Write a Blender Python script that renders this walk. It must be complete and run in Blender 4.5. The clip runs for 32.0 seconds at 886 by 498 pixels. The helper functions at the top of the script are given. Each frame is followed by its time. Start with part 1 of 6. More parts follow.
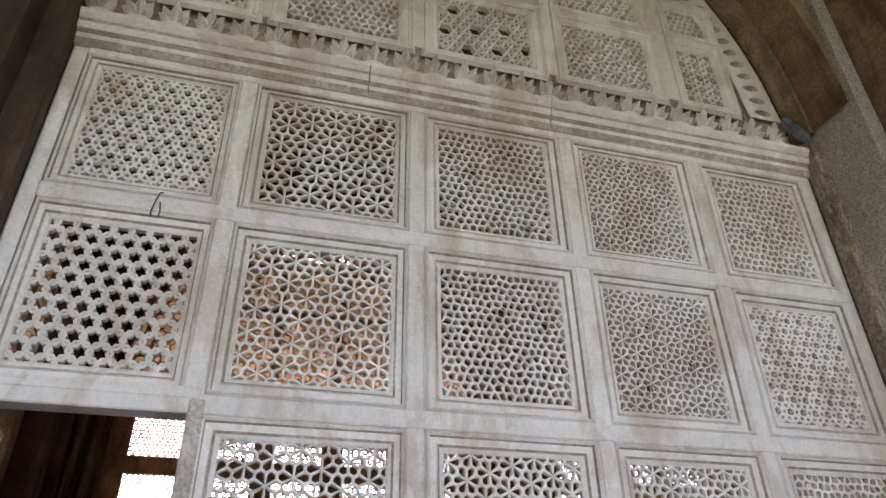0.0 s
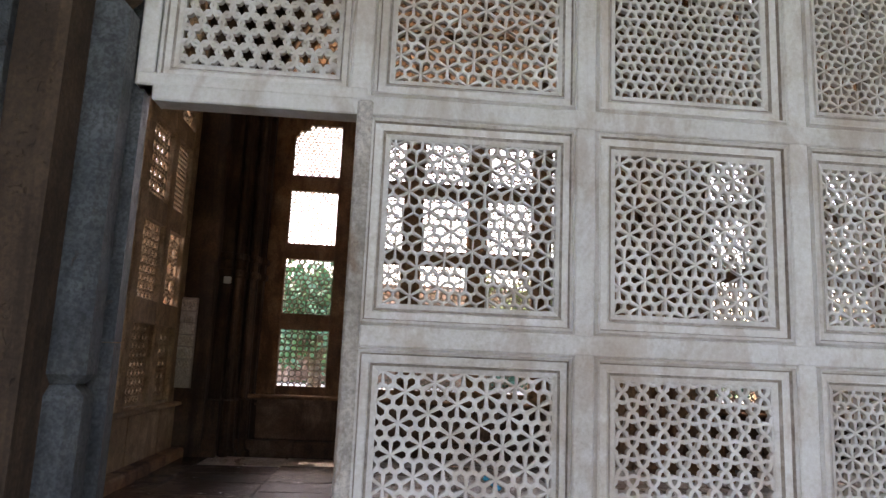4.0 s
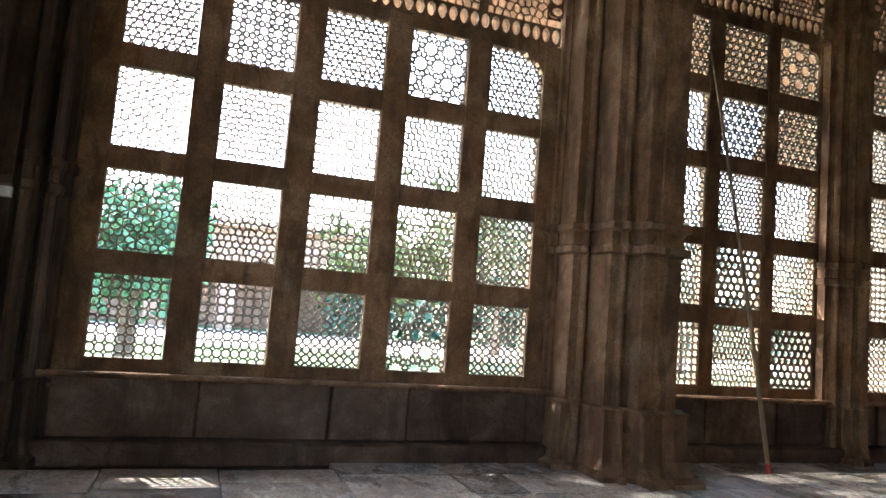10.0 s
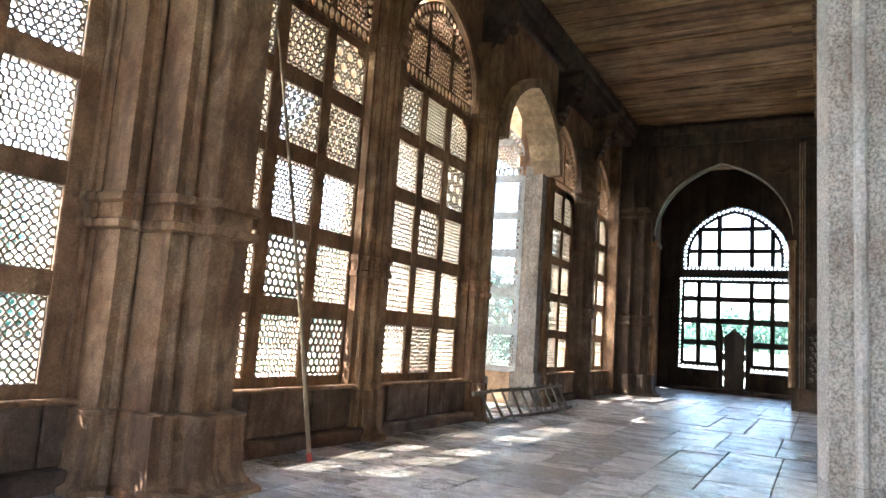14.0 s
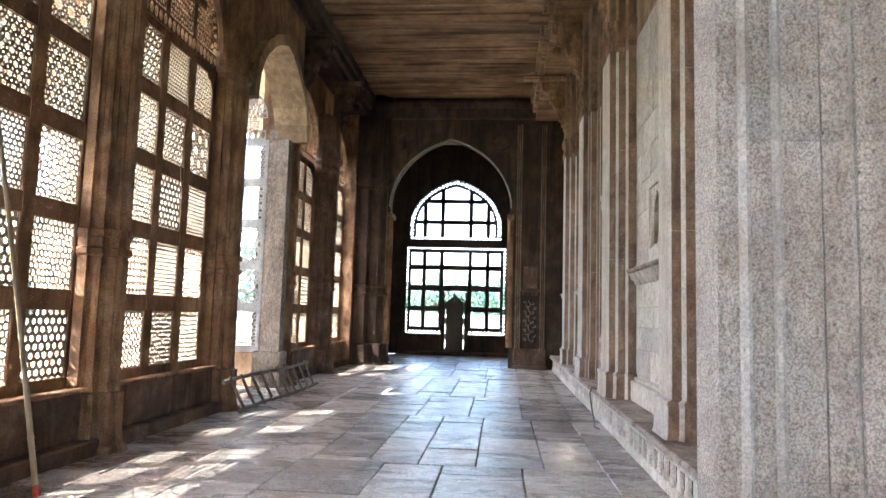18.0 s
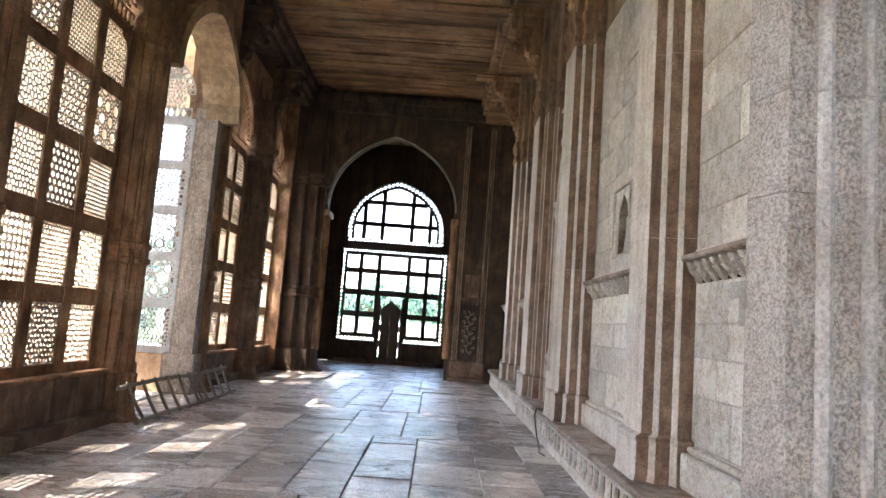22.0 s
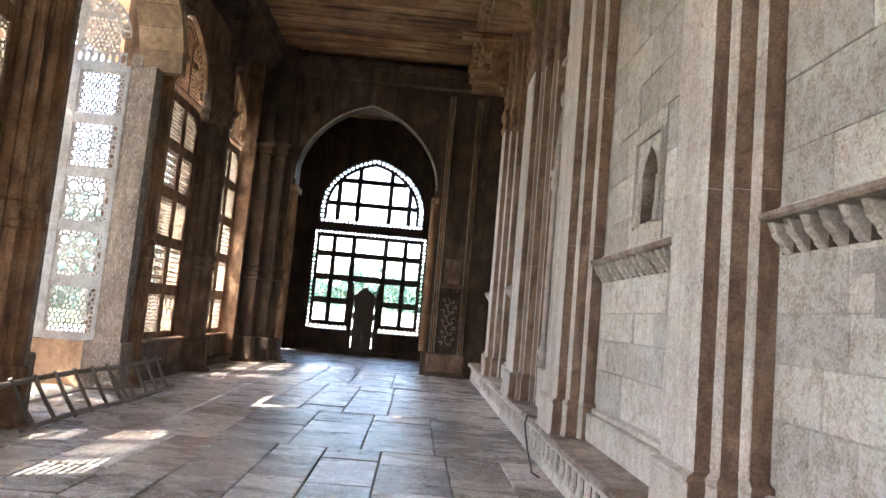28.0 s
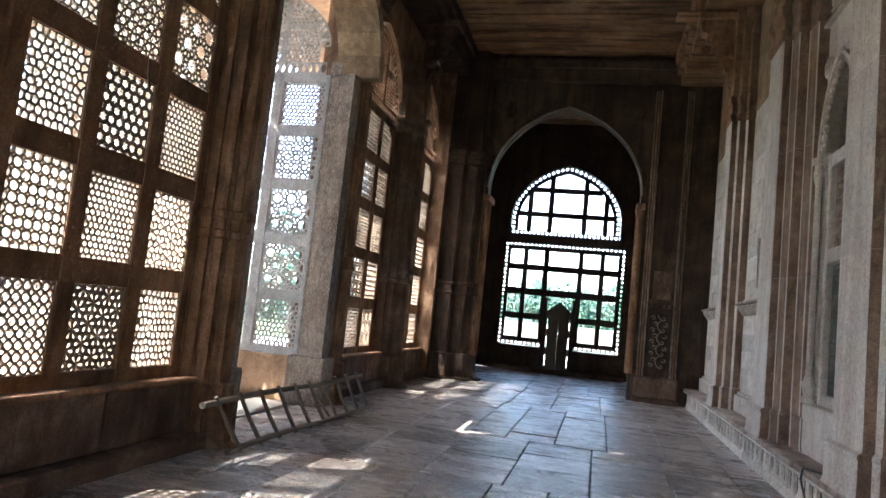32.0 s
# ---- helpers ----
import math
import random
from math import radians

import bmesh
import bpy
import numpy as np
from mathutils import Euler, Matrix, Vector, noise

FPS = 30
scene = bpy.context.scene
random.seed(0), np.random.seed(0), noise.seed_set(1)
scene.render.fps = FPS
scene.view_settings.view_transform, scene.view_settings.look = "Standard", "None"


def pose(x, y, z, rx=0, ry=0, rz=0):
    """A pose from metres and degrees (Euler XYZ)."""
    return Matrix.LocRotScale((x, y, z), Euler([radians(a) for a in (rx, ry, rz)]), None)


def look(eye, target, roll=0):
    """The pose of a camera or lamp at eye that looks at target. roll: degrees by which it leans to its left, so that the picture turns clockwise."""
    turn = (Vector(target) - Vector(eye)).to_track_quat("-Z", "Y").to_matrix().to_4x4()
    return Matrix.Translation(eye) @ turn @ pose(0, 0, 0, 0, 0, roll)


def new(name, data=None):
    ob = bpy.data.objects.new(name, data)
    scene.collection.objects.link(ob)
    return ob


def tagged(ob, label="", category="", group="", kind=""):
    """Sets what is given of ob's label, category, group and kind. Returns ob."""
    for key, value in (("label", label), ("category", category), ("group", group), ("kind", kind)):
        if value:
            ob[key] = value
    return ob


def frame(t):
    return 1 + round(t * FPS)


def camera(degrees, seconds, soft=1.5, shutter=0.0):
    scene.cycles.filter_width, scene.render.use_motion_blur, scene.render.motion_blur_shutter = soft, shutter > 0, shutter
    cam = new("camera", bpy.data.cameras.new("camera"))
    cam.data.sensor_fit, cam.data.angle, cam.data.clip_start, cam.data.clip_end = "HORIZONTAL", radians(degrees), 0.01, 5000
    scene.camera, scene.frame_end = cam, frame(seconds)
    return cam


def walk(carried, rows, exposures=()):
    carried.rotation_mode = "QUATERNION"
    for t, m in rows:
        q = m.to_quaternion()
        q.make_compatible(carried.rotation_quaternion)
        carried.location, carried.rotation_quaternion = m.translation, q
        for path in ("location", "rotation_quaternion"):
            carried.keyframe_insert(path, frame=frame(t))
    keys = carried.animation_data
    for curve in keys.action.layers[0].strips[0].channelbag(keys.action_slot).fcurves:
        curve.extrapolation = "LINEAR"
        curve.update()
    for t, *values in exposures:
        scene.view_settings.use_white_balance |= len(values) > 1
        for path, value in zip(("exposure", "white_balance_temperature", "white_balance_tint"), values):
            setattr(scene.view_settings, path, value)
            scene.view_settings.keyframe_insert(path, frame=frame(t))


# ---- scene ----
cam = camera(66.1, 32.0)
PATH = [
    (0, (1.457, -2.43, 1.234), (1.929, -0.794, 2.283), -1.0),
    (0.5, (1.446, -2.416, 1.238), (1.945, -0.727, 2.186), -1.0),
    (1, (1.467, -2.402, 1.219), (1.947, -0.653, 2.061), -0.5),
    (1.5, (1.462, -2.381, 1.2), (1.909, -0.584, 1.956), 0.1),
    (2, (1.451, -2.365, 1.198), (1.851, -0.517, 1.851), 0.8),
    (2.5, (1.462, -2.35, 1.176), (1.809, -0.466, 1.751), 1.3),
    (3, (1.459, -2.337, 1.164), (1.726, -0.414, 1.644), 2.2),
    (3.5, (1.458, -2.307, 1.146), (1.642, -0.358, 1.553), 2.8),
    (4, (1.378, -2.259, 1.173), (1.53, -0.291, 1.493), 2.5),
    (6.5, (0.999, -1.233, 1.13), (1.228, 0.753, 1.107), 3.3),
    (7, (0.972, -1.03, 1.149), (1.182, 0.959, 1.171), 3.2),
    (7.5, (0.945, -0.849, 1.161), (1.101, 1.145, 1.188), 3.1),
    (8, (0.91, -0.699, 1.155), (1.122, 1.29, 1.185), 3.6),
    (8.5, (0.88, -0.535, 1.153), (1.207, 1.438, 1.161), 4.0),
    (9, (0.882, -0.347, 1.147), (1.31, 1.606, 1.171), 4.8),
    (9.5, (0.913, -0.077, 1.177), (1.415, 1.857, 1.262), 4.9),
    (10, (0.88, 0.118, 1.362), (1.545, 1.995, 1.544), 4.5),
    (10.5, (0.846, 0.194, 1.477), (1.648, 2.017, 1.657), 3.9),
    (11, (0.759, 0.285, 1.487), (1.839, 1.964, 1.601), 3.0),
    (11.5, (0.697, 0.355, 1.541), (2.033, 1.844, 1.552), 2.8),
    (12, (0.703, 0.439, 1.481), (2.187, 1.78, 1.462), 3.2),
    (12.5, (0.757, 0.598, 1.36), (2.339, 1.814, 1.487), 4.6),
    (13, (0.788, 0.784, 1.36), (2.44, 1.877, 1.637), 4.3),
    (13.5, (0.809, 0.919, 1.35), (2.504, 1.945, 1.622), 4.1),
    (15.5, (1.011, 1.423, 1.446), (2.821, 2.245, 1.669), 3.4),
    (16, (1.06, 1.514, 1.473), (2.89, 2.294, 1.678), 3.4),
    (16.5, (1.139, 1.68, 1.524), (3.024, 2.321, 1.713), 3.2),
    (17, (1.131, 1.807, 1.504), (3.076, 2.23, 1.7), 2.2),
    (17.5, (1.158, 1.893, 1.521), (3.13, 2.161, 1.714), 1.8),
    (18, (1.23, 1.946, 1.513), (3.213, 2.12, 1.705), 1.6),
    (18.5, (1.313, 1.981, 1.519), (3.298, 2.101, 1.725), 1.5),
    (19, (1.432, 1.991, 1.533), (3.417, 2.094, 1.75), 1.5),
    (19.5, (1.531, 2.007, 1.531), (3.517, 2.068, 1.756), 2.0),
    (20, (1.728, 2.039, 1.516), (3.713, 2.061, 1.754), 2.5),
    (20.5, (1.788, 2.074, 1.536), (3.773, 2.057, 1.778), 2.7),
    (21, (1.964, 2.088, 1.529), (3.95, 2.051, 1.768), 2.7),
    (21.5, (2.049, 2.081, 1.513), (4.035, 2.036, 1.747), 3.4),
    (22, (2.238, 2.052, 1.522), (4.225, 2.046, 1.745), 4.2),
    (22.5, (2.39, 2.024, 1.521), (4.38, 2.023, 1.72), 4.4),
    (23, (2.517, 2.004, 1.518), (4.51, 1.959, 1.681), 4.3),
    (23.5, (2.632, 1.995, 1.525), (4.621, 1.853, 1.673), 4.1),
    (24, (2.764, 1.977, 1.529), (4.746, 1.756, 1.676), 3.9),
    (24.5, (2.886, 1.963, 1.508), (4.865, 1.718, 1.657), 3.9),
    (25, (3.078, 1.943, 1.528), (5.058, 1.714, 1.695), 3.8),
    (25.5, (3.236, 1.917, 1.546), (5.22, 1.746, 1.726), 4.0),
    (27.5, (3.782, 1.912, 1.505), (5.765, 1.72, 1.682), 4.6),
    (28, (4.0, 1.939, 1.506), (5.989, 1.878, 1.704), 5.1),
    (28.5, (4.217, 1.949, 1.523), (6.204, 2.086, 1.703), 5.9),
    (29, (4.372, 1.996, 1.526), (6.349, 2.25, 1.692), 6.3),
    (29.5, (4.475, 2.062, 1.521), (6.446, 2.361, 1.68), 6.4),
    (30, (4.578, 2.167, 1.528), (6.548, 2.477, 1.68), 6.5),
    (30.5, (4.67, 2.238, 1.534), (6.636, 2.571, 1.692), 6.5),
    (31, (4.797, 2.314, 1.518), (6.753, 2.704, 1.668), 6.4),
    (31.5, (4.926, 2.375, 1.513), (6.871, 2.805, 1.697), 6.3),
    (32, (5.104, 2.439, 1.508), (7.04, 2.902, 1.698), 5.9),
]
SKY, SUN, ROOM = 0.15, 1.6, 1.15
EXPOSURES = [(0, 3.5, 7600, 29), (1.0, 3.25, 7600, 28), (2.0, 3.15, 7600, 27), (4.0, 3.2, 7700, 25), (6.5, 3.4, 8600, 28), (9.0, 3.8, 7400, 17), (11, 4.25, 5450, -2), (12, 4.3, 5700, 4), (13, 5.0, 5850, 4), (16, 5.3, 5950, 6), (20, 5.15, 6200, 12), (25.5, 5.05, 6350, 12), (28, 5.1, 6350, 12), (30, 4.7, 6250, 11), (32, 4.35, 6000, 10)]
walk(cam, [(t, look(eye, target, roll)) for t, eye, target, roll in PATH], EXPOSURES)

# ---- world, sun and daylight ----
world = bpy.data.worlds.new("world")
scene.world = world
world.use_nodes = True
wn = world.node_tree.nodes
sky = wn.new("ShaderNodeTexSky")
sky.sky_type = 'NISHITA'
sky.sun_disc = False
SUN_FROM = Vector((-0.40, 0.83, 1.0)).normalized()
sky.sun_elevation = math.asin(SUN_FROM.z)
sky.sun_rotation = math.atan2(SUN_FROM.x, SUN_FROM.y)
sky.air_density, sky.dust_density = 1.0, 2.5
wn["Background"].inputs["Strength"].default_value = SKY
world.node_tree.links.new(sky.outputs["Color"], wn["Background"].inputs["Color"])

sun_data = bpy.data.lights.new("sun", 'SUN')
sun_data.energy, sun_data.angle, sun_data.color = SUN, radians(0.25), (1.0, 0.93, 0.82)
sun = new("sun", sun_data)
sun.matrix_world = look(SUN_FROM * 60, (0, 0, 0))


def sky_lamp(name, m, w, h, power, color=(1.0, 0.93, 0.84)):
    """An area lamp that stands in an opening for the sky's light."""
    d = bpy.data.lights.new(name, 'AREA')
    d.shape, d.size, d.size_y, d.energy, d.color = 'RECTANGLE', w, h, power, color
    ob = new(name, d)
    ob.matrix_world = m
    return ob


# ---- materials ----
def ramp(nt, fac, stops):
    r = nt.nodes.new("ShaderNodeValToRGB")
    while len(r.color_ramp.elements) < len(stops):
        r.color_ramp.elements.new(0.5)
    for e, (p, c) in zip(r.color_ramp.elements, stops):
        e.position, e.color = p, (*c, 1)
    nt.links.new(fac, r.inputs["Fac"])
    return r.outputs["Color"]


def noise_tex(nt, coord, scale, detail=5.0, rough=0.6, dist=0.0):
    n = nt.nodes.new("ShaderNodeTexNoise")
    n.inputs["Scale"].default_value, n.inputs["Detail"].default_value = scale, detail
    n.inputs["Roughness"].default_value, n.inputs["Distortion"].default_value = rough, dist
    nt.links.new(coord, n.inputs["Vector"])
    return n.outputs["Fac"]


def mixed(nt, fac, a, b, kind='MIX'):
    m = nt.nodes.new("ShaderNodeMix")
    m.data_type, m.blend_type = 'RGBA', kind
    for sock, v in ((m.inputs[0], fac), (m.inputs[6], a), (m.inputs[7], b)):
        if isinstance(v, (int, float)):
            sock.default_value = v
        elif isinstance(v, tuple):
            sock.default_value = (*v, 1)
        else:
            nt.links.new(v, sock)
    return m.outputs[2]


def stretched(nt, coord, s):
    m = nt.nodes.new("ShaderNodeMapping")
    m.inputs["Scale"].default_value = s
    nt.links.new(coord, m.inputs["Vector"])
    return m.outputs["Vector"]


def stone(name, dark, mid, light, stain=(0.1, 0.08, 0.06), stain_amount=0.5, rough=(0.75, 0.95), streak=(1.2, 1.2, 0.25),
          grain=60.0, bump=0.25, speckle=0.0, vary=0.12, patch_scale=1.3, mottle=0.45, crisp=0.22, grit=0.45, pits=0.0, tooled=(1, 1, 1), wash_scale=9.0, gloss_vary=0.0, island=0.0, wash=0.0, wash_color=(0.83, 0.825, 0.795)):
    """Weathered stone: two scales of colour, streaks of dirt, fine grain and relief."""
    mat = bpy.data.materials.new(name)
    mat.use_nodes = True
    nt = mat.node_tree
    bs = nt.nodes["Principled BSDF"]
    pos = nt.nodes.new("ShaderNodeNewGeometry").outputs["Position"]
    big = noise_tex(nt, pos, patch_scale, 6, 0.62, 0.4)
    col = ramp(nt, big, [(0.30, dark), (0.5, mid), (0.72, light)])
    fine = noise_tex(nt, pos, grain, 4, 0.7)
    col = mixed(nt, grit, col, ramp(nt, fine, [(0.5 - 0.5 * crisp, (0.26, 0.25, 0.24)), (0.5 + 0.5 * crisp, (0.76, 0.75, 0.74))]), 'OVERLAY')
    mid_n = noise_tex(nt, pos, 7.5, 6, 0.7, 0.6)
    col = mixed(nt, mottle, col, ramp(nt, mid_n, [(0.36, (0.22, 0.21, 0.20)), (0.5, (0.5, 0.5, 0.5)), (0.64, (0.76, 0.75, 0.74))]), 'OVERLAY')
    st = noise_tex(nt, stretched(nt, pos, streak), 2.6, 7, 0.66, 0.5)
    mask = ramp(nt, st, [(0.50, (0, 0, 0)), (0.56, (stain_amount * 0.55,) * 3), (0.68, (stain_amount,) * 3)])
    col = mixed(nt, mask, col, stain)
    if wash:
        wn_ = noise_tex(nt, stretched(nt, pos, (1, 1, 0.75)), wash_scale, 12, 0.74, 0.35)
        col = mixed(nt, ramp(nt, wn_, [(0.47, (0, 0, 0)), (0.505, (wash * 0.6,) * 3), (0.60, (wash,) * 3)]), col, wash_color)
    if speckle:
        sp = ramp(nt, noise_tex(nt, stretched(nt, pos, (1, 1, 0.4)), 30, 4, 0.8, 1.5), [(0.50, (0, 0, 0)), (0.60, (speckle,) * 3)])
        col = mixed(nt, sp, col, (0.62, 0.60, 0.56))
    pit_h = None
    if pits:
        pit_h = noise_tex(nt, pos, 26, 6, 0.72, 0.8)
        col = mixed(nt, ramp(nt, pit_h, [(0.30, (pits,) * 3), (0.385, (0, 0, 0))]), col, (0.10, 0.075, 0.055))
    rnd = nt.nodes.new("ShaderNodeObjectInfo").outputs["Random"]
    if island:
        rnd = nt.nodes.new("ShaderNodeNewGeometry").outputs["Random Per Island"]
        vary = island
    hv = nt.nodes.new("ShaderNodeHueSaturation")
    mr = nt.nodes.new("ShaderNodeMapRange")
    mr.inputs["To Min"].default_value, mr.inputs["To Max"].default_value = 1 - vary, 1 + vary
    nt.links.new(rnd, mr.inputs["Value"])
    nt.links.new(mr.outputs["Result"], hv.inputs["Value"])
    nt.links.new(col, hv.inputs["Color"])
    nt.links.new(hv.outputs["Color"], bs.inputs["Base Color"])
    rr = nt.nodes.new("ShaderNodeMapRange")
    rr.inputs["From Min"].default_value, rr.inputs["From Max"].default_value = 0.3, 0.7
    rr.inputs["To Min"].default_value, rr.inputs["To Max"].default_value = rough
    nt.links.new(st, rr.inputs["Value"])
    if gloss_vary:
        gm = nt.nodes.new("ShaderNodeMath")
        gm.operation = 'MULTIPLY_ADD'
        nt.links.new(rnd, gm.inputs[0])
        gm.inputs[1].default_value = gloss_vary
        nt.links.new(rr.outputs["Result"], gm.inputs[2])
        nt.links.new(gm.outputs[0], bs.inputs["Roughness"])
    else:
        nt.links.new(rr.outputs["Result"], bs.inputs["Roughness"])
    b1 = nt.nodes.new("ShaderNodeBump")
    b1.inputs["Strength"].default_value, b1.inputs["Distance"].default_value = bump, 0.02
    nt.links.new(noise_tex(nt, stretched(nt, pos, tooled), 9, 8, 0.7), b1.inputs["Height"])
    b2 = nt.nodes.new("ShaderNodeBump")
    b2.inputs["Strength"].default_value, b2.inputs["Distance"].default_value = min(1.0, bump * 1.6), 0.006
    nt.links.new(fine, b2.inputs["Height"])
    nt.links.new(b1.outputs["Normal"], b2.inputs["Normal"])
    last = b2
    if pit_h:
        b3 = nt.nodes.new("ShaderNodeBump")
        b3.inputs["Strength"].default_value, b3.inputs["Distance"].default_value = 0.8, 0.012
        nt.links.new(ramp(nt, pit_h, [(0.30, (0, 0, 0)), (0.40, (1, 1, 1))]), b3.inputs["Height"])
        nt.links.new(b2.outputs["Normal"], b3.inputs["Normal"])
        last = b3
    nt.links.new(last.outputs["Normal"], bs.inputs["Normal"])
    return mat


def plain(name, a, b, scale=8.0, rough=0.7, stretch=(1, 1, 1), bump=0.15, metal=0.0, through_light=0.0):
    mat = bpy.data.materials.new(name)
    mat.use_nodes = True
    nt = mat.node_tree
    bs = nt.nodes["Principled BSDF"]
    pos = nt.nodes.new("ShaderNodeTexCoord").outputs["Object"]
    n = noise_tex(nt, stretched(nt, pos, stretch), scale, 6, 0.65, 0.3)
    nt.links.new(ramp(nt, n, [(0.3, a), (0.7, b)]), bs.inputs["Base Color"])
    bs.inputs["Roughness"].default_value, bs.inputs["Metallic"].default_value = rough, metal
    bp = nt.nodes.new("ShaderNodeBump")
    bp.inputs["Strength"].default_value, bp.inputs["Distance"].default_value = bump, 0.01
    nt.links.new(n, bp.inputs["Height"])
    nt.links.new(bp.outputs["Normal"], bs.inputs["Normal"])
    return mat


M_MARBLE = stone("white_marble", (0.57, 0.525, 0.47), (0.69, 0.655, 0.61), (0.77, 0.745, 0.70), (0.40, 0.27, 0.18), 0.5,
                 (0.5, 0.8), (1.5, 1.5, 0.6), 70, 0.18, vary=0.07, mottle=0.28, crisp=0.4)
M_WORN = stone("worn_stained_marble", (0.25, 0.215, 0.18), (0.40, 0.36, 0.315), (0.55, 0.515, 0.47), (0.20, 0.105, 0.052), 0.9,
               (0.5, 0.8), (2.2, 2.2, 0.9), 70, 0.3, mottle=0.3)
M_SAND = stone("brown_sandstone", (0.165, 0.085, 0.042), (0.25, 0.137, 0.070), (0.41, 0.262, 0.148), (0.066, 0.036, 0.021), 0.7, vary=0.16, streak=(1.7, 1.7, 0.5), patch_scale=1.6, mottle=0.34, bump=0.35, pits=0.35)
M_LATTICE = stone("tan_sandstone_lattice", (0.25, 0.19, 0.135), (0.33, 0.265, 0.195), (0.41, 0.34, 0.26), (0.15, 0.11, 0.08), 0.4, bump=0.1, vary=0.10, mottle=0.25)
M_STRIP = stone("brown_moulding_strip", (0.15, 0.092, 0.06), (0.235, 0.15, 0.10), (0.34, 0.24, 0.17), (0.08, 0.05, 0.035), 0.6, streak=(2, 2, 0.4), bump=0.4, pits=0.4)
M_JAMB = stone("brown_speckled_jamb", (0.13, 0.092, 0.062), (0.21, 0.155, 0.11), (0.30, 0.235, 0.175), (0.085, 0.052, 0.032), 0.5, bump=0.9, speckle=0.42, crisp=0.16, mottle=0.4, pits=0.6)
M_VOUSSOIR = stone("tan_plaster_voussoir", (0.20, 0.125, 0.065), (0.30, 0.20, 0.11), (0.39, 0.28, 0.17), (0.13, 0.08, 0.045), 0.6, vary=0.14, bump=0.5, pits=0.4)
M_PARAPET = stone("orange_sandstone", (0.40, 0.24, 0.13), (0.52, 0.33, 0.19), (0.60, 0.43, 0.28), (0.24, 0.14, 0.08), 0.5)
M_GREY = stone("grey_buff_sandstone", (0.46, 0.395, 0.33), (0.56, 0.50, 0.435), (0.66, 0.605, 0.54), (0.32, 0.225, 0.155), 0.5, streak=(1.8, 1.8, 0.14), bump=0.55, vary=0.12, wash=0.22, wash_scale=24.0, mottle=0.22, pits=0.45)
M_BLOCK = stone("buff_wall_block", (0.46, 0.405, 0.335), (0.56, 0.505, 0.43), (0.65, 0.60, 0.53), (0.36, 0.275, 0.195), 0.35, bump=0.8, vary=0.20, mottle=0.22, wash=0.45, wash_scale=12.0, pits=0.7, crisp=0.16, grit=0.55, streak=(1.6, 1.6, 0.7))
M_GRANITE = stone("speckled_grey_stone", (0.35, 0.305, 0.265), (0.43, 0.38, 0.335), (0.51, 0.465, 0.42), (0.31, 0.24, 0.185), 0.35, bump=0.9, grain=105, wash=0.22, wash_scale=44.0, wash_color=(0.72, 0.70, 0.66), streak=(1.8, 1.8, 0.15), crisp=0.15, grit=0.75, mottle=0.14, pits=0.45)
M_FILLET = stone("smooth_pale_fillet_stone", (0.41, 0.37, 0.33), (0.50, 0.46, 0.42), (0.58, 0.54, 0.50), (0.34, 0.275, 0.215), 0.35, bump=0.5, mottle=0.2, pits=0.4)
M_TOOLED = stone("rough_tooled_grey_brown_stone", (0.36, 0.30, 0.25), (0.47, 0.405, 0.35), (0.57, 0.51, 0.455), (0.27, 0.18, 0.125), 0.55, bump=1.0, grain=80, crisp=0.14, grit=0.8, mottle=0.3, wash=0.28, wash_scale=36.0, wash_color=(0.76, 0.74, 0.70), pits=0.9)
# Next two: darker sandstone copies that carry shade in their colour.
M_SHADE = stone("shade_dark_sandstone", (0.036, 0.021, 0.0125), (0.068, 0.041, 0.025), (0.13, 0.086, 0.055), (0.02, 0.014, 0.01), 0.7, streak=(1.6, 1.6, 0.2), mottle=0.3, pits=0.3)
M_UMBER = stone("shade_browned_sandstone", (0.038, 0.021, 0.012), (0.07, 0.041, 0.024), (0.13, 0.083, 0.051), (0.02, 0.013, 0.009), 0.7, streak=(1.8, 1.8, 0.15), mottle=0.35, pits=0.35)
M_PORCH = stone("whitewashed_porch_stone", (0.34, 0.325, 0.30), (0.43, 0.415, 0.39), (0.50, 0.485, 0.465), (0.26, 0.22, 0.18), 0.35, mottle=0.3)
M_PLINTH = stone("brown_worn_plinth_slab", (0.20, 0.145, 0.105), (0.32, 0.25, 0.195), (0.46, 0.39, 0.325), (0.15, 0.09, 0.06), 0.6, (0.4, 0.8), (1.2, 1.2, 1.2), mottle=0.7)
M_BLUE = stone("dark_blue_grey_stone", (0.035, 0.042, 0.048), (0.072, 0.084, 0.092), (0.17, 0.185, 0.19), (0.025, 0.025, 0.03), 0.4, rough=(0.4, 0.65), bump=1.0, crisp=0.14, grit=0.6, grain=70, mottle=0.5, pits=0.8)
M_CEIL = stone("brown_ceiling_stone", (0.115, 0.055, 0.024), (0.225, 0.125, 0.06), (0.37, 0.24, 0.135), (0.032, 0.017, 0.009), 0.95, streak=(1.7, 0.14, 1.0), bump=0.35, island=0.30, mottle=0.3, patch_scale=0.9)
M_FLOOR = stone("worn_flagstone", (0.33, 0.288, 0.257), (0.49, 0.447, 0.41), (0.66, 0.62, 0.58), (0.22, 0.15, 0.105), 0.65, (0.10, 0.36), (1.3, 0.6, 0.9), 45, 0.75, vary=0.24, mottle=0.6, crisp=0.16, grit=0.6, gloss_vary=0.12, pits=0.45, tooled=(2.6, 0.7, 1))
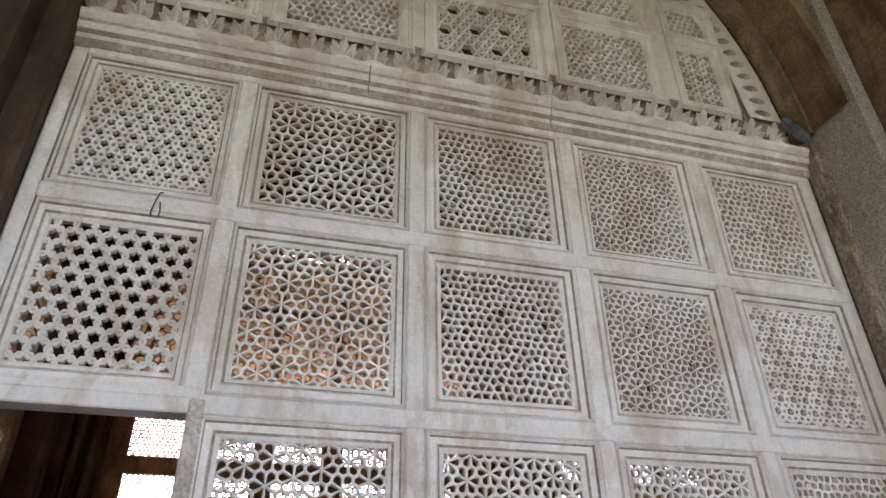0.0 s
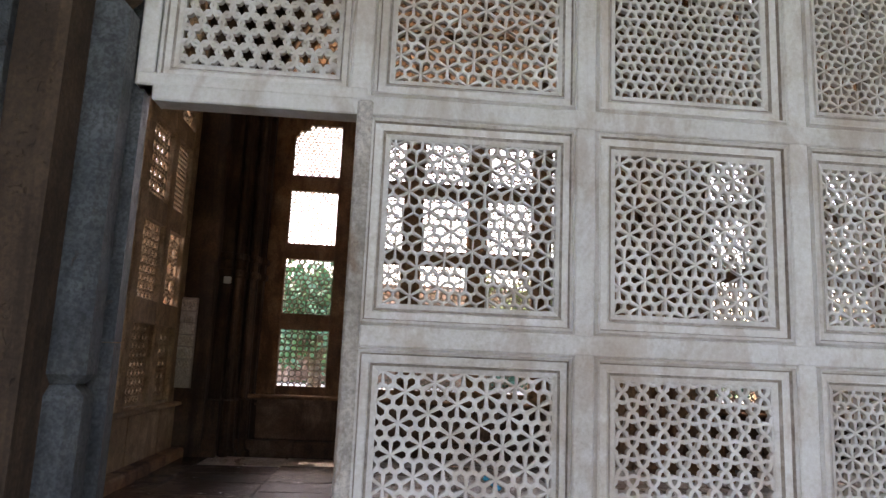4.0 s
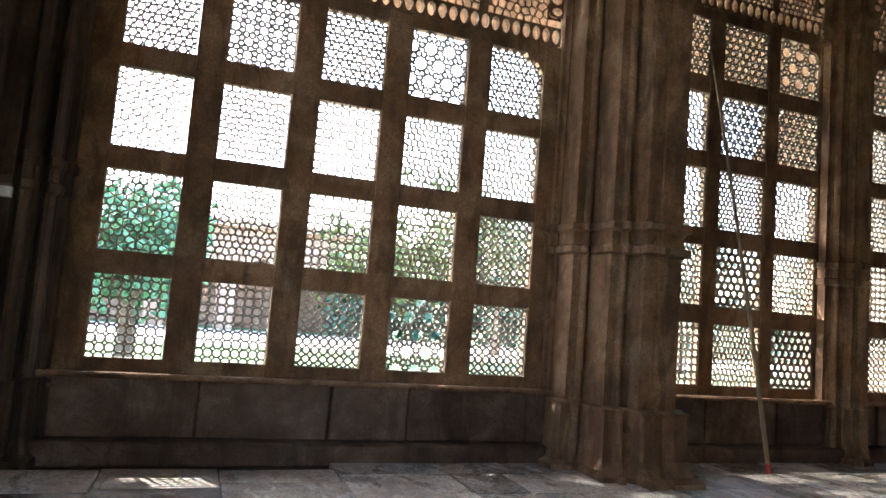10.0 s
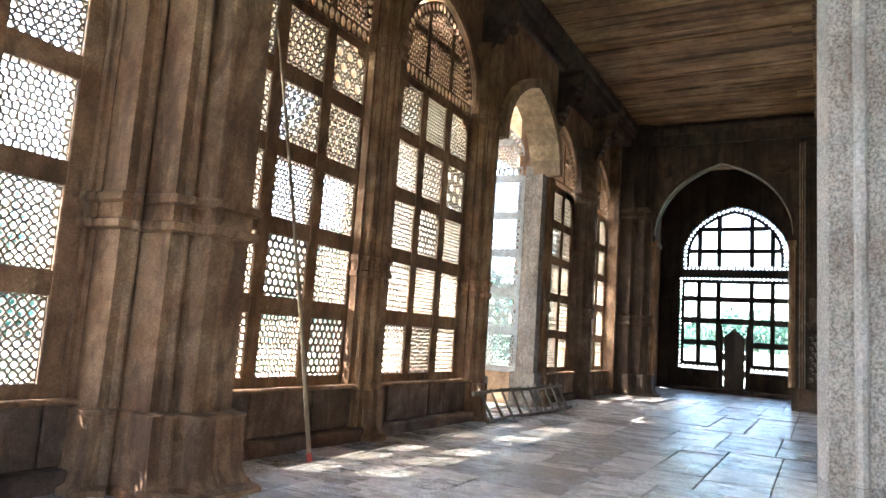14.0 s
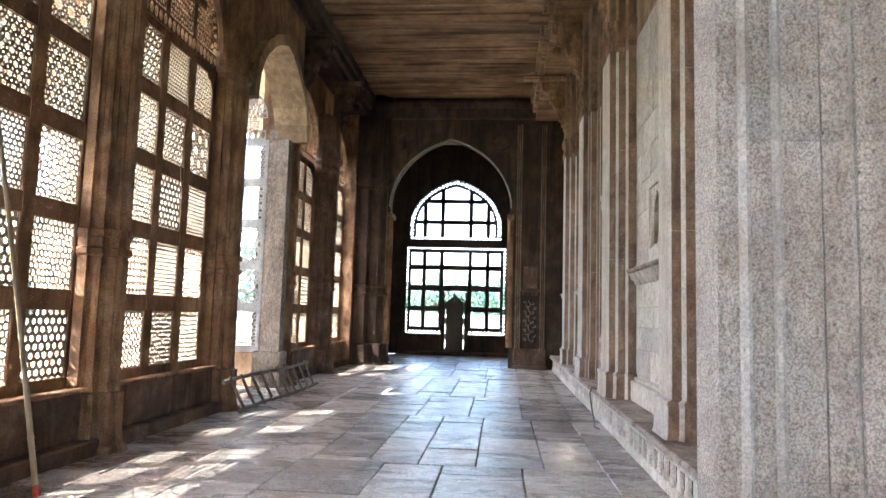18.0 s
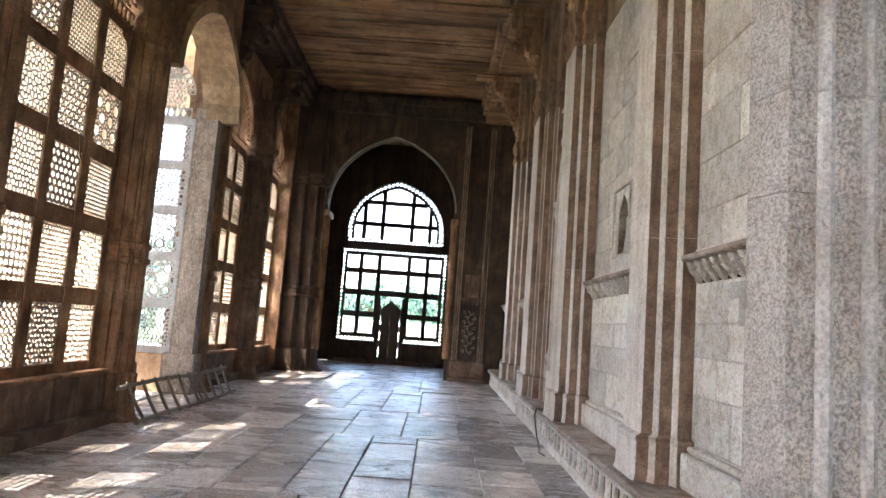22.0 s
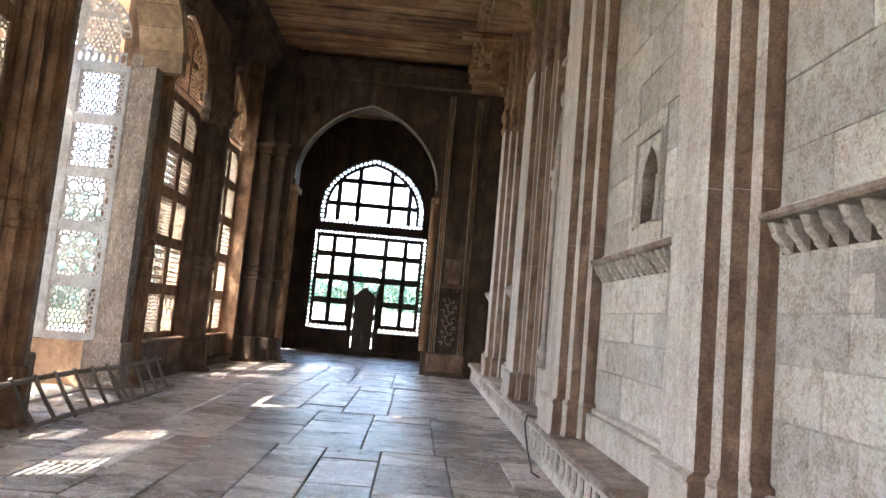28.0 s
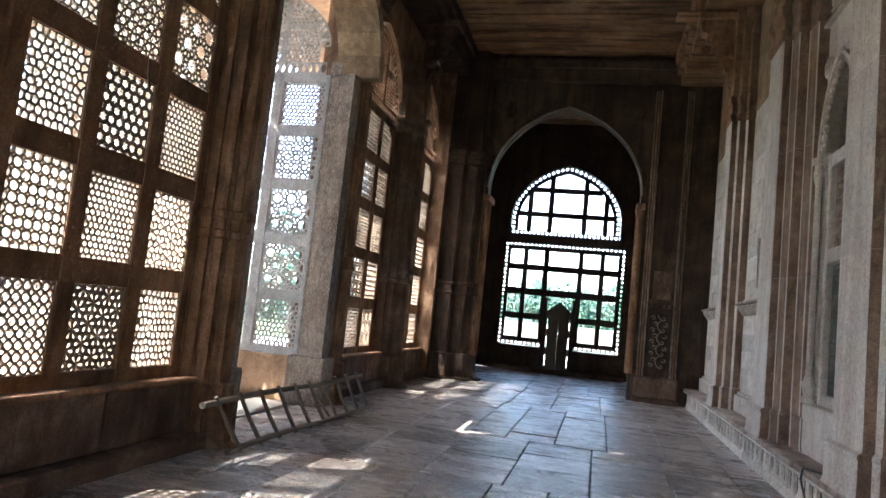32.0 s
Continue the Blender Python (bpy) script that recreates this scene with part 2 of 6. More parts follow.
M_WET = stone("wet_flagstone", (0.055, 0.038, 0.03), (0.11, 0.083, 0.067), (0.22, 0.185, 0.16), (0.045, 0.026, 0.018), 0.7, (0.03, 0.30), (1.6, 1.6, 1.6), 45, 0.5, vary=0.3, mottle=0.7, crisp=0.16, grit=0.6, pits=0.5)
M_GOLD = stone("golden_tan_sandstone", (0.22, 0.145, 0.078), (0.31, 0.215, 0.125), (0.41, 0.305, 0.195), (0.13, 0.08, 0.045), 0.55, mottle=0.5, pits=0.3)
M_GROOVE = stone("dark_marble_groove", (0.30, 0.25, 0.205), (0.40, 0.35, 0.30), (0.50, 0.455, 0.41), (0.22, 0.15, 0.10), 0.5)
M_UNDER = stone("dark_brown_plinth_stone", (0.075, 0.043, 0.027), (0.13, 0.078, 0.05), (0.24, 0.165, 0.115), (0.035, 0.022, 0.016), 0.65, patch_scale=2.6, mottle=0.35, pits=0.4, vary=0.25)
M_DOORSTONE = stone("dark_green_grey_lattice_stone", (0.07, 0.075, 0.068), (0.12, 0.125, 0.112), (0.19, 0.19, 0.17), (0.05, 0.045, 0.04), 0.4)
M_JOINT = plain("dark_joint_earth", (0.05, 0.04, 0.03), (0.10, 0.08, 0.06), 14, 0.95)
M_DOOR = plain("brown_weathered_door_wood", (0.10, 0.07, 0.05), (0.18, 0.13, 0.095), 6, 0.75, (6, 6, 0.6), 0.4)
M_WOOD = plain("dark_weathered_wood", (0.05, 0.035, 0.025), (0.12, 0.085, 0.06), 6, 0.75, (6, 6, 0.6), 0.4)
M_LADDER = plain("grey_brown_ladder_wood", (0.13, 0.10, 0.075), (0.26, 0.21, 0.16), 7, 0.8, (0.5, 6, 6), 0.4)
M_BAMBOO = plain("dry_bamboo", (0.24, 0.17, 0.10), (0.40, 0.31, 0.20), 6, 0.65, (8, 8, 0.5), 0.2)
M_REDTAPE = plain("faded_red_cloth", (0.30, 0.05, 0.04), (0.42, 0.08, 0.06), 20, 0.9)
M_CABLE = plain("black_rubber", (0.012, 0.012, 0.012), (0.03, 0.03, 0.03), 20, 0.5)
M_PAPER = plain("white_plastic", (0.70, 0.69, 0.66), (0.80, 0.79, 0.77), 10, 0.5)
M_BLUECLOTH = plain("blue_thread", (0.02, 0.28, 0.48), (0.04, 0.38, 0.60), 30, 0.8)
M_GRASS = plain("lawn", (0.055, 0.11, 0.035), (0.11, 0.18, 0.065), 0.35, 0.95, bump=0.5)
M_LEAF = plain("green_leaves", (0.028, 0.078, 0.05), (0.055, 0.13, 0.08), 1.5, 0.7)
# Brightened leaf copy: glare through the window is painted into its green.
M_LEAF3 = plain("glare_bright_leaves", (0.07, 0.19, 0.10), (0.13, 0.30, 0.17), 1.5, 0.7)
M_LEAF2 = plain("yellow_green_leaves", (0.09, 0.13, 0.03), (0.17, 0.20, 0.06), 1.5, 0.7)
M_BARK = plain("grey_brown_bark", (0.08, 0.06, 0.045), (0.16, 0.125, 0.10), 5, 0.9, (1, 1, 0.3), 0.6)
M_FACADE = stone("red_sandstone_facade", (0.34, 0.20, 0.14), (0.46, 0.30, 0.22), (0.54, 0.38, 0.29), (0.2, 0.13, 0.1), 0.4)
M_PATH = plain("pale_paving", (0.46, 0.43, 0.38), (0.58, 0.55, 0.50), 1.2, 0.9)


# ---- mesh helpers ----
def part(name, bm, material, parent=None, label="", smooth=False):
    me = bpy.data.meshes.new(name)
    bm.normal_update()
    bm.to_mesh(me)
    bm.free()
    if smooth:
        for p in me.polygons:
            p.use_smooth = True
    me.materials.append(material)
    ob = new(name, me)
    if parent:
        ob.parent = parent
    if label:
        ob["label"] = label
    return ob


def again(name, me, parent=None, m=None):
    """Another object on the same mesh."""
    ob = new(name, me)
    if parent:
        ob.parent = parent
    if m:
        ob.matrix_basis = m
    return ob


def empty(name, label, category, kind="", m=None, group=""):
    ob = new(name)
    ob.empty_display_size = 0.1
    if m:
        ob.matrix_basis = m
    return tagged(ob, label, category, group, kind)


def solid(bm, pts, faces):
    vs = [bm.verts.new(p) for p in pts]
    for f in faces:
        bm.faces.new([vs[i] for i in f])
    return vs


def box(bm, x0, x1, y0, y1, z0, z1):
    return solid(bm, [(x, y, z) for x in (x0, x1) for y in (y0, y1) for z in (z0, z1)],
                 [(0, 1, 3, 2), (4, 6, 7, 5), (0, 4, 5, 1), (2, 3, 7, 6), (0, 2, 6, 4), (1, 5, 7, 3)])


def soft_box(bm, x0, x1, y0, y1, z0, z1, b=0.012):
    """A box with chamfered edges."""
    vs = box(bm, x0, x1, y0, y1, z0, z1)
    es = list({e for v in vs for e in v.link_edges})
    bmesh.ops.bevel(bm, geom=es, offset=b, segments=1, affect='EDGES')


def boxes(*dims, soft=0.0):
    bm = bmesh.new()
    for d in dims:
        soft_box(bm, *d, b=soft) if soft else box(bm, *d)
    return bm


def shell(bm, rings, closed=True, caps=True):
    """Skins a list of rings of points (all of one length)."""
    rows = [[bm.verts.new(p) for p in r] for r in rings]
    n = len(rows[0])
    for a, b in zip(rows, rows[1:]):
        for i in range(n if closed else n - 1):
            j = (i + 1) % n
            bm.faces.new((a[i], a[j], b[j], b[i]))
    if caps:
        bm.faces.new(rows[0][::-1])
        bm.faces.new(rows[-1])
    return rows


def tube(bm, path, r0, r1=None, n=8):
    r1 = r0 if r1 is None else r1
    rings = []
    path = [Vector(p) for p in path]
    for i, p in enumerate(path):
        d = (path[min(i + 1, len(path) - 1)] - path[max(i - 1, 0)]).normalized()
        side = d.orthogonal().normalized()
        up = d.cross(side)
        r = r0 + (r1 - r0) * i / max(1, len(path) - 1)
        rings.append([p + r * (math.cos(a) * side + math.sin(a) * up) for a in (2 * math.pi * k / n for k in range(n))])
    # keep the rings from twisting
    for a, b in zip(rings, rings[1:]):
        k = min(range(n), key=lambda s: sum((a[i] - b[(i + s) % n]).length for i in range(n)))
        b[:] = b[k:] + b[:k]
    shell(bm, rings)


def column(bm, outline, levels, cx, cy):
    """Extrudes an outline in plan upwards; levels of (z, growth of the outline about cx, cy)."""
    shell(bm, [[(cx + (x - cx) * g, cy + (y - cy) * g, z) for x, y in outline] for z, g in levels])


def arch_curve(a0, a1, zs, za, n=16, shoulder=0.90):
    """A pointed arch from (a0, zs) over the apex to (a1, zs)."""
    half, c = (a1 - a0) / 2, (a0 + a1) / 2
    left = []
    for i in range(n + 1):
        th = math.pi / 2 * i / n
        u = 1 - math.cos(th)
        z = zs + (za - zs) * (shoulder * math.sin(th) + (1 - shoulder) * u ** 2.2)
        left.append((a0 + half * u, z))
    return left + [(2 * c - x, z) for x, z in left[-2::-1]]


def over_arch(bm, curve, ztop, t0, t1, put):
    """The solid wall over an arch curve up to ztop, from depth t0 to t1; put(a, t, z) gives the point."""
    rows = []
    for a, z in curve:
        rows.append([bm.verts.new(put(a, t, zz)) for t, zz in ((t0, z), (t0, ztop), (t1, ztop), (t1, z))])
    for p, q in zip(rows, rows[1:]):
        for i in range(4):
            j = (i + 1) % 4
            bm.faces.new((p[i], p[j], q[j], q[i]))
    bm.faces.new(rows[0][::-1])
    bm.faces.new(rows[-1])


def arch_band(bm, outer, inner, t0, t1, put):
    """A curved band between two curves with the same number of points."""
    rows = []
    for (a, z), (b, y) in zip(outer, inner):
        rows.append([bm.verts.new(put(*p)) for p in ((a, t0, z), (a, t1, z), (b, t1, y), (b, t0, y))])
    for p, q in zip(rows, rows[1:]):
        for i in range(4):
            j = (i + 1) % 4
            bm.faces.new((p[i], p[j], q[j], q[i]))
    bm.faces.new(rows[0][::-1])
    bm.faces.new(rows[-1])


ALONG_X = lambda a, t, z: (a, t, z)
ALONG_Y = lambda a, t, z: (t, a, z)


def strip_faces(ob, second, outline, brown, third=None, pale=()):
    """Gives the strips of an extruded outline that are named in brown the second material."""
    ob.data.materials.append(second)
    if third:
        ob.data.materials.append(third)
    n = len(outline)
    for p in ob.data.polygons[:len(ob.data.polygons) - 2]:
        if p.index % n in brown:
            p.material_index = 1
        elif third and p.index % n in pale:
            p.material_index = 2


# ---- pierced stone lattices ----
def power_cells(sites, w, h):
    """The cells of weighted sites (x, z, weight), cut to the rectangle 0..w, 0..h."""
    cells = []
    for i, (px, pz, pw) in enumerate(sites):
        poly = [(0, 0), (w, 0), (w, h), (0, h)]
        near = sorted((((qx - px) ** 2 + (qz - pz) ** 2, qx, qz, qw) for j, (qx, qz, qw) in enumerate(sites) if j != i))[:26]
        for d2, qx, qz, qw in near:
            nx, nz = qx - px, qz - pz
            lim = (qx * qx + qz * qz - px * px - pz * pz + pw - qw) / 2
            out = []
            for k in range(len(poly)):
                a, b = poly[k], poly[(k + 1) % len(poly)]
                da, db = a[0] * nx + a[1] * nz - lim, b[0] * nx + b[1] * nz - lim
                if da <= 0:
                    out.append(a)
                if (da < 0) != (db < 0) and abs(da - db) > 1e-12:
                    f = da / (da - db)
                    out.append((a[0] + f * (b[0] - a[0]), a[1] + f * (b[1] - a[1])))
            poly = out
            if len(poly) < 3:
                break
        clean = []
        for p in poly:
            if not clean or math.hypot(p[0] - clean[-1][0], p[1] - clean[-1][1]) > w * 0.004:
                clean.append(p)
        if len(clean) > 2 and math.hypot(clean[0][0] - clean[-1][0], clean[0][1] - clean[-1][1]) < w * 0.004:
            clean.pop()
        if len(clean) > 2:
            cells.append(clean)
    return cells


def lattice_sites(kind, w, h, pitch, seed=0):
    rng = random.Random(seed)
    out = []

    def spread(a, b, motif, sx=0.0):
        nz, nx = int(h / b) + 3, int(w / a) + 3
        ox, oz = (w - int(w / a) * a) / 2, (h - int(h / b) * b) / 2
        for r in range(-1, nz):
            for c in range(-1, nx):
                for mx, mz, mw in motif:
                    x, z = ox + (c + mx + (sx if r % 2 else 0)) * a, oz + (r + mz) * b
                    if -0.6 * a < x < w + 0.6 * a and -0.6 * b < z < h + 0.6 * b:
                        out.append((x, z, mw * pitch * pitch))

    if kind == 'hex':
        spread(pitch, pitch * 0.866, [(0, 0, 0)], 0.5)
    elif kind == 'brick':
        spread(pitch * 1.25, pitch * 0.72, [(0, 0, 0)], 0.5)
    elif kind == 'octagon':
        spread(pitch * 1.45, pitch * 1.45, [(0, 0, 0.45), (0.5, 0.5, 0)])
    elif kind == 'star':
        spread(pitch * 2.2, pitch * 2.2 * 0.866, [(0, 0, 0.80), (0.5, 1 / 3, 0), (1.0, 2 / 3, 0)], 0.5)
    elif kind == 'rosette':
        a = pitch * 3.1
        ring = [(0.33 * math.cos(k * math.pi / 4), 0.33 * math.sin(k * math.pi / 4), 0) for k in range(8)]
        spread(a, a, [(0, 0, 0.30)] + ring + [(0.5, 0.5, 0.25)])
    elif kind == 'diamond':
        spread(pitch * 1.3, pitch * 1.3, [(0, 0, 0.10), (0.5, 0.5, 0.10), (0.5, 0, 0), (0, 0.5, 0)])
    elif kind == 'floret':
        for j in range(-2, int(h / pitch / 0.866) + 3):
            for i in range(-3 - j // 2, int(w / pitch) + 4 - j // 2):
                if (i - 2 * j) % 7:
                    out.append(((i + 0.5 * j) * pitch, j * pitch * 0.866, 0))
    elif kind == 'pentagon':
        spread(pitch * 1.9, pitch * 1.9, [(0.18, 0.10, 0), (0.60, 0.32, 0), (0.40, 0.82, 0), (0.90, 0.68, 0)])
    else:
        nx, nz = max(2, round(w / pitch)), max(2, round(h / pitch))
        for r in range(nz):
            for c in range(nx):
                out.append(((c + 0.5 + 0.25 * (r % 2 * 2 - 1) + rng.uniform(-.22, .22)) * w / nx, (r + 0.5 + rng.uniform(-.2, .2)) * h / nz, 0))
    return out


def tiling(kind, a):
    """One period of a tiling of regular polygons: (period vectors, list of (x, z, sides, circumradius, turn))."""
    tri = ((a, 0.0), (a / 2, a * math.sqrt(3) / 2))
    up, down = (a / 2, a * math.sqrt(3) / 6), (a, a * math.sqrt(3) / 3)
    if kind == 'h6':
        return tri, [(0, 0, 6, a / math.sqrt(3), 30)]
    if kind == 'h44':
        return ((a, 0.0), (0.0, a)), [(0, 0, 4, a / math.sqrt(2), 45)]
    if kind == 'h488':
        e = a / (1 + math.sqrt(2))
        return ((a, 0.0), (0.0, a)), [(0, 0, 8, e / (2 * math.sin(math.pi / 8)), 22.5), (a / 2, a / 2, 4, e / math.sqrt(2), 0)]
    if kind == 'h3636':
        return tri, [(0, 0, 6, a / 2, 0), (*up, 3, a / (2 * math.sqrt(3)), -90), (*down, 3, a / (2 * math.sqrt(3)), 90)]
    r = a / 2 / math.cos(math.pi / 12)
    e = 2 * r * math.sin(math.pi / 12)
    return tri, [(0, 0, 12, r, 15), (*up, 3, e / math.sqrt(3), 90), (*down, 3, e / math.sqrt(3), -90)]


STRAPS = {'h6': (1.75, 48), 'h44': (1.5, 58), 'h488': (2.4, 62), 'h3636': (2.2, 50), 'h31212': (3.7, 66)}


def strap_cells(kind, w, h, pitch):
    """The holes of a strapwork pattern: stars inside the polygons of a tiling and the gaps round its corners."""
    scale, angle = STRAPS[kind]
    (ax, az), (bx, bz) = tiling(kind, pitch * scale)[0]
    polys = tiling(kind, pitch * scale)[1]
    reach = pitch * scale * 1.2
    th = radians(angle)
    cells, corners = [], {}
    for j in range(-2, int(h / bz) + 3):
        shift = round(j * bx / ax)
        for i in range(-2 - shift, int(w / ax) + 3 - shift):
            for px, pz, n, rad, turn in polys:
                cx, cz = w / 2 + i * ax + j * bx + px - ax * int(w / ax / 2), h / 2 + j * bz + pz - bz * int(h / bz / 2)
                if not (-reach < cx < w + reach and -reach < cz < h + reach):
                    continue
                ap, half = rad * math.cos(math.pi / n), math.pi / n
                tn = math.tan(half)
                step = ap * tn / (math.cos(th) + tn * math.sin(th))
                deep = math.hypot(ap - step * math.sin(th), step * math.cos(th))
                star = []
                for k in range(n):
                    v = radians(turn) + 2 * half * k
                    mid = (cx + ap * math.cos(v + half), cz + ap * math.sin(v + half))
                    pre = (cx + ap * math.cos(v - half), cz + ap * math.sin(v - half))
                    tip = (cx + deep * math.cos(v), cz + deep * math.sin(v))
                    star += [tip, mid]
                    node = (cx + rad * math.cos(v), cz + rad * math.sin(v))
                    corners.setdefault((round(node[0], 4), round(node[1], 4)), []).extend((pre, tip, mid))
                cells.append(star)
    merged = {}
    for (x, z), pts in corners.items():
        key = next((q for q in ((round(x + dx, 4), round(z + dz, 4)) for dx in (0, 1e-4, -1e-4) for dz in (0, 1e-4, -1e-4)) if q in merged), (x, z))
        merged.setdefault(key, []).extend(pts)
    for (x, z), pts in merged.items():
        one = []
        for p in sorted(pts, key=lambda p: math.atan2(p[1] - z, p[0] - x)):
            if not one or math.hypot(p[0] - one[-1][0], p[1] - one[-1][1]) > 1e-3:
                one.append(p)
        if len(one) > 3:
            cells.append(one)
    return cells


def petal_cells(w, h, pitch):
    """Six-pointed star holes in a honeycomb whose bars are pierced by pointed petals."""
    a = pitch * 1.7
    r, wide = a / math.sqrt(3), a * 0.13
    cells = []
    for j in range(-1, int(h / (a * 0.866)) + 3):
        for i in range(-1, int(w / a) + 3):
            cx, cz = (i + 0.5 * (j % 2)) * a, j * a * 0.866
            star = []
            for k in range(6):
                t = radians(60 * k + 30)
                star += [(cx + r * math.cos(t), cz + r * math.sin(t)), (cx + (a / 2 - wide) * math.cos(t + radians(30)), cz + (a / 2 - wide) * math.sin(t + radians(30)))]
                if k < 3:
                    m = t + radians(30)
                    cells.append([(cx + r * math.cos(t), cz + r * math.sin(t)), (cx + (a / 2 + wide) * math.cos(m), cz + (a / 2 + wide) * math.sin(m)),
                                  (cx + r * math.cos(t + radians(60)), cz + r * math.sin(t + radians(60))), (cx + (a / 2 - wide) * math.cos(m), cz + (a / 2 - wide) * math.sin(m))])
            cells.append(star)
    return cells


def spoke_cells(w, h, pitch):
    """Triangular holes round six-spoked knots, with a knot left out at even steps to give a large hole."""
    a = pitch * 1.25
    gone = lambda i, j: (i - 3 * j) % 13 == 0
    pos = lambda i, j: ((i + 0.5 * j) * a, j * a * 0.866)
    cells = []
    for j in range(-2, int(h / (a * 0.866)) + 3):
        for i in range(-3 - j // 2, int(w / a) + 4 - j // 2):
            for tri in (((i, j), (i + 1, j), (i, j + 1)), ((i + 1, j), (i + 1, j + 1), (i, j + 1))):
                if not any(gone(*q) for q in tri):
                    cells.append([pos(*q) for q in tri])
            if gone(i, j):
                cells.append([pos(i + p, j + q) for p, q in ((1, 0), (0, 1), (-1, 1), (-1, 0), (0, -1), (1, -1))])
    return cells


def cut_to(poly, w, h):
    """Cuts a polygon to the rectangle 0..w, 0..h and drops points that coincide."""
    for axis, lim, sign in ((0, 0.0, 1), (0, w, -1), (1, 0.0, 1), (1, h, -1)):
        out = []
        for k in range(len(poly)):
            a, b = poly[k - 1], poly[k]
            da, db = (a[axis] - lim) * sign, (b[axis] - lim) * sign
            if (da < 0) != (db < 0):
                f = da / (da - db)
                out.append((a[0] + f * (b[0] - a[0]), a[1] + f * (b[1] - a[1])))
            if db >= 0:
                out.append(b)
        poly = out
        if len(poly) < 3:
            return []
    clean = [p for k, p in enumerate(poly) if math.hypot(p[0] - poly[k - 1][0], p[1] - poly[k - 1][1]) > 5e-4]
    return clean if len(clean) > 2 else []


def signed_area(p):
    return sum(p[k - 1][0] * p[k][1] - p[k][0] * p[k - 1][1] for k in range(len(p))) / 2


def shrunk(poly, d):
    """A polygon moved inwards by d along every edge, with blunted sharp corners."""
    n, out = len(poly), []
    s = 1 if signed_area(poly) > 0 else -1
    for k in range(n):
        (ax, az), (bx, bz), (cx, cz) = poly[k - 1], poly[k], poly[(k + 1) % n]
        l1, l2 = math.hypot(bx - ax, bz - az), math.hypot(cx - bx, cz - bz)
        n1, n2 = (-(bz - az) / l1 * s, (bx - ax) / l1 * s), (-(cz - bz) / l2 * s, (cx - bx) / l2 * s)
        mx, mz = n1[0] + n2[0], n1[1] + n2[1]
        ln = max(0.3, mx * mx + mz * mz)
        out.append((bx + 2 * d * mx / ln, bz + 2 * d * mz / ln))
    return out


LATTICES = {}


def lattice_mesh(kind, w, h, pitch, strut, thick, material, shape=0.0, back=True, seed=0, broken=0):
    """One pierced panel, from (0, 0) to (w, h) in x and z, its front at y = 0 and its back at y = thick.
    shape > 0 pinches the holes into stars, shape < 0 rounds them."""
    key = (kind, round(w, 3), round(h, 3), pitch, strut, thick, material.name, shape, seed, broken)
    if key in LATTICES:
        return LATTICES[key]
    verts, faces = [], []
    lost = random.Random(seed + broken)
    if kind in STRAPS or kind in ('petal', 'spoke'):
        raw = strap_cells(kind, w, h, pitch) if kind in STRAPS else (petal_cells if kind == 'petal' else spoke_cells)(w, h, pitch)
        cells, drawn = [c for c in (cut_to(p, w, h) for p in raw) if c and abs(signed_area(c)) > 1e-6], True
    else:
        cells, drawn = power_cells(lattice_sites(kind, w, h, pitch, seed), w, h), False
    for cell in cells:
        n = len(cell)
        if broken and lost.random() < 0.014:
            continue
        cx, cz = sum(p[0] for p in cell) / n, sum(p[1] for p in cell) / n
        outer, inner = [], []
        if drawn:
            outer, inner = list(cell), shrunk(cell, strut)
            if signed_area(inner) / signed_area(outer) < 0.06 or math.hypot(inner[0][0] - outer[0][0], inner[0][1] - outer[0][1]) > 6 * strut:
                f = max(0.15, 1 - 2.2 * strut / math.sqrt(abs(signed_area(outer))))
                inner = [(cx + (x - cx) * f, cz + (z - cz) * f) for x, z in outer]
        for i in range(0 if drawn else n):
            a, b = cell[i], cell[(i + 1) % n]
            ra = max(math.hypot(a[0] - cx, a[1] - cz), 1e-6)
            fa = max(0.12, 1 - strut * 1.12 / ra) * (1.0 if shape >= 0 else 1 + shape)
            outer.append(a)
            inner.append((cx + (a[0] - cx) * fa, cz + (a[1] - cz) * fa))
            if shape:
                mx, mz = (a[0] + b[0]) / 2, (a[1] + b[1]) / 2
                rm = max(math.hypot(mx - cx, mz - cz), 1e-6)
                fm = max(0.10, 1 - strut / rm) * (1 - max(shape, 0))
                outer.append((mx, mz))
                inner.append((cx + (mx - cx) * fm, cz + (mz - cz) * fm))
        m, base = len(outer), len(verts)
        ridge = strut * (0.9 if thick > 0.04 else 0.35)
        verts += [(x, 0.0, z) for x, z in outer] + [(x, ridge, z) for x, z in inner] + [(x, thick, z) for x, z in inner]
        if back:
            verts += [(x, thick, z) for x, z in outer]
        for i in range(m):
            j = (i + 1) % m
            faces.append((base + i, base + j, base + m + j, base + m + i))
            faces.append((base + m + i, base + m + j, base + 2 * m + j, base + 2 * m + i))
            if back:
                faces.append((base + 2 * m + i, base + 2 * m + j, base + 3 * m + j, base + 3 * m + i))
    me = bpy.data.meshes.new("lattice_panel")
    me.from_pydata(verts, [], faces)
    bm = bmesh.new()
    bm.from_mesh(me)
    bmesh.ops.remove_doubles(bm, verts=bm.verts[:], dist=0.0002)
    bm.to_mesh(me)
    bm.free()
    me.materials.append(material)
    LATTICES[key] = me
    return me


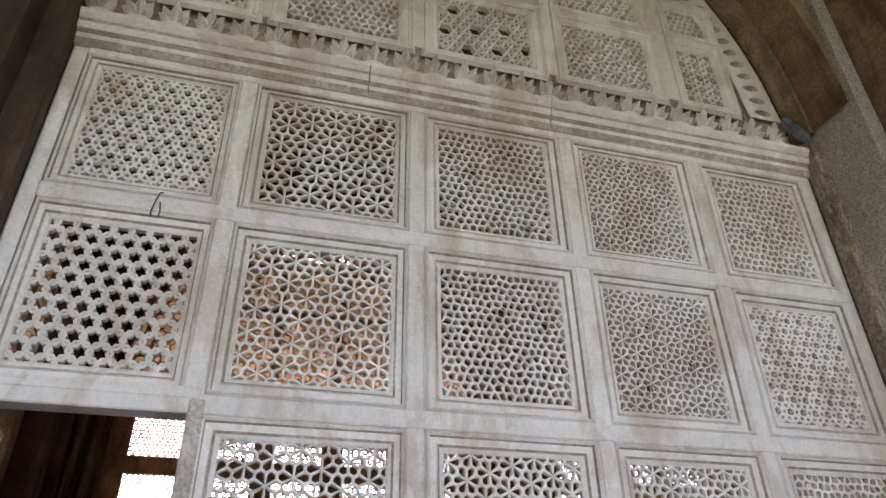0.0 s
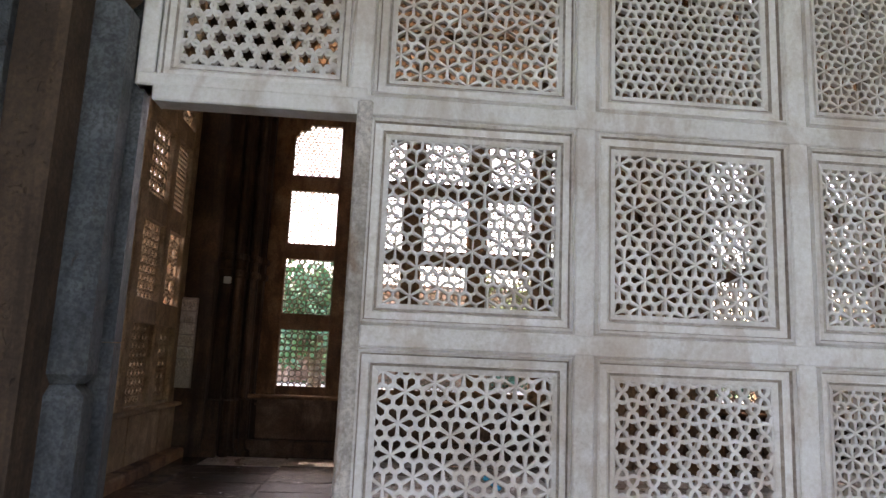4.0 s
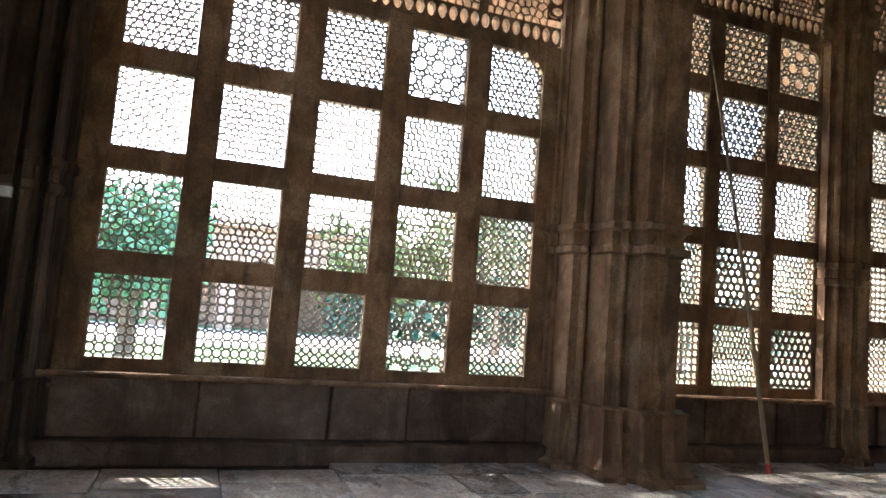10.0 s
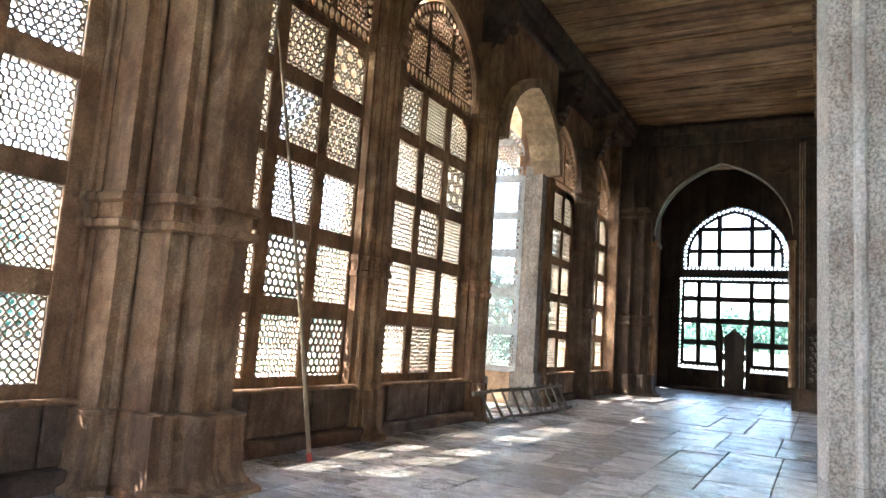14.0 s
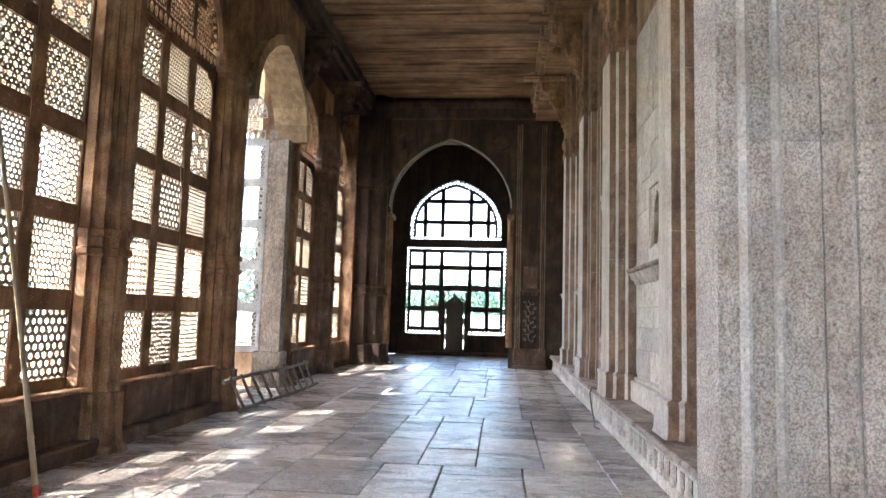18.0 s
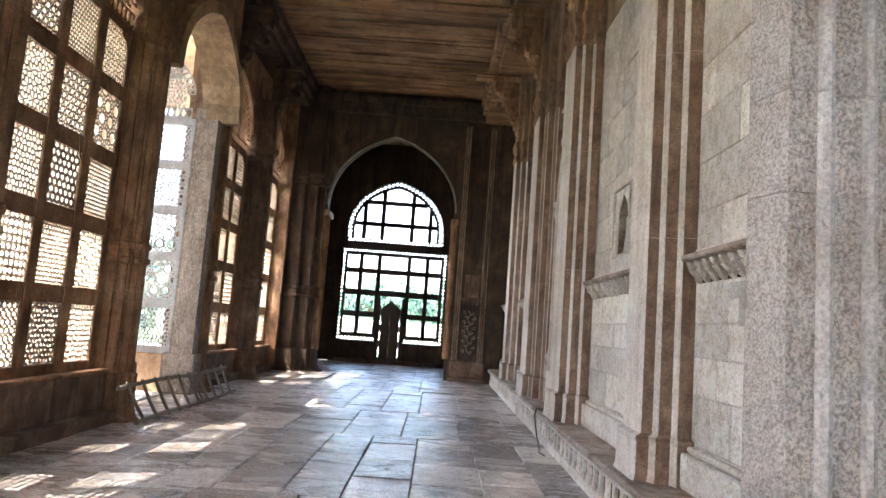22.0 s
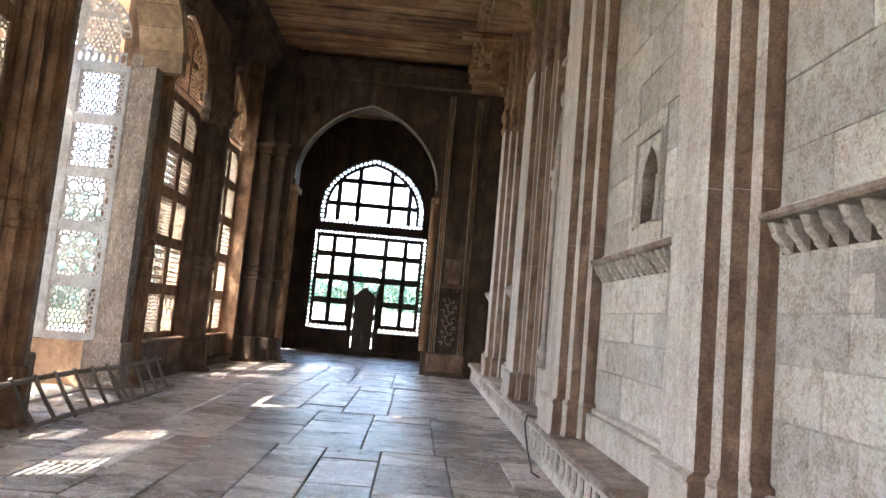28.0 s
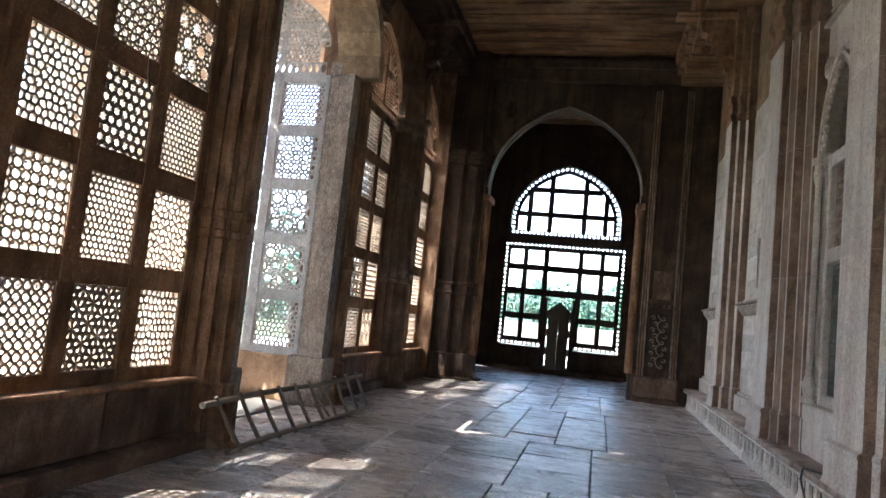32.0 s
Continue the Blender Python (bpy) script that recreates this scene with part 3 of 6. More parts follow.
def holed_band(bm, outer, inner, t0, t1, put, hole=0.42):
    """A band between two curves, pierced by one hole in every step."""
    for (a, b), (c, d) in zip(zip(outer, outer[1:]), zip(inner, inner[1:])):
        quad = [a, b, d, c]
        cx, cz = sum(p[0] for p in quad) / 4, sum(p[1] for p in quad) / 4
        ring = []
        for i in range(4):
            p, q = quad[i], quad[(i + 1) % 4]
            ring += [p, ((p[0] + q[0]) / 2, (p[1] + q[1]) / 2)]
        inn = [(cx + (x - cx) * (hole if k % 2 == 0 else hole * 1.45), cz + (z - cz) * (hole if k % 2 == 0 else hole * 1.45)) for k, (x, z) in enumerate(ring)]
        f = [bm.verts.new(put(x, t0, z)) for x, z in ring]
        g = [bm.verts.new(put(x, t0, z)) for x, z in inn]
        k = [bm.verts.new(put(x, t1, z)) for x, z in inn]
        o = [bm.verts.new(put(x, t1, z)) for x, z in ring]
        for i in range(8):
            j = (i + 1) % 8
            bm.faces.new((f[i], f[j], g[j], g[i]))
            bm.faces.new((g[i], g[j], k[j], k[i]))
            bm.faces.new((k[i], k[j], o[j], o[i]))


def resample(curve, n):
    d = [0.0]
    for a, b in zip(curve, curve[1:]):
        d.append(d[-1] + math.hypot(b[0] - a[0], b[1] - a[1]))
    return [(float(np.interp(d[-1] * i / n, d, [p[0] for p in curve])), float(np.interp(d[-1] * i / n, d, [p[1] for p in curve]))) for i in range(n + 1)]


# ---- ground and floor base ----
bm = bmesh.new()
rings = []
for r in (0.0, 60.0, 400.0, 3000.0):
    rings.append(r)
xs = [-3000, -400, -60, -14, 32, 80, 400, 3000]
ys = [-3000, -400, -60, -9, 9.5, 60, 400, 3000]
grid = {(i, j): bm.verts.new((x, y, -0.55)) for i, x in enumerate(xs) for j, y in enumerate(ys)}
for i in range(len(xs) - 1):
    for j in range(len(ys) - 1):
        bm.faces.new((grid[i, j], grid[i + 1, j], grid[i + 1, j + 1], grid[i, j + 1]))
tagged(part("ground", bm, M_GRASS), "green lawn round the monument", "lawn", kind="structure")
tagged(part("pavement", boxes((-13.5, 31.5, 6.75, 15.0, -0.6, -0.06), (-13.5, -4.21, -8, 6.745, -0.6, -0.062), (-14, 44, 27, 38.5, -0.6, -0.5), (27.62, 33.5, -8, 6.745, -0.6, -0.062)), M_PATH),
       "pale stone terrace along the outer screens", "terrace", kind="structure")
floor_base = tagged(part("floor", boxes((-4.2, 27.6, -7.2, 6.74, -0.6, -0.045), (14.81, 27.6, 6.74, 6.95, -0.6, -0.045)), M_JOINT), "worn brown flagstone floor with dark earthy joints", "floor", kind="structure")


# ---- moulded pilasters ----
def rolled(w, d, n=5):
    """Outline in plan of a pilaster with fillets and rounded shafts: x across, y out from the wall, both ends on the wall."""
    half = [(-0.50, 0.0), (-0.50, 0.30), (-0.43, 0.30), (-0.43, 0.42)]
    for k in range(n + 1):
        a = math.pi * k / n
        half.append((-0.36 - 0.06 * math.cos(a), 0.42 + 0.20 * math.sin(a)))
    half += [(-0.27, 0.42), (-0.27, 0.68), (-0.235, 0.68)]
    for k in range(n + 1):
        a = math.pi * k / n
        half.append((-0.17 - 0.055 * math.cos(a), 0.72 + 0.18 * math.sin(a)))
    half += [(-0.10, 0.72), (-0.10, 1.0)]
    full = half + [(-x, y) for x, y in half[::-1]]
    return [(x * w, y * d) for x, y in full]


def pier_outline(w, d, n=5):
    """Outline in plan of the deep pier: flat on one side, cut back in four steps with rounded shafts on the other."""
    out = [(-0.50, 0.0), (-0.50, 0.24), (-0.45, 0.27), (-0.42, 0.27), (-0.42, 0.52), (-0.37, 0.55), (-0.34, 0.55), (-0.34, 0.78), (-0.29, 0.81), (-0.265, 0.81), (-0.26, 0.96), (-0.24, 1.0), (-0.04, 1.0),
           (-0.03, 0.98), (-0.015, 0.98), (-0.005, 1.0), (0.10, 1.0), (0.12, 0.98), (0.12, 0.86)]
    for x, y, r in ((0.195, 0.80, 0.03), (0.345, 0.42, 0.03)):
        out.append((x - r - 0.008, y))
        out += [(x - r * math.cos(math.pi * k / n), y + 0.06 * math.sin(math.pi * k / n)) for k in range(n + 1)]
        out += [(x + r + 0.075, y), (x + r + 0.08, y - 0.03), (x + r + 0.08, y - 0.30)]
    return [(x * w, y * d) for x, y in out + [(0.47, 0.14), (0.47, 0.06), (0.50, 0.06), (0.50, 0.0)]]


def put_outline(outline, x, y, turn):
    c, s = math.cos(radians(turn)), math.sin(radians(turn))
    return [(x + c * a - s * b, y + s * a + c * b) for a, b in outline]


def pilaster(name, x, y, turn, w, d, z0, zbase, zring, zcap, ztop, material, label, foot=0.0, shape=None):
    """A moulded wall pilaster: base, shaft with a ring, and capital. turn 0: it stands out towards +y."""
    top = empty(name, label, "pilaster", "structure")
    out = put_outline((shape or rolled)(w, d), x, y, turn)
    bm = bmesh.new()
    lv = [(z0, 1.34 if foot else 1.16)]
    if foot:
        lv += [(z0 + 0.07, 1.34), (z0 + 0.10, 1.22), (z0 + foot, 1.15)]
    lv += [(zbase - 0.05, 1.13), (zbase - 0.015, 1.15), (zbase, 1.02)]
    column(bm, out, lv, x, y)
    part("base", bm, material, top)
    bm = bmesh.new()
    column(bm, out, [(zbase, 1.0), (zring[0], 1.0), (zring[0] + 0.02, 1.09), (zring[0] + 0.08, 1.10), (zring[0] + 0.10, 1.02),
                     (zring[1] - 0.10, 1.02), (zring[1] - 0.08, 1.10), (zring[1] - 0.02, 1.09), (zring[1], 1.0), (zcap, 1.0)], x, y)
    part("shaft", bm, material, top)
    bm = bmesh.new()
    column(bm, out, [(zcap, 1.0), (zcap + 0.03, 1.10), (zcap + 0.10, 1.12), (zcap + 0.12, 1.04), (zcap + 0.2, 1.04), (zcap + 0.26, 1.18), (zcap + 0.34, 1.22),
                     (zcap + 0.36, 1.02), (ztop, 1.02)], x, y)
    part("capital", bm, material, top)
    return top


def bracket(name, x, y, turn, z, material, size=1.0):
    """A carved stone bracket that carries the beam: scrolled outline, thick, with a pendant knob and side relief."""
    m = Matrix.Translation((x, y, z)) @ Matrix.Rotation(radians(turn), 4, 'Z')
    top = empty(name, "carved scrolled stone bracket under the ceiling beam", "bracket", "structure", m)
    s = size
    prof = [(0, 0), (0.09, 0.0), (0.12, 0.05), (0.10, 0.13), (0.17, 0.16), (0.16, 0.26), (0.23, 0.29), (0.22, 0.40), (0.30, 0.43), (0.29, 0.55), (0.37, 0.58), (0.37, 0.69),
            (0.45, 0.72), (0.45, 0.83), (0.54, 0.86), (0.54, 0.97), (0.64, 1.0), (0.66, 1.08), (0.66, 1.22), (0, 1.22)]
    bm = bmesh.new()
    shell(bm, [[(t, p * s, q * s) for p, q in prof] for t in (-0.13 * s, 0.13 * s)])
    bmesh.ops.bevel(bm, geom=[e for e in bm.edges if abs(e.verts[0].co.x - e.verts[1].co.x) < 1e-5], offset=0.012, segments=1, affect='EDGES')
    part("scroll", bm, material, top)
    bm = bmesh.new()
    for side in (-1, 1):
        for cy, cz, r in ((0.17, 0.45, 0.12), (0.40, 0.92, 0.14), (0.14, 0.92, 0.10)):
            bmesh.ops.create_cone(bm, cap_ends=True, segments=14, radius1=r * s, radius2=r * 0.45 * s, depth=0.05 * s,
                                  matrix=Matrix.Translation((side * 0.15 * s, cy * s, cz * s)) @ Matrix.Rotation(side * math.pi / 2, 4, 'Y'))
    part("rosette_relief", bm, material, top)
    bm = bmesh.new()
    bmesh.ops.create_uvsphere(bm, u_segments=10, v_segments=6, radius=0.085 * s, matrix=Matrix.Translation((0, 0.56 * s, 0.70 * s)))
    part("pendant_knob", bm, material, top)
    part("abacus", boxes((-0.22 * s, 0.22 * s, 0.0, 0.72 * s, 1.22 * s, 1.34 * s), soft=0.015), material, top)
    return top


# ---- lattice windows of the outer wall ----
R_BOT, R_PITCH, R_H = 0.77, 0.885, 0.69
KINDS = ['h6', 'h488', 'pebble', 'h31212', 'floret', 'h3636', 'hex', 'octagon', 'h44', 'pebble', 'floret']
JALI_Y = 6.39


def screen_bay(name, a0, a1, cols, rows, sill, put_m, material, label, zs, za, rng_seed, pitch=0.056, wood=False, notch=True, skip=(), dense=(), put=ALONG_X, face=JALI_Y,
               r_bot=R_BOT, r_pitch=R_PITCH, r_h=R_H, strut=0.0094, thick=0.026, light=False, special=()):
    """One arched window: mullions and rails of stone, pierced panels, a pierced band and a lunette.
    cols: (left, right) of every column. put_m(a, z): the pose of a panel whose lower left corner lies there."""
    rng = random.Random(rng_seed)
    top = empty(name, label, "lattice window", "structure")
    d0, d1 = face - 0.045, face + 0.075
    edges = [a0] + [(p[1] + q[0]) / 2 for p, q in zip(cols, cols[1:])] + [a1]
    ztop_rows = r_bot + (rows - 1) * r_pitch + r_h
    zr = ztop_rows + 0.12
    for k, (l, r) in enumerate(zip([a0] + [c[1] for c in cols], [c[0] for c in cols] + [a1])):
        bm = bmesh.new()
        p, q = put(l, d0, sill), put(r, d1, zr)
        soft_box(bm, min(p[0], q[0]), max(p[0], q[0]), min(p[1], q[1]), max(p[1], q[1]), p[2], q[2], 0.01)
        part("mullion", bm, material, top)
    for k in range(rows + 1):
        z0 = sill if k == 0 else r_bot + (k - 1) * r_pitch + r_h
        z1 = zr if k == rows else r_bot + k * r_pitch
        for c in cols:
            bm = bmesh.new()
            p, q = put(c[0] - 0.004, d0 + 0.006, z0), put(c[1] + 0.004, d1 - 0.008, z1)
            box(bm, min(p[0], q[0]), max(p[0], q[0]), min(p[1], q[1]), max(p[1], q[1]), p[2], q[2])
            part("rail", bm, material, top)
    for r in range(rows):
        for c, (l, rr) in enumerate(cols):
            if (r, c) in skip:
                continue
            kind = rng.choice(KINDS)
            sd = rng.randrange(3)
            kind = dict(special).get((r, c), kind)
            tight = (r, c) in dense
            ph = pitch * {'pebble': 1.1, 'rosette': 0.8, 'star': 0.60, 'floret': 1.12, 'hex': 1.05}.get(kind, 1.0)
            me = lattice_mesh(kind, round(rr - l, 2), r_h, ph, strut * (2.2 if tight else 1.0), thick, M_LATTICE if (not light and material is M_SAND) else material,
                              {'hex': -0.06, 'pebble': -0.06, 'star': 0.0, 'rosette': 0.22}.get(kind, 0.0), False, sd if kind == 'pebble' else 0)
            again("lattice_panel", me, top, put_m(l, r_bot + r * r_pitch))
    # notched corners of the top row
    if notch:
        for (l, r), s in ((cols[0], 1), (cols[-1], -1)):
            bm = bmesh.new()
            x = l if s > 0 else r
            tri = [(x, ztop_rows), (x + s * 0.20, ztop_rows), (x + s * 0.17, ztop_rows - 0.07), (x + s * 0.07, ztop_rows - 0.09), (x, ztop_rows - 0.20)]
            shell(bm, [[put(a, t, z) for a, z in tri] for t in (d0 + 0.012, d1 - 0.02)])
            part("corner_fillet", bm, material, top)
    # pierced band over the rows, then the lunette
    zb = zr + 0.20
    n = max(8, int((a1 - a0 - 0.16) / 0.115))
    flat = lambda z: [(a0 + 0.08 + (a1 - a0 - 0.16) * i / n, z) for i in range(n + 1)]
    bm = bmesh.new()
    holed_band(bm, flat(zb), flat(zr), face - 0.05, face + 0.03, put, 0.55)
    part("pierced_band", bm, material, top)
    bm = bmesh.new()
    outer = arch_curve(a0, a1, zs, za, 18)
    m = max(16, int(len(outer) * (a1 - a0) / 3.2))
    o2 = resample([(x, max(z, zb)) for x, z in arch_curve(a0 + 0.05, a1 - 0.05, zs, za - 0.06, 18)], m)
    i2 = resample([(x, max(z, zb)) for x, z in arch_curve(a0 + 0.22, a1 - 0.22, zs, za - 0.25, 18)], m)
    holed_band(bm, o2, i2, face - 0.05, face + 0.03, put, 0.52)
    part("pierced_border", bm, material, top)
    # lunette bars and panels under the inner curve
    ic = arch_curve(a0 + 0.22, a1 - 0.22, zs, za - 0.25, 18)
    height = lambda x: float(np.interp(x, [p[0] for p in ic], [p[1] for p in ic]))
    bm = bmesh.new()
    for e in edges[1:-1]:
        p, q = put(e - 0.05, d0 + 0.02, zb), put(e + 0.05, d1 - 0.03, height(e))
        box(bm, min(p[0], q[0]), max(p[0], q[0]), min(p[1], q[1]), max(p[1], q[1]), p[2], q[2])
    part("lunette_mullion", bm, material, top)
    zl = zb + (za - zb) * 0.46
    span = [x for x in np.linspace(a0 + 0.23, a1 - 0.23, 60) if height(x) > zl + 0.02]
    if len(span) > 2:
        p, q = put(span[0], d0 + 0.03, zl - 0.05), put(span[-1], d1 - 0.035, zl + 0.05)
        part("lunette_rail", boxes((min(p[0], q[0]), max(p[0], q[0]), min(p[1], q[1]), max(p[1], q[1]), p[2], q[2])), material, top)
    verts, faces = [], []
    w, hh = a1 - a0 - 0.46, za - 0.27 - zb
    for cell in power_cells(lattice_sites('pebble', w, hh, 0.07 if w < 3 else 0.085, 1), w, hh):
        cx, cz = sum(p[0] for p in cell) / len(cell), sum(p[1] for p in cell) / len(cell)
        if cz + zb > height(cx + a0 + 0.23) + 0.02:
            continue
        b, nn = len(verts), len(cell)
        rad = max(0.01, sum(math.hypot(x - cx, z - cz) for x, z in cell) / nn)
        f = max(0.2, 1 - strut * 1.2 / rad)
        verts += [put(a0 + 0.23 + x, face - 0.02, zb + z) for x, z in cell] + [put(a0 + 0.23 + cx + (x - cx) * f, face - 0.02, zb + cz + (z - cz) * f) for x, z in cell]
        verts += [put(a0 + 0.23 + cx + (x - cx) * f, face + 0.02, zb + cz + (z - cz) * f) for x, z in cell]
        for i in range(nn):
            j = (i + 1) % nn
            faces += [(b + i, b + j, b + nn + j, b + nn + i), (b + nn + i, b + nn + j, b + 2 * nn + j, b + 2 * nn + i)]
    me = bpy.data.meshes.new("lunette_lattice")
    me.from_pydata(verts, [], faces)
    me.materials.append(material)
    again("lunette_lattice", me, top)
    return top


def on_outer(a, z):
    return Matrix.Translation((a, JALI_Y - 0.022, z))


FAR_Y = 0.33


def on_far(a, z):
    return Matrix.Translation((a, JALI_Y + FAR_Y - 0.022, z))


CEN = 13.2
MIR = lambda x: 2 * CEN - x


def cols_from(starts, w):
    return [(s, s + w) for s in starts]


BAY1 = cols_from([0.068 + 0.8475 * k for k in range(5)], 0.595)
BAY2 = [(5.57, 6.20), (6.40, 7.06), (7.24, 7.88)]
BAY3 = [(8.80, 9.38), (9.55, 10.14), (10.33, 10.91)]
LAB = "brown sandstone lattice window of pierced geometric panels with a lunette, in the outer wall"
screen_bay("window_1", -0.16, 4.30, BAY1, 4, 0.66, on_outer, M_SAND, LAB, 4.55, 6.7, 11, pitch=0.052, strut=0.0082, thick=0.024)
screen_bay("window_2", 5.44, 8.03, BAY2, 5, 0.66, on_outer, M_SAND, LAB, 5.42, 6.72, 12, special=(((0, 2), 'petal'), ((1, 1), 'petal'), ((0, 1), 'pebble'), ((2, 1), 'hex'), ((1, 2), 'pebble'), ((3, 1), 'h3636'), ((2, 2), 'floret')))
screen_bay("window_3", 8.64, 11.02, BAY3, 5, 0.66, on_outer, M_SAND, LAB, 5.42, 6.72, 13, dense={(0, 1)}, special=(((2, 1), 'petal'), ((3, 1), 'h6'), ((4, 1), 'hex'), ((1, 2), 'floret'), ((1, 1), 'hex'), ((2, 2), 'hex'), ((0, 1), 'floret'), ((0, 2), 'pebble'), ((0, 0), 'h44'), ((1, 0), 'octagon'), ((2, 0), 'pebble'), ((3, 2), 'h31212')))
FAR5 = [(MIR(b), MIR(a)) for a, b in BAY3[::-1]]
FAR6 = [(MIR(b), MIR(a)) for a, b in BAY2[::-1]]
screen_bay("window_4", MIR(11.02), MIR(8.64), FAR5, 5, 0.66, on_far, M_SAND, LAB, 5.42, 6.72, 14, pitch=0.064, face=JALI_Y + FAR_Y)
screen_bay("window_5", MIR(8.03), MIR(5.44), FAR6, 5, 0.66, on_far, M_SAND, LAB, 5.42, 6.72, 15, pitch=0.068, face=JALI_Y + FAR_Y)

# ---- outer wall: plinth blocks, piers and spandrels ----
wall_n = empty("wall_north", "brown sandstone outer wall with arched lattice windows on a low plinth", "wall", "structure")
rng = random.Random(5)
for a0, a1 in ((-1.2, 4.6), (5.2, 11.35), (15.05, 21.2)):
    x, o = a0, FAR_Y if a0 > 13 else 0.0
    while x < a1 - 0.05:
        w = min(rng.uniform(0.7, 1.25), a1 - x)
        if a1 - x - w < 0.3:
            w = a1 - x
        part("plinth_block", boxes((x + 0.004, x + w - 0.004, 6.16 + o + rng.uniform(-.008, .008), 6.62 + o, 0.16, 0.655), soft=0.014), M_UNDER, wall_n)
        x += w
    part("plinth_core", boxes((a0, a1, 6.30 + o, 6.58 + o, 0.0, 0.65)), M_UNDER, wall_n)
    part("plinth_step", boxes((a0, a1, 6.02 + o, 6.6 + o, -0.04, 0.155), soft=0.02), M_UNDER, wall_n)
    part("sill_mould", boxes((a0, a1, 6.13 + o, 6.255 + o, 0.628, 0.672), soft=0.014), M_SAND, wall_n)
TOPZ = 8.6
bm = bmesh.new()
for a0, a1, zs, za in ((-0.16, 4.30, 4.55, 6.7), (5.44, 8.03, 5.42, 6.72), (8.64, 11.02, 5.42, 6.72), (MIR(11.02), MIR(8.64), 5.42, 6.72), (MIR(8.03), MIR(5.44), 5.42, 6.72)):
    o = FAR_Y if a0 > 13 else 0.0
    over_arch(bm, arch_curve(a0, a1, zs, za, 18), TOPZ, 6.32 + o, 6.62 + o, ALONG_X)
for a0, a1 in ((-1.4, -0.16), (4.30, 5.44), (8.03, 8.64), (11.02, 11.75), (14.65, 15.38), (17.76, 18.37), (20.96, 27.6)):
    o = FAR_Y if 14 < a0 < 20 else 0.0
    box(bm, a0, a1, 6.325 + o, 6.615 + o, 0.0, TOPZ)
for a0, a1 in ((14.80, 15.06), (20.90, 21.20)):
    box(bm, a0, a1, 6.33, 6.94, 0.0, TOPZ)
over_arch(bm, arch_curve(11.75, 14.65, 4.95, 6.45, 18), TOPZ, 6.13, 6.60, ALONG_X)
part("masonry", bm, M_SAND, wall_n)
# raised arch mouldings round each window
for a0, a1, zs, za in ((-0.16, 4.30, 4.55, 6.7), (5.44, 8.03, 5.42, 6.72), (8.64, 11.02, 5.42, 6.72), (MIR(11.02), MIR(8.64), 5.42, 6.72), (MIR(8.03), MIR(5.44), 5.42, 6.72)):
    o = FAR_Y if a0 > 13 else 0.0
    for g0, g1, y in ((0.0, 0.07, 6.275 + o), (0.09, 0.15, 6.295 + o)):
        bm = bmesh.new()
        arch_band(bm, arch_curve(a0 - g1, a1 + g1, zs, za + g1, 18), arch_curve(a0 - g0, a1 + g0, zs, za + g0, 18), y, 6.33 + o, ALONG_X)
        part("arch_moulding", bm, M_SAND, wall_n)
ro, ri = arch_curve(11.62, 14.78, 4.95, 6.60, 24), arch_curve(11.80, 14.60, 4.95, 6.40, 24)
for k in range(0, 48, 4):
    bm = bmesh.new()
    o4, i4 = ro[k:k + 5], ri[k:k + 5]
    mo, mi = ((o4[0][0] + o4[4][0]) / 2, (o4[0][1] + o4[4][1]) / 2), ((i4[0][0] + i4[4][0]) / 2, (i4[0][1] + i4[4][1]) / 2)
    sq = lambda pts, m: [(m[0] + (x - m[0]) * 0.985, m[1] + (z - m[1]) * 0.985) for x, z in pts]
    arch_band(bm, sq(o4, mo), sq(i4, mi), 5.97 + 0.006 * (k % 3), 6.66, ALONG_X)
    part("voussoir", bm, M_VOUSSOIR, wall_n, "pale plastered arch stone over the porch")

PL = "brown moulded sandstone pilaster with rounded shafts, between the lattice windows"
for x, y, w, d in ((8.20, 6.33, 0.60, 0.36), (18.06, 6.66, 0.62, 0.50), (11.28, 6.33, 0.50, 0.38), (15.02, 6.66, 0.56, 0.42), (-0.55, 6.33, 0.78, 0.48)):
    # The two outermost pilasters are darker copies with local shade painted in.
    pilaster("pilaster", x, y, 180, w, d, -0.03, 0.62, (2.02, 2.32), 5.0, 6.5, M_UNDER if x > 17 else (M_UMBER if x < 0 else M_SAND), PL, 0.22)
# the deep pier between the first and second window, and its twin at the cross arch
for x, pw, pd in ((4.83, 1.20, 0.97), (21.56, 1.04, 0.88)):
    # Far pier takes the browned copy: the end bay's shade as colour.
    pilaster("pier", x, 6.33, 180, pw, pd, -0.03, 0.62, (2.02, 2.34), 5.2, 8.2, M_UMBER if x > 20 else M_SAND,
             "massive moulded sandstone pier with stacked shafts against the outer wall", 0.22, pier_outline)
for x in (8.20, 11.28, 15.02, 18.06):
    # Window-side brackets are browned to paint the shade they hang in.
    bracket("bracket", x, 6.32, 180, 6.05, M_UMBER, 1.0)

# Eaves are inferred, not seen; sized to keep sun off the upper panels.
eave = empty("eave", "unseen sloping stone eave added to shade the outer windows", "eave", "structure")
for a0, a1, ye, ze in ((-13.0, 11.45, 8.6, 5.20), (14.95, 31.0, 9.9, 6.95)):
    bm = bmesh.new()
    shell(bm, [[(x, 6.61 if ye < 9 else 6.96, ze + 1.1 if ye < 9 else 7.2), (x, ye, ze), (x, ye, ze + 0.12), (x, 6.61 if ye < 9 else 6.96, ze + 1.26 if ye < 9 else 7.36)] for x in (a0, a1)])
    part("eave_slab", bm, M_SAND, eave)

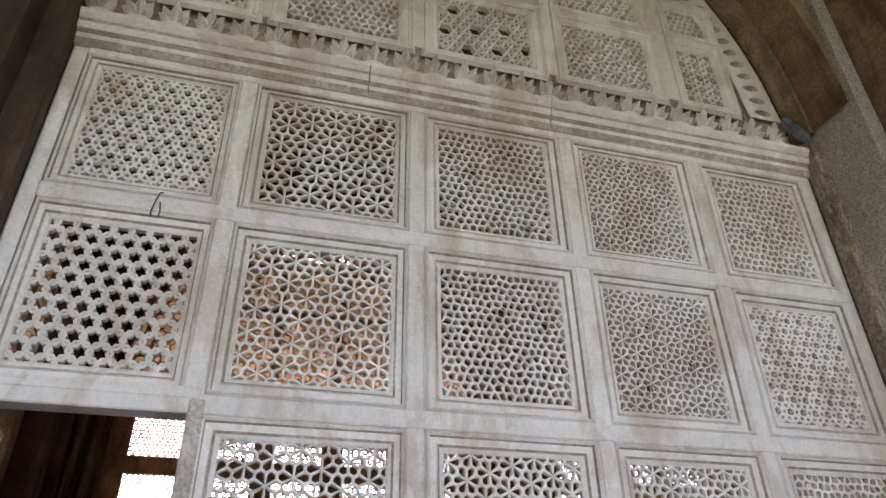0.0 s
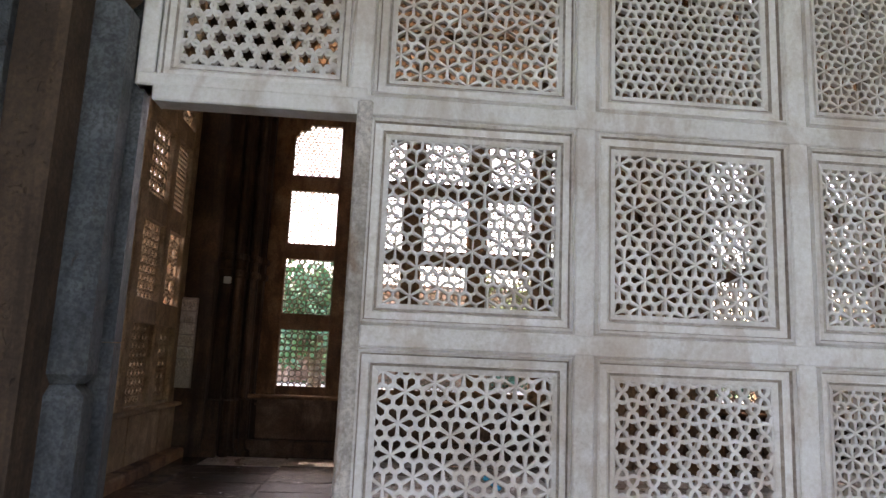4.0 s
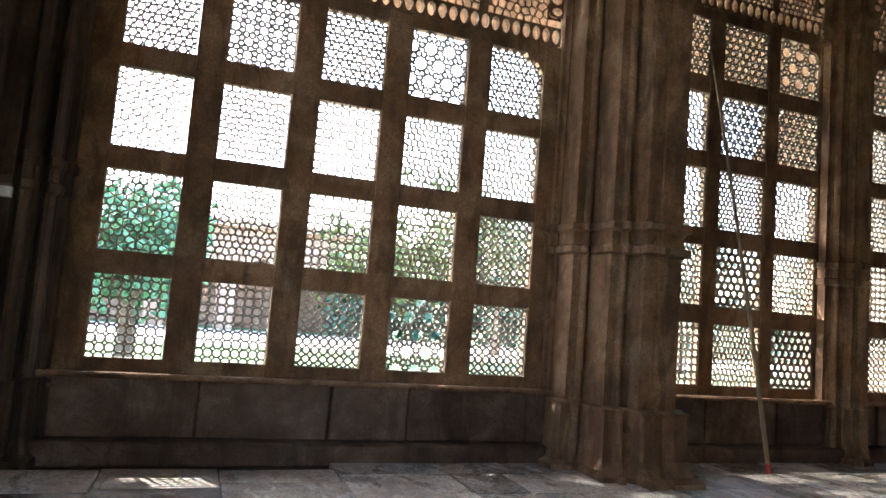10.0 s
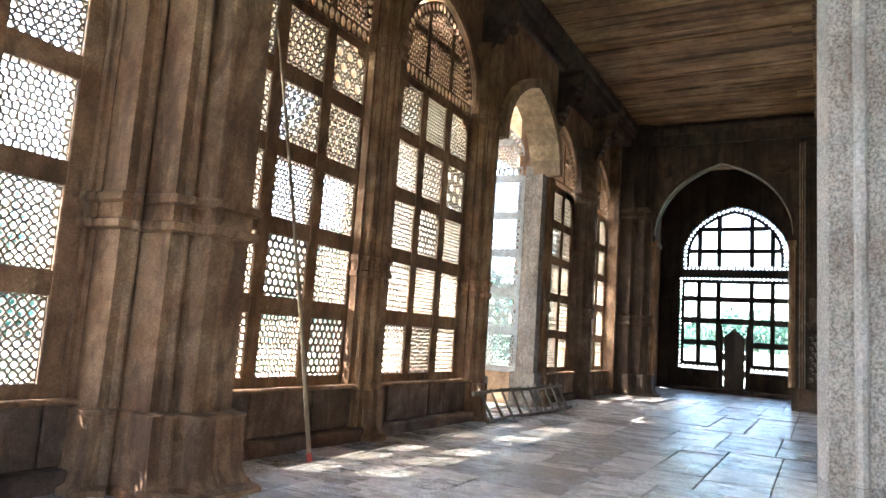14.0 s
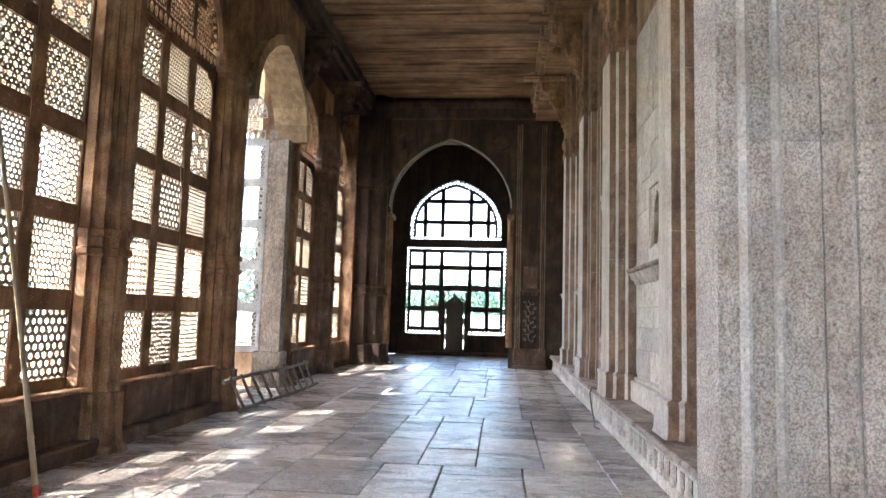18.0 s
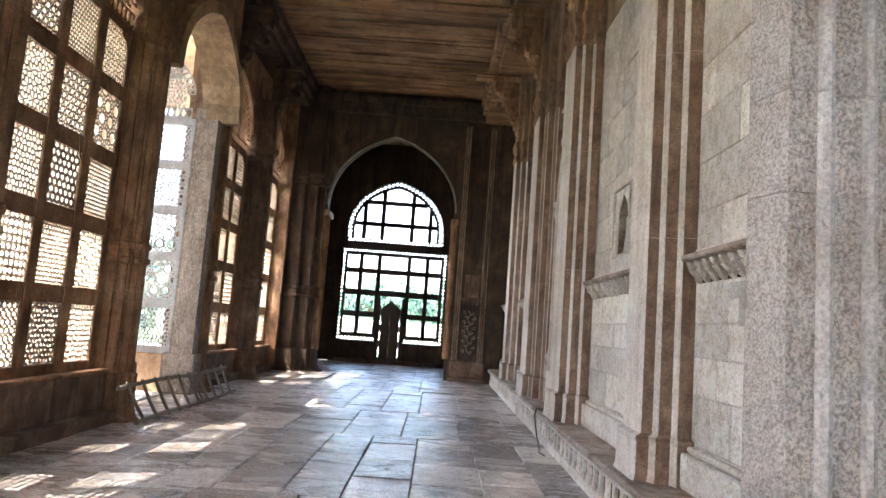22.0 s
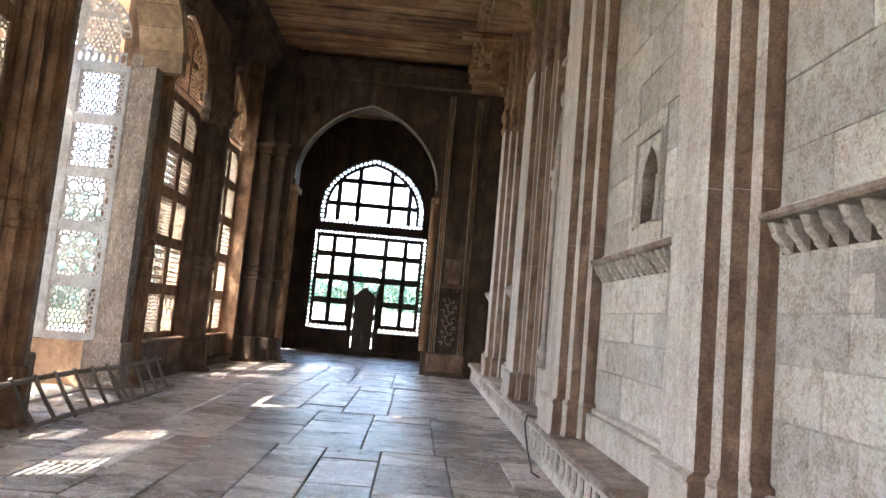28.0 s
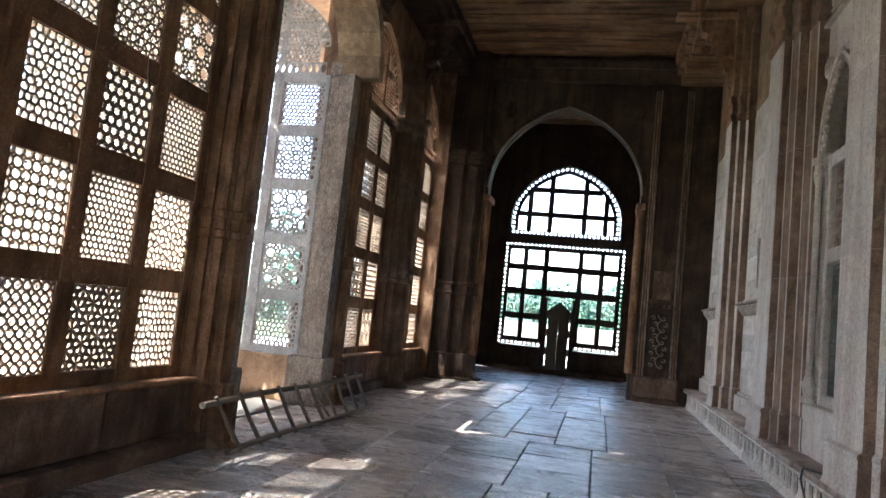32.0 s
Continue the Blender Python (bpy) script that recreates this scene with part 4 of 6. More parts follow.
# ---- porch behind the centre arch ----
porch = empty("wall_porch", "porch side walls with white stone lattice over an orange sandstone parapet", "wall", "structure")
part("jamb", boxes((14.58, 15.1, 6.58, 6.76, 0.0, 5.2)), M_JAMB, porch, "rough speckled grey stone jamb")
bm = bmesh.new()
shell(bm, [[(14.38, 6.28, z), (14.64, 6.28, z), (14.64, 6.76, z), (14.60, 6.76, z), (14.42, 6.42, z)] for z in (0.70, 4.95)])
part("jamb", bm, M_JAMB, porch, "rough speckled grey stone jamb")
bm = bmesh.new()
shell(bm, [[(11.76, 6.28, z), (12.02, 6.28, z), (11.98, 6.42, z), (11.80, 6.76, z), (11.76, 6.76, z)] for z in (0.70, 4.95)])
part("jamb", bm, M_JAMB, porch)
for x0, x1 in ((14.34, 14.74), (11.66, 12.06)):
    part("jamb_base", boxes((x0, x1, 6.22, 6.80, 0.0, 0.70), soft=0.02), M_JAMB, porch)
for x0, x1 in ((14.60, 14.80), (11.60, 11.80)):
    part("parapet", boxes((x0, x1, 6.79, 9.6, -0.5, 0.655), soft=0.015), M_PARAPET, porch, "orange sandstone parapet")
    part("porch_top", boxes((x0, x1, 6.60, 9.6, 6.62, 7.6)), M_PARAPET, porch)
part("porch_roof", boxes((11.4, 15.0, 6.62, 9.8, 7.6, 7.8)), M_PARAPET, porch)
# Unseen slab added in front of the porch to hold direct sun out.
bm = bmesh.new()
shell(bm, [[(x, 9.55, 6.3), (x, 11.0, 4.9), (x, 11.0, 5.02), (x, 9.55, 6.46)] for x in (11.3, 15.1)])
part("porch_eave", bm, M_SAND, porch)
part("porch_floor", boxes((11.6, 14.8, 6.74, 9.6, -0.5, -0.012)), M_PATH, porch)
PC = cols_from([6.84, 7.70, 8.56], 0.70)
for x, nm, sd in ((14.65, "window_6", 21), (11.74, "window_7", 22)):
    def on_side(a, z, x=x):
        return Matrix.Translation((x - 0.022, a, z)) @ Matrix.Rotation(radians(90), 4, 'Z') @ Matrix.Diagonal((1, -1, 1, 1))
    screen_bay(nm, 6.77, 9.36, PC, 5, 0.66, on_side, M_PORCH, "white stone lattice screen of the porch with pierced lunette", 5.45, 6.5, sd, pitch=0.062,
               put=ALONG_Y, face=x, r_bot=0.78, r_pitch=0.852, r_h=0.69, notch=False, light=True, strut=0.0135)

screen_bay("window_11", 11.81, 14.59, cols_from([11.98, 12.86, 13.74], 0.70), 5, 0.66, lambda a, z: Matrix.Translation((a, 9.428, z)), M_PORCH,
           "white stone lattice screen across the porch front", 5.45, 6.5, 23, pitch=0.062, face=9.45, r_bot=0.78, r_pitch=0.852, r_h=0.69, notch=False, light=True, strut=0.0135)
part("parapet", boxes((11.81, 14.59, 9.36, 9.54, -0.5, 0.655), soft=0.015), M_PARAPET, porch, "orange sandstone parapet")
part("porch_top", boxes((11.81, 14.59, 9.36, 9.54, 6.5, 7.6)), M_PARAPET, porch)

# ---- end screen wall beside the entrance (west) ----
wall_w = empty("wall_west", "tan sandstone cross wall with small lattice panels", "wall", "structure")
WX = -1.0


def on_west(a, z):
    return Matrix.Translation((WX + 0.022, a, z)) @ Matrix.Rotation(radians(90), 4, 'Z')


WC = [(1.73, 2.36), (2.55, 3.19), (3.38, 4.02), (4.20, 4.81), (4.96, 5.46)]
screen_bay("window_8", 1.1, 5.72, WC, 4, 0.58, on_west, M_GOLD, "tan sandstone lattice screen across the corridor end", 4.5, 6.3, 31, pitch=0.056, strut=0.0085, dense={(0, c) for c in (3, 4)},
           put=ALONG_Y, face=WX, r_bot=0.62, r_pitch=1.0, r_h=0.77, notch=False)
bm = bmesh.new()
over_arch(bm, arch_curve(1.1, 5.72, 4.5, 6.3, 18), TOPZ, WX - 0.2, WX + 0.05, ALONG_Y)
box(bm, WX - 0.2, WX + 0.05, 5.72, 6.6, 0, TOPZ)
box(bm, WX - 0.2, WX + 0.05, 0.2, 1.1, 0, TOPZ)
part("masonry", bm, M_SAND, wall_w)
y = 1.1
while y < 5.6:
    w = min(rng.uniform(0.8, 1.3), 5.72 - y)
    part("plinth_block", boxes((WX - 0.15, WX + 0.10, y + 0.004, y + w - 0.004, 0.0, 0.57), soft=0.014), M_GOLD, wall_w)
    y += w
part("plinth_core", boxes((WX - 0.12, WX + 0.04, 1.1, 5.72, 0.0, 0.575)), M_GOLD, wall_w)
part("plinth_step", boxes((WX, WX + 0.24, 1.1, 5.72, -0.04, 0.10), soft=0.02), M_SAND, wall_w)
part("sill_mould", boxes((WX - 0.15, WX + 0.17, 1.1, 5.72, 0.552, 0.592), soft=0.012), M_GOLD, wall_w)
# carved inscription strip on the corner pier
strip = empty("carved_strip", "pale carved stone strip with worn calligraphy relief on the corner pier", "carving", "structure")
part("slab", boxes((-0.943, -0.755, 5.62, 5.74, 0.74, 1.74), soft=0.008), M_GRANITE, strip)
for k in range(6):
    part("carved_field", boxes((-0.935, -0.765, 5.605, 5.64, 0.935 + k * 0.132, 1.055 + k * 0.132), soft=0.006), M_BLOCK, strip)
    bm = bmesh.new()
    for j in range(4):
        x0 = -0.92 + j * 0.036
        tube(bm, [(x0, 5.603, 0.955 + k * 0.132 + 0.02 * (j % 2)), (x0 + 0.03, 5.600, 0.99 + k * 0.132), (x0 + 0.012, 5.603, 1.03 + k * 0.132)], 0.006, n=5)
    part("relief", bm, M_BLOCK, strip)
# Pier colour is darkened to stand for the shade of this corner.
part("corner_pier", boxes((WX + 0.055, -0.60, 5.66, 6.13, -0.03, TOPZ), soft=0.02), M_UMBER, wall_w)


# ---- white marble entrance screen ----
door_screen = empty("wall_screen", "white marble screen of pierced square panels with a lotus-bud cornice and a doorway", "screen", "structure",
                    Matrix.Translation((0, -0.04, 0)) @ Matrix.Diagonal((1, 0.7, 1, 1)))
SC = [(0.625, 1.16), (1.355, 1.935), (2.14, 2.69), (2.90, 3.43), (3.66, 4.16)]
SZ = [(0.57, 1.13), (1.345, 1.91), (2.12, 2.695), (2.90, 3.48)]
SX0, SX1 = 0.50, 4.30
bars = [0.53, 1.255 - 0.01, 2.03, 2.80, 3.545, 4.27]
MARBLE = {(0, 2): ('petal', 0.038, 0.0062), (0, 3): ('h3636', 0.030, 0.0056), (1, 3): ('floret', 0.042, 0.0072), (2, 3): ('pebble', 0.036, 0.0066), (3, 3): ('floret', 0.033, 0.0058), (4, 3): ('pebble', 0.037, 0.0068),
          (1, 2): ('floret', 0.037, 0.0062), (2, 2): ('pebble', 0.034, 0.0062), (3, 2): ('floret', 0.031, 0.0056), (4, 2): ('h3636', 0.030, 0.0056),
          (1, 1): ('floret', 0.037, 0.0056), (2, 1): ('floret', 0.036, 0.0068), (3, 1): ('floret', 0.034, 0.0062), (4, 1): ('pebble', 0.033, 0.0060),
          (1, 0): ('floret', 0.038, 0.0076), (2, 0): ('h6', 0.040, 0.0062), (3, 0): ('floret', 0.032, 0.0058), (4, 0): ('pebble', 0.033, 0.0058)}
rngs = random.Random(7)
zb = [0.46, 1.238, 2.015, 2.80, 3.56]
for k in range(6):
    x0, x1 = (bars[k] - 0.035, bars[k] + 0.035)
    z0 = 0.0
    if k == 0:
        x0, x1, z0 = 0.50, 0.56, 2.03
    if k == 1:
        z0 = 2.03
    part("stile", boxes((x0, x1, 0.004, 0.125, z0, 3.56), soft=0.006), M_MARBLE, door_screen)
for k, z in enumerate(zb):
    a = 1.29 if k < 2 else 0.56
    part("rail", boxes((a, SX1, 0.0, 0.13, z - 0.035, z + 0.035), soft=0.006), M_MARBLE, door_screen)
part("base_slab", boxes((1.29, SX1, 0.0, 0.13, -0.03, 0.42), soft=0.008), M_MARBLE, door_screen)
# the stile beside the doorway and the lintel
part("door_jamb", boxes((1.238, 1.292, -0.012, 0.122, -0.03, 2.03), soft=0.008), M_WORN, door_screen, "worn marble door jamb with brown stains")
part("door_lintel", boxes((0.505, 1.27, -0.004, 0.16, 2.03, 2.075), soft=0.006), M_MARBLE, door_screen)
for c, (x0, x1) in enumerate(SC):
    for r, (z0, z1) in enumerate(SZ):
        if c == 0 and r < 2:
            continue
        f0, f1 = bars[c] + 0.036, bars[c + 1] - 0.036
        g0, g1 = zb[r] + 0.036, zb[r + 1] - 0.036
        w, h = f1 - f0, g1 - g0
        bm = bmesh.new()
        rings = []
        for f, yy in ((0.0, 0.010), (0.12, -0.006), (0.24, 0.004), (0.30, 0.022), (0.62, 0.026), (0.68, 0.018), (0.80, 0.030), (1.0, 0.040), (1.0, 0.095), (0.4, 0.105), (0.0, 0.12)):
            l, rr_, b_, t_ = f0 + f * (x0 - f0), f1 - f * (f1 - x1), g0 + f * (z0 - g0), g1 - f * (g1 - z1)
            rings.append([(l, yy, b_), (rr_, yy, b_), (rr_, yy, t_), (l, yy, t_)])
        shell(bm, rings, True, False)
        fr = part("panel_frame", bm, M_MARBLE, door_screen)
        # Recessed frame faces get a darker tone: dirt plus painted groove shade.
        fr.data.materials.append(M_GROOVE)
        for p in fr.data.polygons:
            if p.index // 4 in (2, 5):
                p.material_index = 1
        sd = rngs.randrange(4)
        kind, pt, st = MARBLE.get((c, r), ('spoke', 0.038, 0.0072))
        me = lattice_mesh(kind, round(x1 - x0, 3), round(z1 - z0, 3), pt, st, 0.032, M_MARBLE, 0.0, True, sd, 1 + c + 5 * r if kind in ('pebble', 'floret') else 0)
        again("lattice_panel", me, door_screen, Matrix.Translation((x0, 0.042, z0)))
# cornice, lotus-bud frieze
prof = [(0.10, 3.56), (-0.02, 3.56), (-0.035, 3.59), (-0.035, 3.615), (-0.06, 3.63), (-0.075, 3.66), (-0.075, 3.68), (-0.10, 3.70), (-0.10, 3.725), (-0.06, 3.735), (0.10, 3.735)]
for x0, x1 in ((SX0, 1.78), (1.785, 2.72), (2.725, SX1)):
    bm = bmesh.new()
    shell(bm, [[(x, y, z) for y, z in prof] for x in (x0, x1)])
    co = part("cornice", bm, M_MARBLE, door_screen)
    # Darker cornice steps, dirt and painted shade in one tone.
    co.data.materials.append(M_GROOVE)
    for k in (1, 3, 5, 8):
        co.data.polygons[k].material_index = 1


def lotus(bm, x, z, s):
    """A carved lotus bud: five pointed petals on a short stem."""
    for ang, ln in ((-75, 0.055), (-38, 0.075), (0, 0.095), (38, 0.075), (75, 0.055)):
        a = radians(ang)
        dx, dz = math.sin(a), math.cos(a)
        nx, nz = dz, -dx
        tip, root, wide = (x + dx * ln * s, z + dz * ln * s), (x, z), 0.024 * s
        mid = (x + dx * ln * 0.55 * s, z + dz * ln * 0.55 * s)
        solid(bm, [(root[0], -0.03, root[1]), (mid[0] + nx * wide, -0.03, mid[1] + nz * wide), (tip[0], -0.085, tip[1]), (mid[0] - nx * wide, -0.03, mid[1] - nz * wide), (mid[0], -0.10, mid[1]),
                   (mid[0], 0.02, mid[1])], [(0, 1, 4), (1, 2, 4), (2, 3, 4), (3, 0, 4), (1, 0, 5), (2, 1, 5), (3, 2, 5), (0, 3, 5)])


# Backing is brown to paint the shadow seen between the lotus buds.
part("frieze_slab", boxes((SX0, SX1, 0.085, 0.12, 3.735, 3.99)), M_PLINTH, door_screen)
lotus_me = None
k = 0
x = 0.56
while x < 4.25:
    if lotus_me is None:
        bm = bmesh.new()
        lotus(bm, 0, 0, 1.3)
        soft_box(bm, -0.045, 0.045, -0.06, 0.0, -0.045, 0.005, 0.012)
        ob = part("lotus_bud", bm, M_MARBLE, door_screen)
        lotus_me = ob.data
        ob.matrix_basis = Matrix.Translation((x, 0.0, 3.775))
    else:
        again("lotus_bud", lotus_me, door_screen, Matrix.Translation((x, 0.0, 3.775)))
    x += 0.1555
# pierced tympanum in the arch
tym = arch_curve(SX0 + 0.02, SX1 - 0.02, 3.80, 6.35, 20)
tin = arch_curve(SX0 + 0.24, SX1 - 0.24, 3.80, 6.10, 20)
bm = bmesh.new()
holed_band(bm, resample([(x, max(z, 3.99)) for x, z in tym], 60), resample([(x, max(z, 3.99)) for x, z in tin], 60), 0.03, 0.09, ALONG_X, 0.38)
part("pierced_border", bm, M_MARBLE, door_screen)
height = lambda x: float(np.interp(x, [p[0] for p in tin], [p[1] for p in tin]))
for c in range(5):
    for r, (z0, z1) in enumerate(((4.03, 4.46), (4.62, 5.12), (5.28, 5.75))):
        x0, x1 = SC[c][0], SC[c][1]
        if min(height(x0), height(x1)) < z0 + 0.25:
            if max(height(x0), height(x1)) < z0 + 0.3:
                continue
            x0, x1 = (x0 + 0.22, x1) if c < 2 else (x0, x1 - 0.25)
        z1 = min(z1, max(z0 + 0.2, min(height(x0), height(x1)) - 0.05))
        me = lattice_mesh(['h3636', 'pebble', 'spoke', 'floret', 'h488'][(c + 2 * r) % 5], round(x1 - x0, 2), round(z1 - z0, 2), 0.040, 0.0070, 0.05, M_MARBLE, 0.0, True)
        again("lattice_panel", me, door_screen, Matrix.Translation((x0, 0.042, z0)))
        bm = bmesh.new()
        rings = [[(x0 - i, yy, z0 - i), (x1 + i, yy, z0 - i), (x1 + i, yy, z1 + i), (x0 - i, yy, z1 + i)] for i, yy in ((0.085, 0.03), (0.07, 0.0), (0.05, 0.02), (0.02, 0.024), (0.0, 0.04), (0.0, 0.095), (0.085, 0.11))]
        shell(bm, rings, True, False)
        part("panel_frame", bm, M_MARBLE, door_screen)
for b in bars[1:5]:
    part("tympanum_mullion", boxes((b - 0.05, b + 0.05, 0.012, 0.12, 3.99, max(4.1, height(b))), soft=0.006), M_MARBLE, door_screen)
for z in (4.54, 5.20):
    xs_ = [x for x in np.linspace(SX0 + 0.25, SX1 - 0.25, 80) if height(x) > z + 0.03]
    part("tympanum_rail", boxes((xs_[0], xs_[-1], 0.018, 0.115, z - 0.05, z + 0.05)), M_MARBLE, door_screen)
for x in (0.47, 4.25):
    bm = bmesh.new()
    s = 1 if x < 2 else -1
    tube(bm, [(x - s * 0.03, -0.12, 3.78), (x + s * 0.05, -0.16, 3.80), (x + s * 0.09, -0.14, 3.85), (x + s * 0.05, -0.12, 3.89)], 0.045, 0.03, 8)
    part("scroll", bm, M_BLUE, door_screen)

# ---- inner wall (south) with its deep arch round the screen ----
wall_s = empty("wall_south", "grey-buff sandstone inner wall of the corridor with moulded piers, niches and corbel shelves", "wall", "structure")
# north face: right pier beside the screen
PIER = [(4.31, 0.13), (4.31, 0.40), (4.325, 0.405), (4.325, 0.425), (4.305, 0.43), (4.305, 0.55), (4.315, 0.553), (4.315, 0.562), (4.30, 0.565), (4.30, 0.725), (4.268, 0.735), (4.262, 0.750),
        (4.268, 0.768), (4.285, 0.775), (4.285, 0.87), (4.245, 0.88), (4.236, 0.898), (4.245, 0.916), (4.265, 0.925), (4.25, 1.02), (4.265, 1.03), (4.42, 1.065), (4.44, 1.05), (4.445, 0.90), (4.445, 0.13),
        (4.44, -0.45), (4.34, -0.45), (4.33, 0.05)]
for nm, z0, z1 in (("pier_stone", -0.03, 0.85), ("pier_stone", 0.853, 2.0), ("pier_stone", 2.003, 2.32), ("pier_stone", 2.323, 3.3), ("pier_stone", 3.303, 4.8), ("pier_stone", 4.803, TOPZ)):
    bm = bmesh.new()
    column(bm, PIER, [(z0, 1.0), (z1, 1.0)], 4.5, 0.5)
    strip_faces(part(nm, bm, M_GRANITE, wall_s, "rough tooled grey-brown stone pier with smooth pale fillets"), M_TOOLED, PIER, {0, 4, 8, 13, 18, 27}, M_FILLET, {2, 6, 9, 10, 11, 12, 14, 15, 16, 17})
LP = [(0.52, 0.0), (0.505, 0.10), (0.375, 0.35), (0.33, 0.40), (0.29, 0.50), (0.20, 0.55), (0.17, 0.64), (0.04, 1.02), (-0.35, 1.04), (-0.35, 0.0)]
for z0, z1 in ((-0.03, 1.18), (1.183, 2.35), (2.353, 4.1), (4.103, TOPZ)):
    bm = bmesh.new()
    column(bm, LP[::-1], [(z0, 1.0), (z1, 1.0)], 0.0, 0.3)
    part("pier_stone", bm, M_BLUE, wall_s, "dark blue-grey rough stone jamb beside the doorway")
# Masonry left of the doorway carries shade in its brown.
part("masonry", boxes((-0.35, 0.40, -0.30, 0.0, 0, TOPZ)), M_UMBER, wall_s)
part("masonry", boxes((WX - 0.2, -0.35, -0.40, 0.9, 0, TOPZ)), M_UMBER, wall_s)
bm = bmesh.new()
over_arch(bm, arch_curve(0.44, 4.29, 3.80, 6.40, 20), TOPZ, 0.14, 0.98, ALONG_X)
over_arch(bm, arch_curve(0.41, 4.32, 3.80, 6.45, 20), TOPZ, -0.42, 0.01, ALONG_X)
part("masonry", bm, M_SAND, wall_s)
# south face: stepped jambs and arch mouldings in the inner room
for i, (g0, g1, y0, y1) in enumerate(((0.0, 0.13, -0.16, -0.02), (0.14, 0.24, -0.26, -0.10), (0.25, 0.42, -0.36, -0.2), (0.43, 0.52, -0.44, -0.3), (0.53, 0.75, -0.40, -0.3))):
    for side, xe in ((-1, 0.50), (1, 4.30)):
        a, b = sorted((xe + side * g0, xe + side * g1))
        for z0, z1 in ((-0.03, 1.05), (1.053, 2.28), (2.283, 3.80)):
            # Upper left mouldings use the shade-dark copies; the right side stays light.
            part("jamb_moulding", boxes((a, b, y0, y1, z0, z1), soft=0.03 if i % 2 == 0 else 0.015), (M_FILLET if i % 2 else M_JAMB) if side > 0 else (M_BLUE if z1 < 2.3 else (M_UMBER if i % 2 else M_SHADE)), wall_s)
    bm = bmesh.new()
    arch_band(bm, arch_curve(0.42 - g1, 4.30 + g1, 3.80, 6.42 + g1, 20), arch_curve(0.42 - g0, 4.30 + g0, 3.80, 6.42 + g0, 20), y0, y1, ALONG_X)
    part("arch_moulding", bm, M_VOUSSOIR if i == 0 else (M_GRANITE if i % 2 else M_JAMB), wall_s)
for side, xe in ((-1, -0.33), (1, 5.05)):
    a, b = sorted((xe, xe + side * 3.6))
    part("masonry", boxes((a, b, -0.46, -0.38, 0, TOPZ)), M_GRANITE, wall_s)
    for z in (1.98, 2.16):
        part("string_course", boxes((a, b, -0.53, -0.46, z, z + 0.07), soft=0.015), M_GRANITE, wall_s)
part("masonry", boxes((-0.4, 5.2, -0.43, -0.40, 6.9, TOPZ)), M_GRANITE, wall_s)
part("masonry", boxes((4.44, 27.6, -0.85, -0.45, 0, TOPZ)), M_SAND, wall_s)
part("masonry", boxes((4.44, 27.6, -0.449, -0.14, 7.38, TOPZ), (4.44, 27.6, -0.449, -0.14, 0, 0.44)), M_SAND, wall_s)

# niche walls: coursed blocks
COURSES = [0.44, 0.76, 1.13, 1.42, 1.68, 2.02, 2.20, 2.55, 2.95, 3.35, 3.75, 4.15, 4.6, 5.05, 5.5]


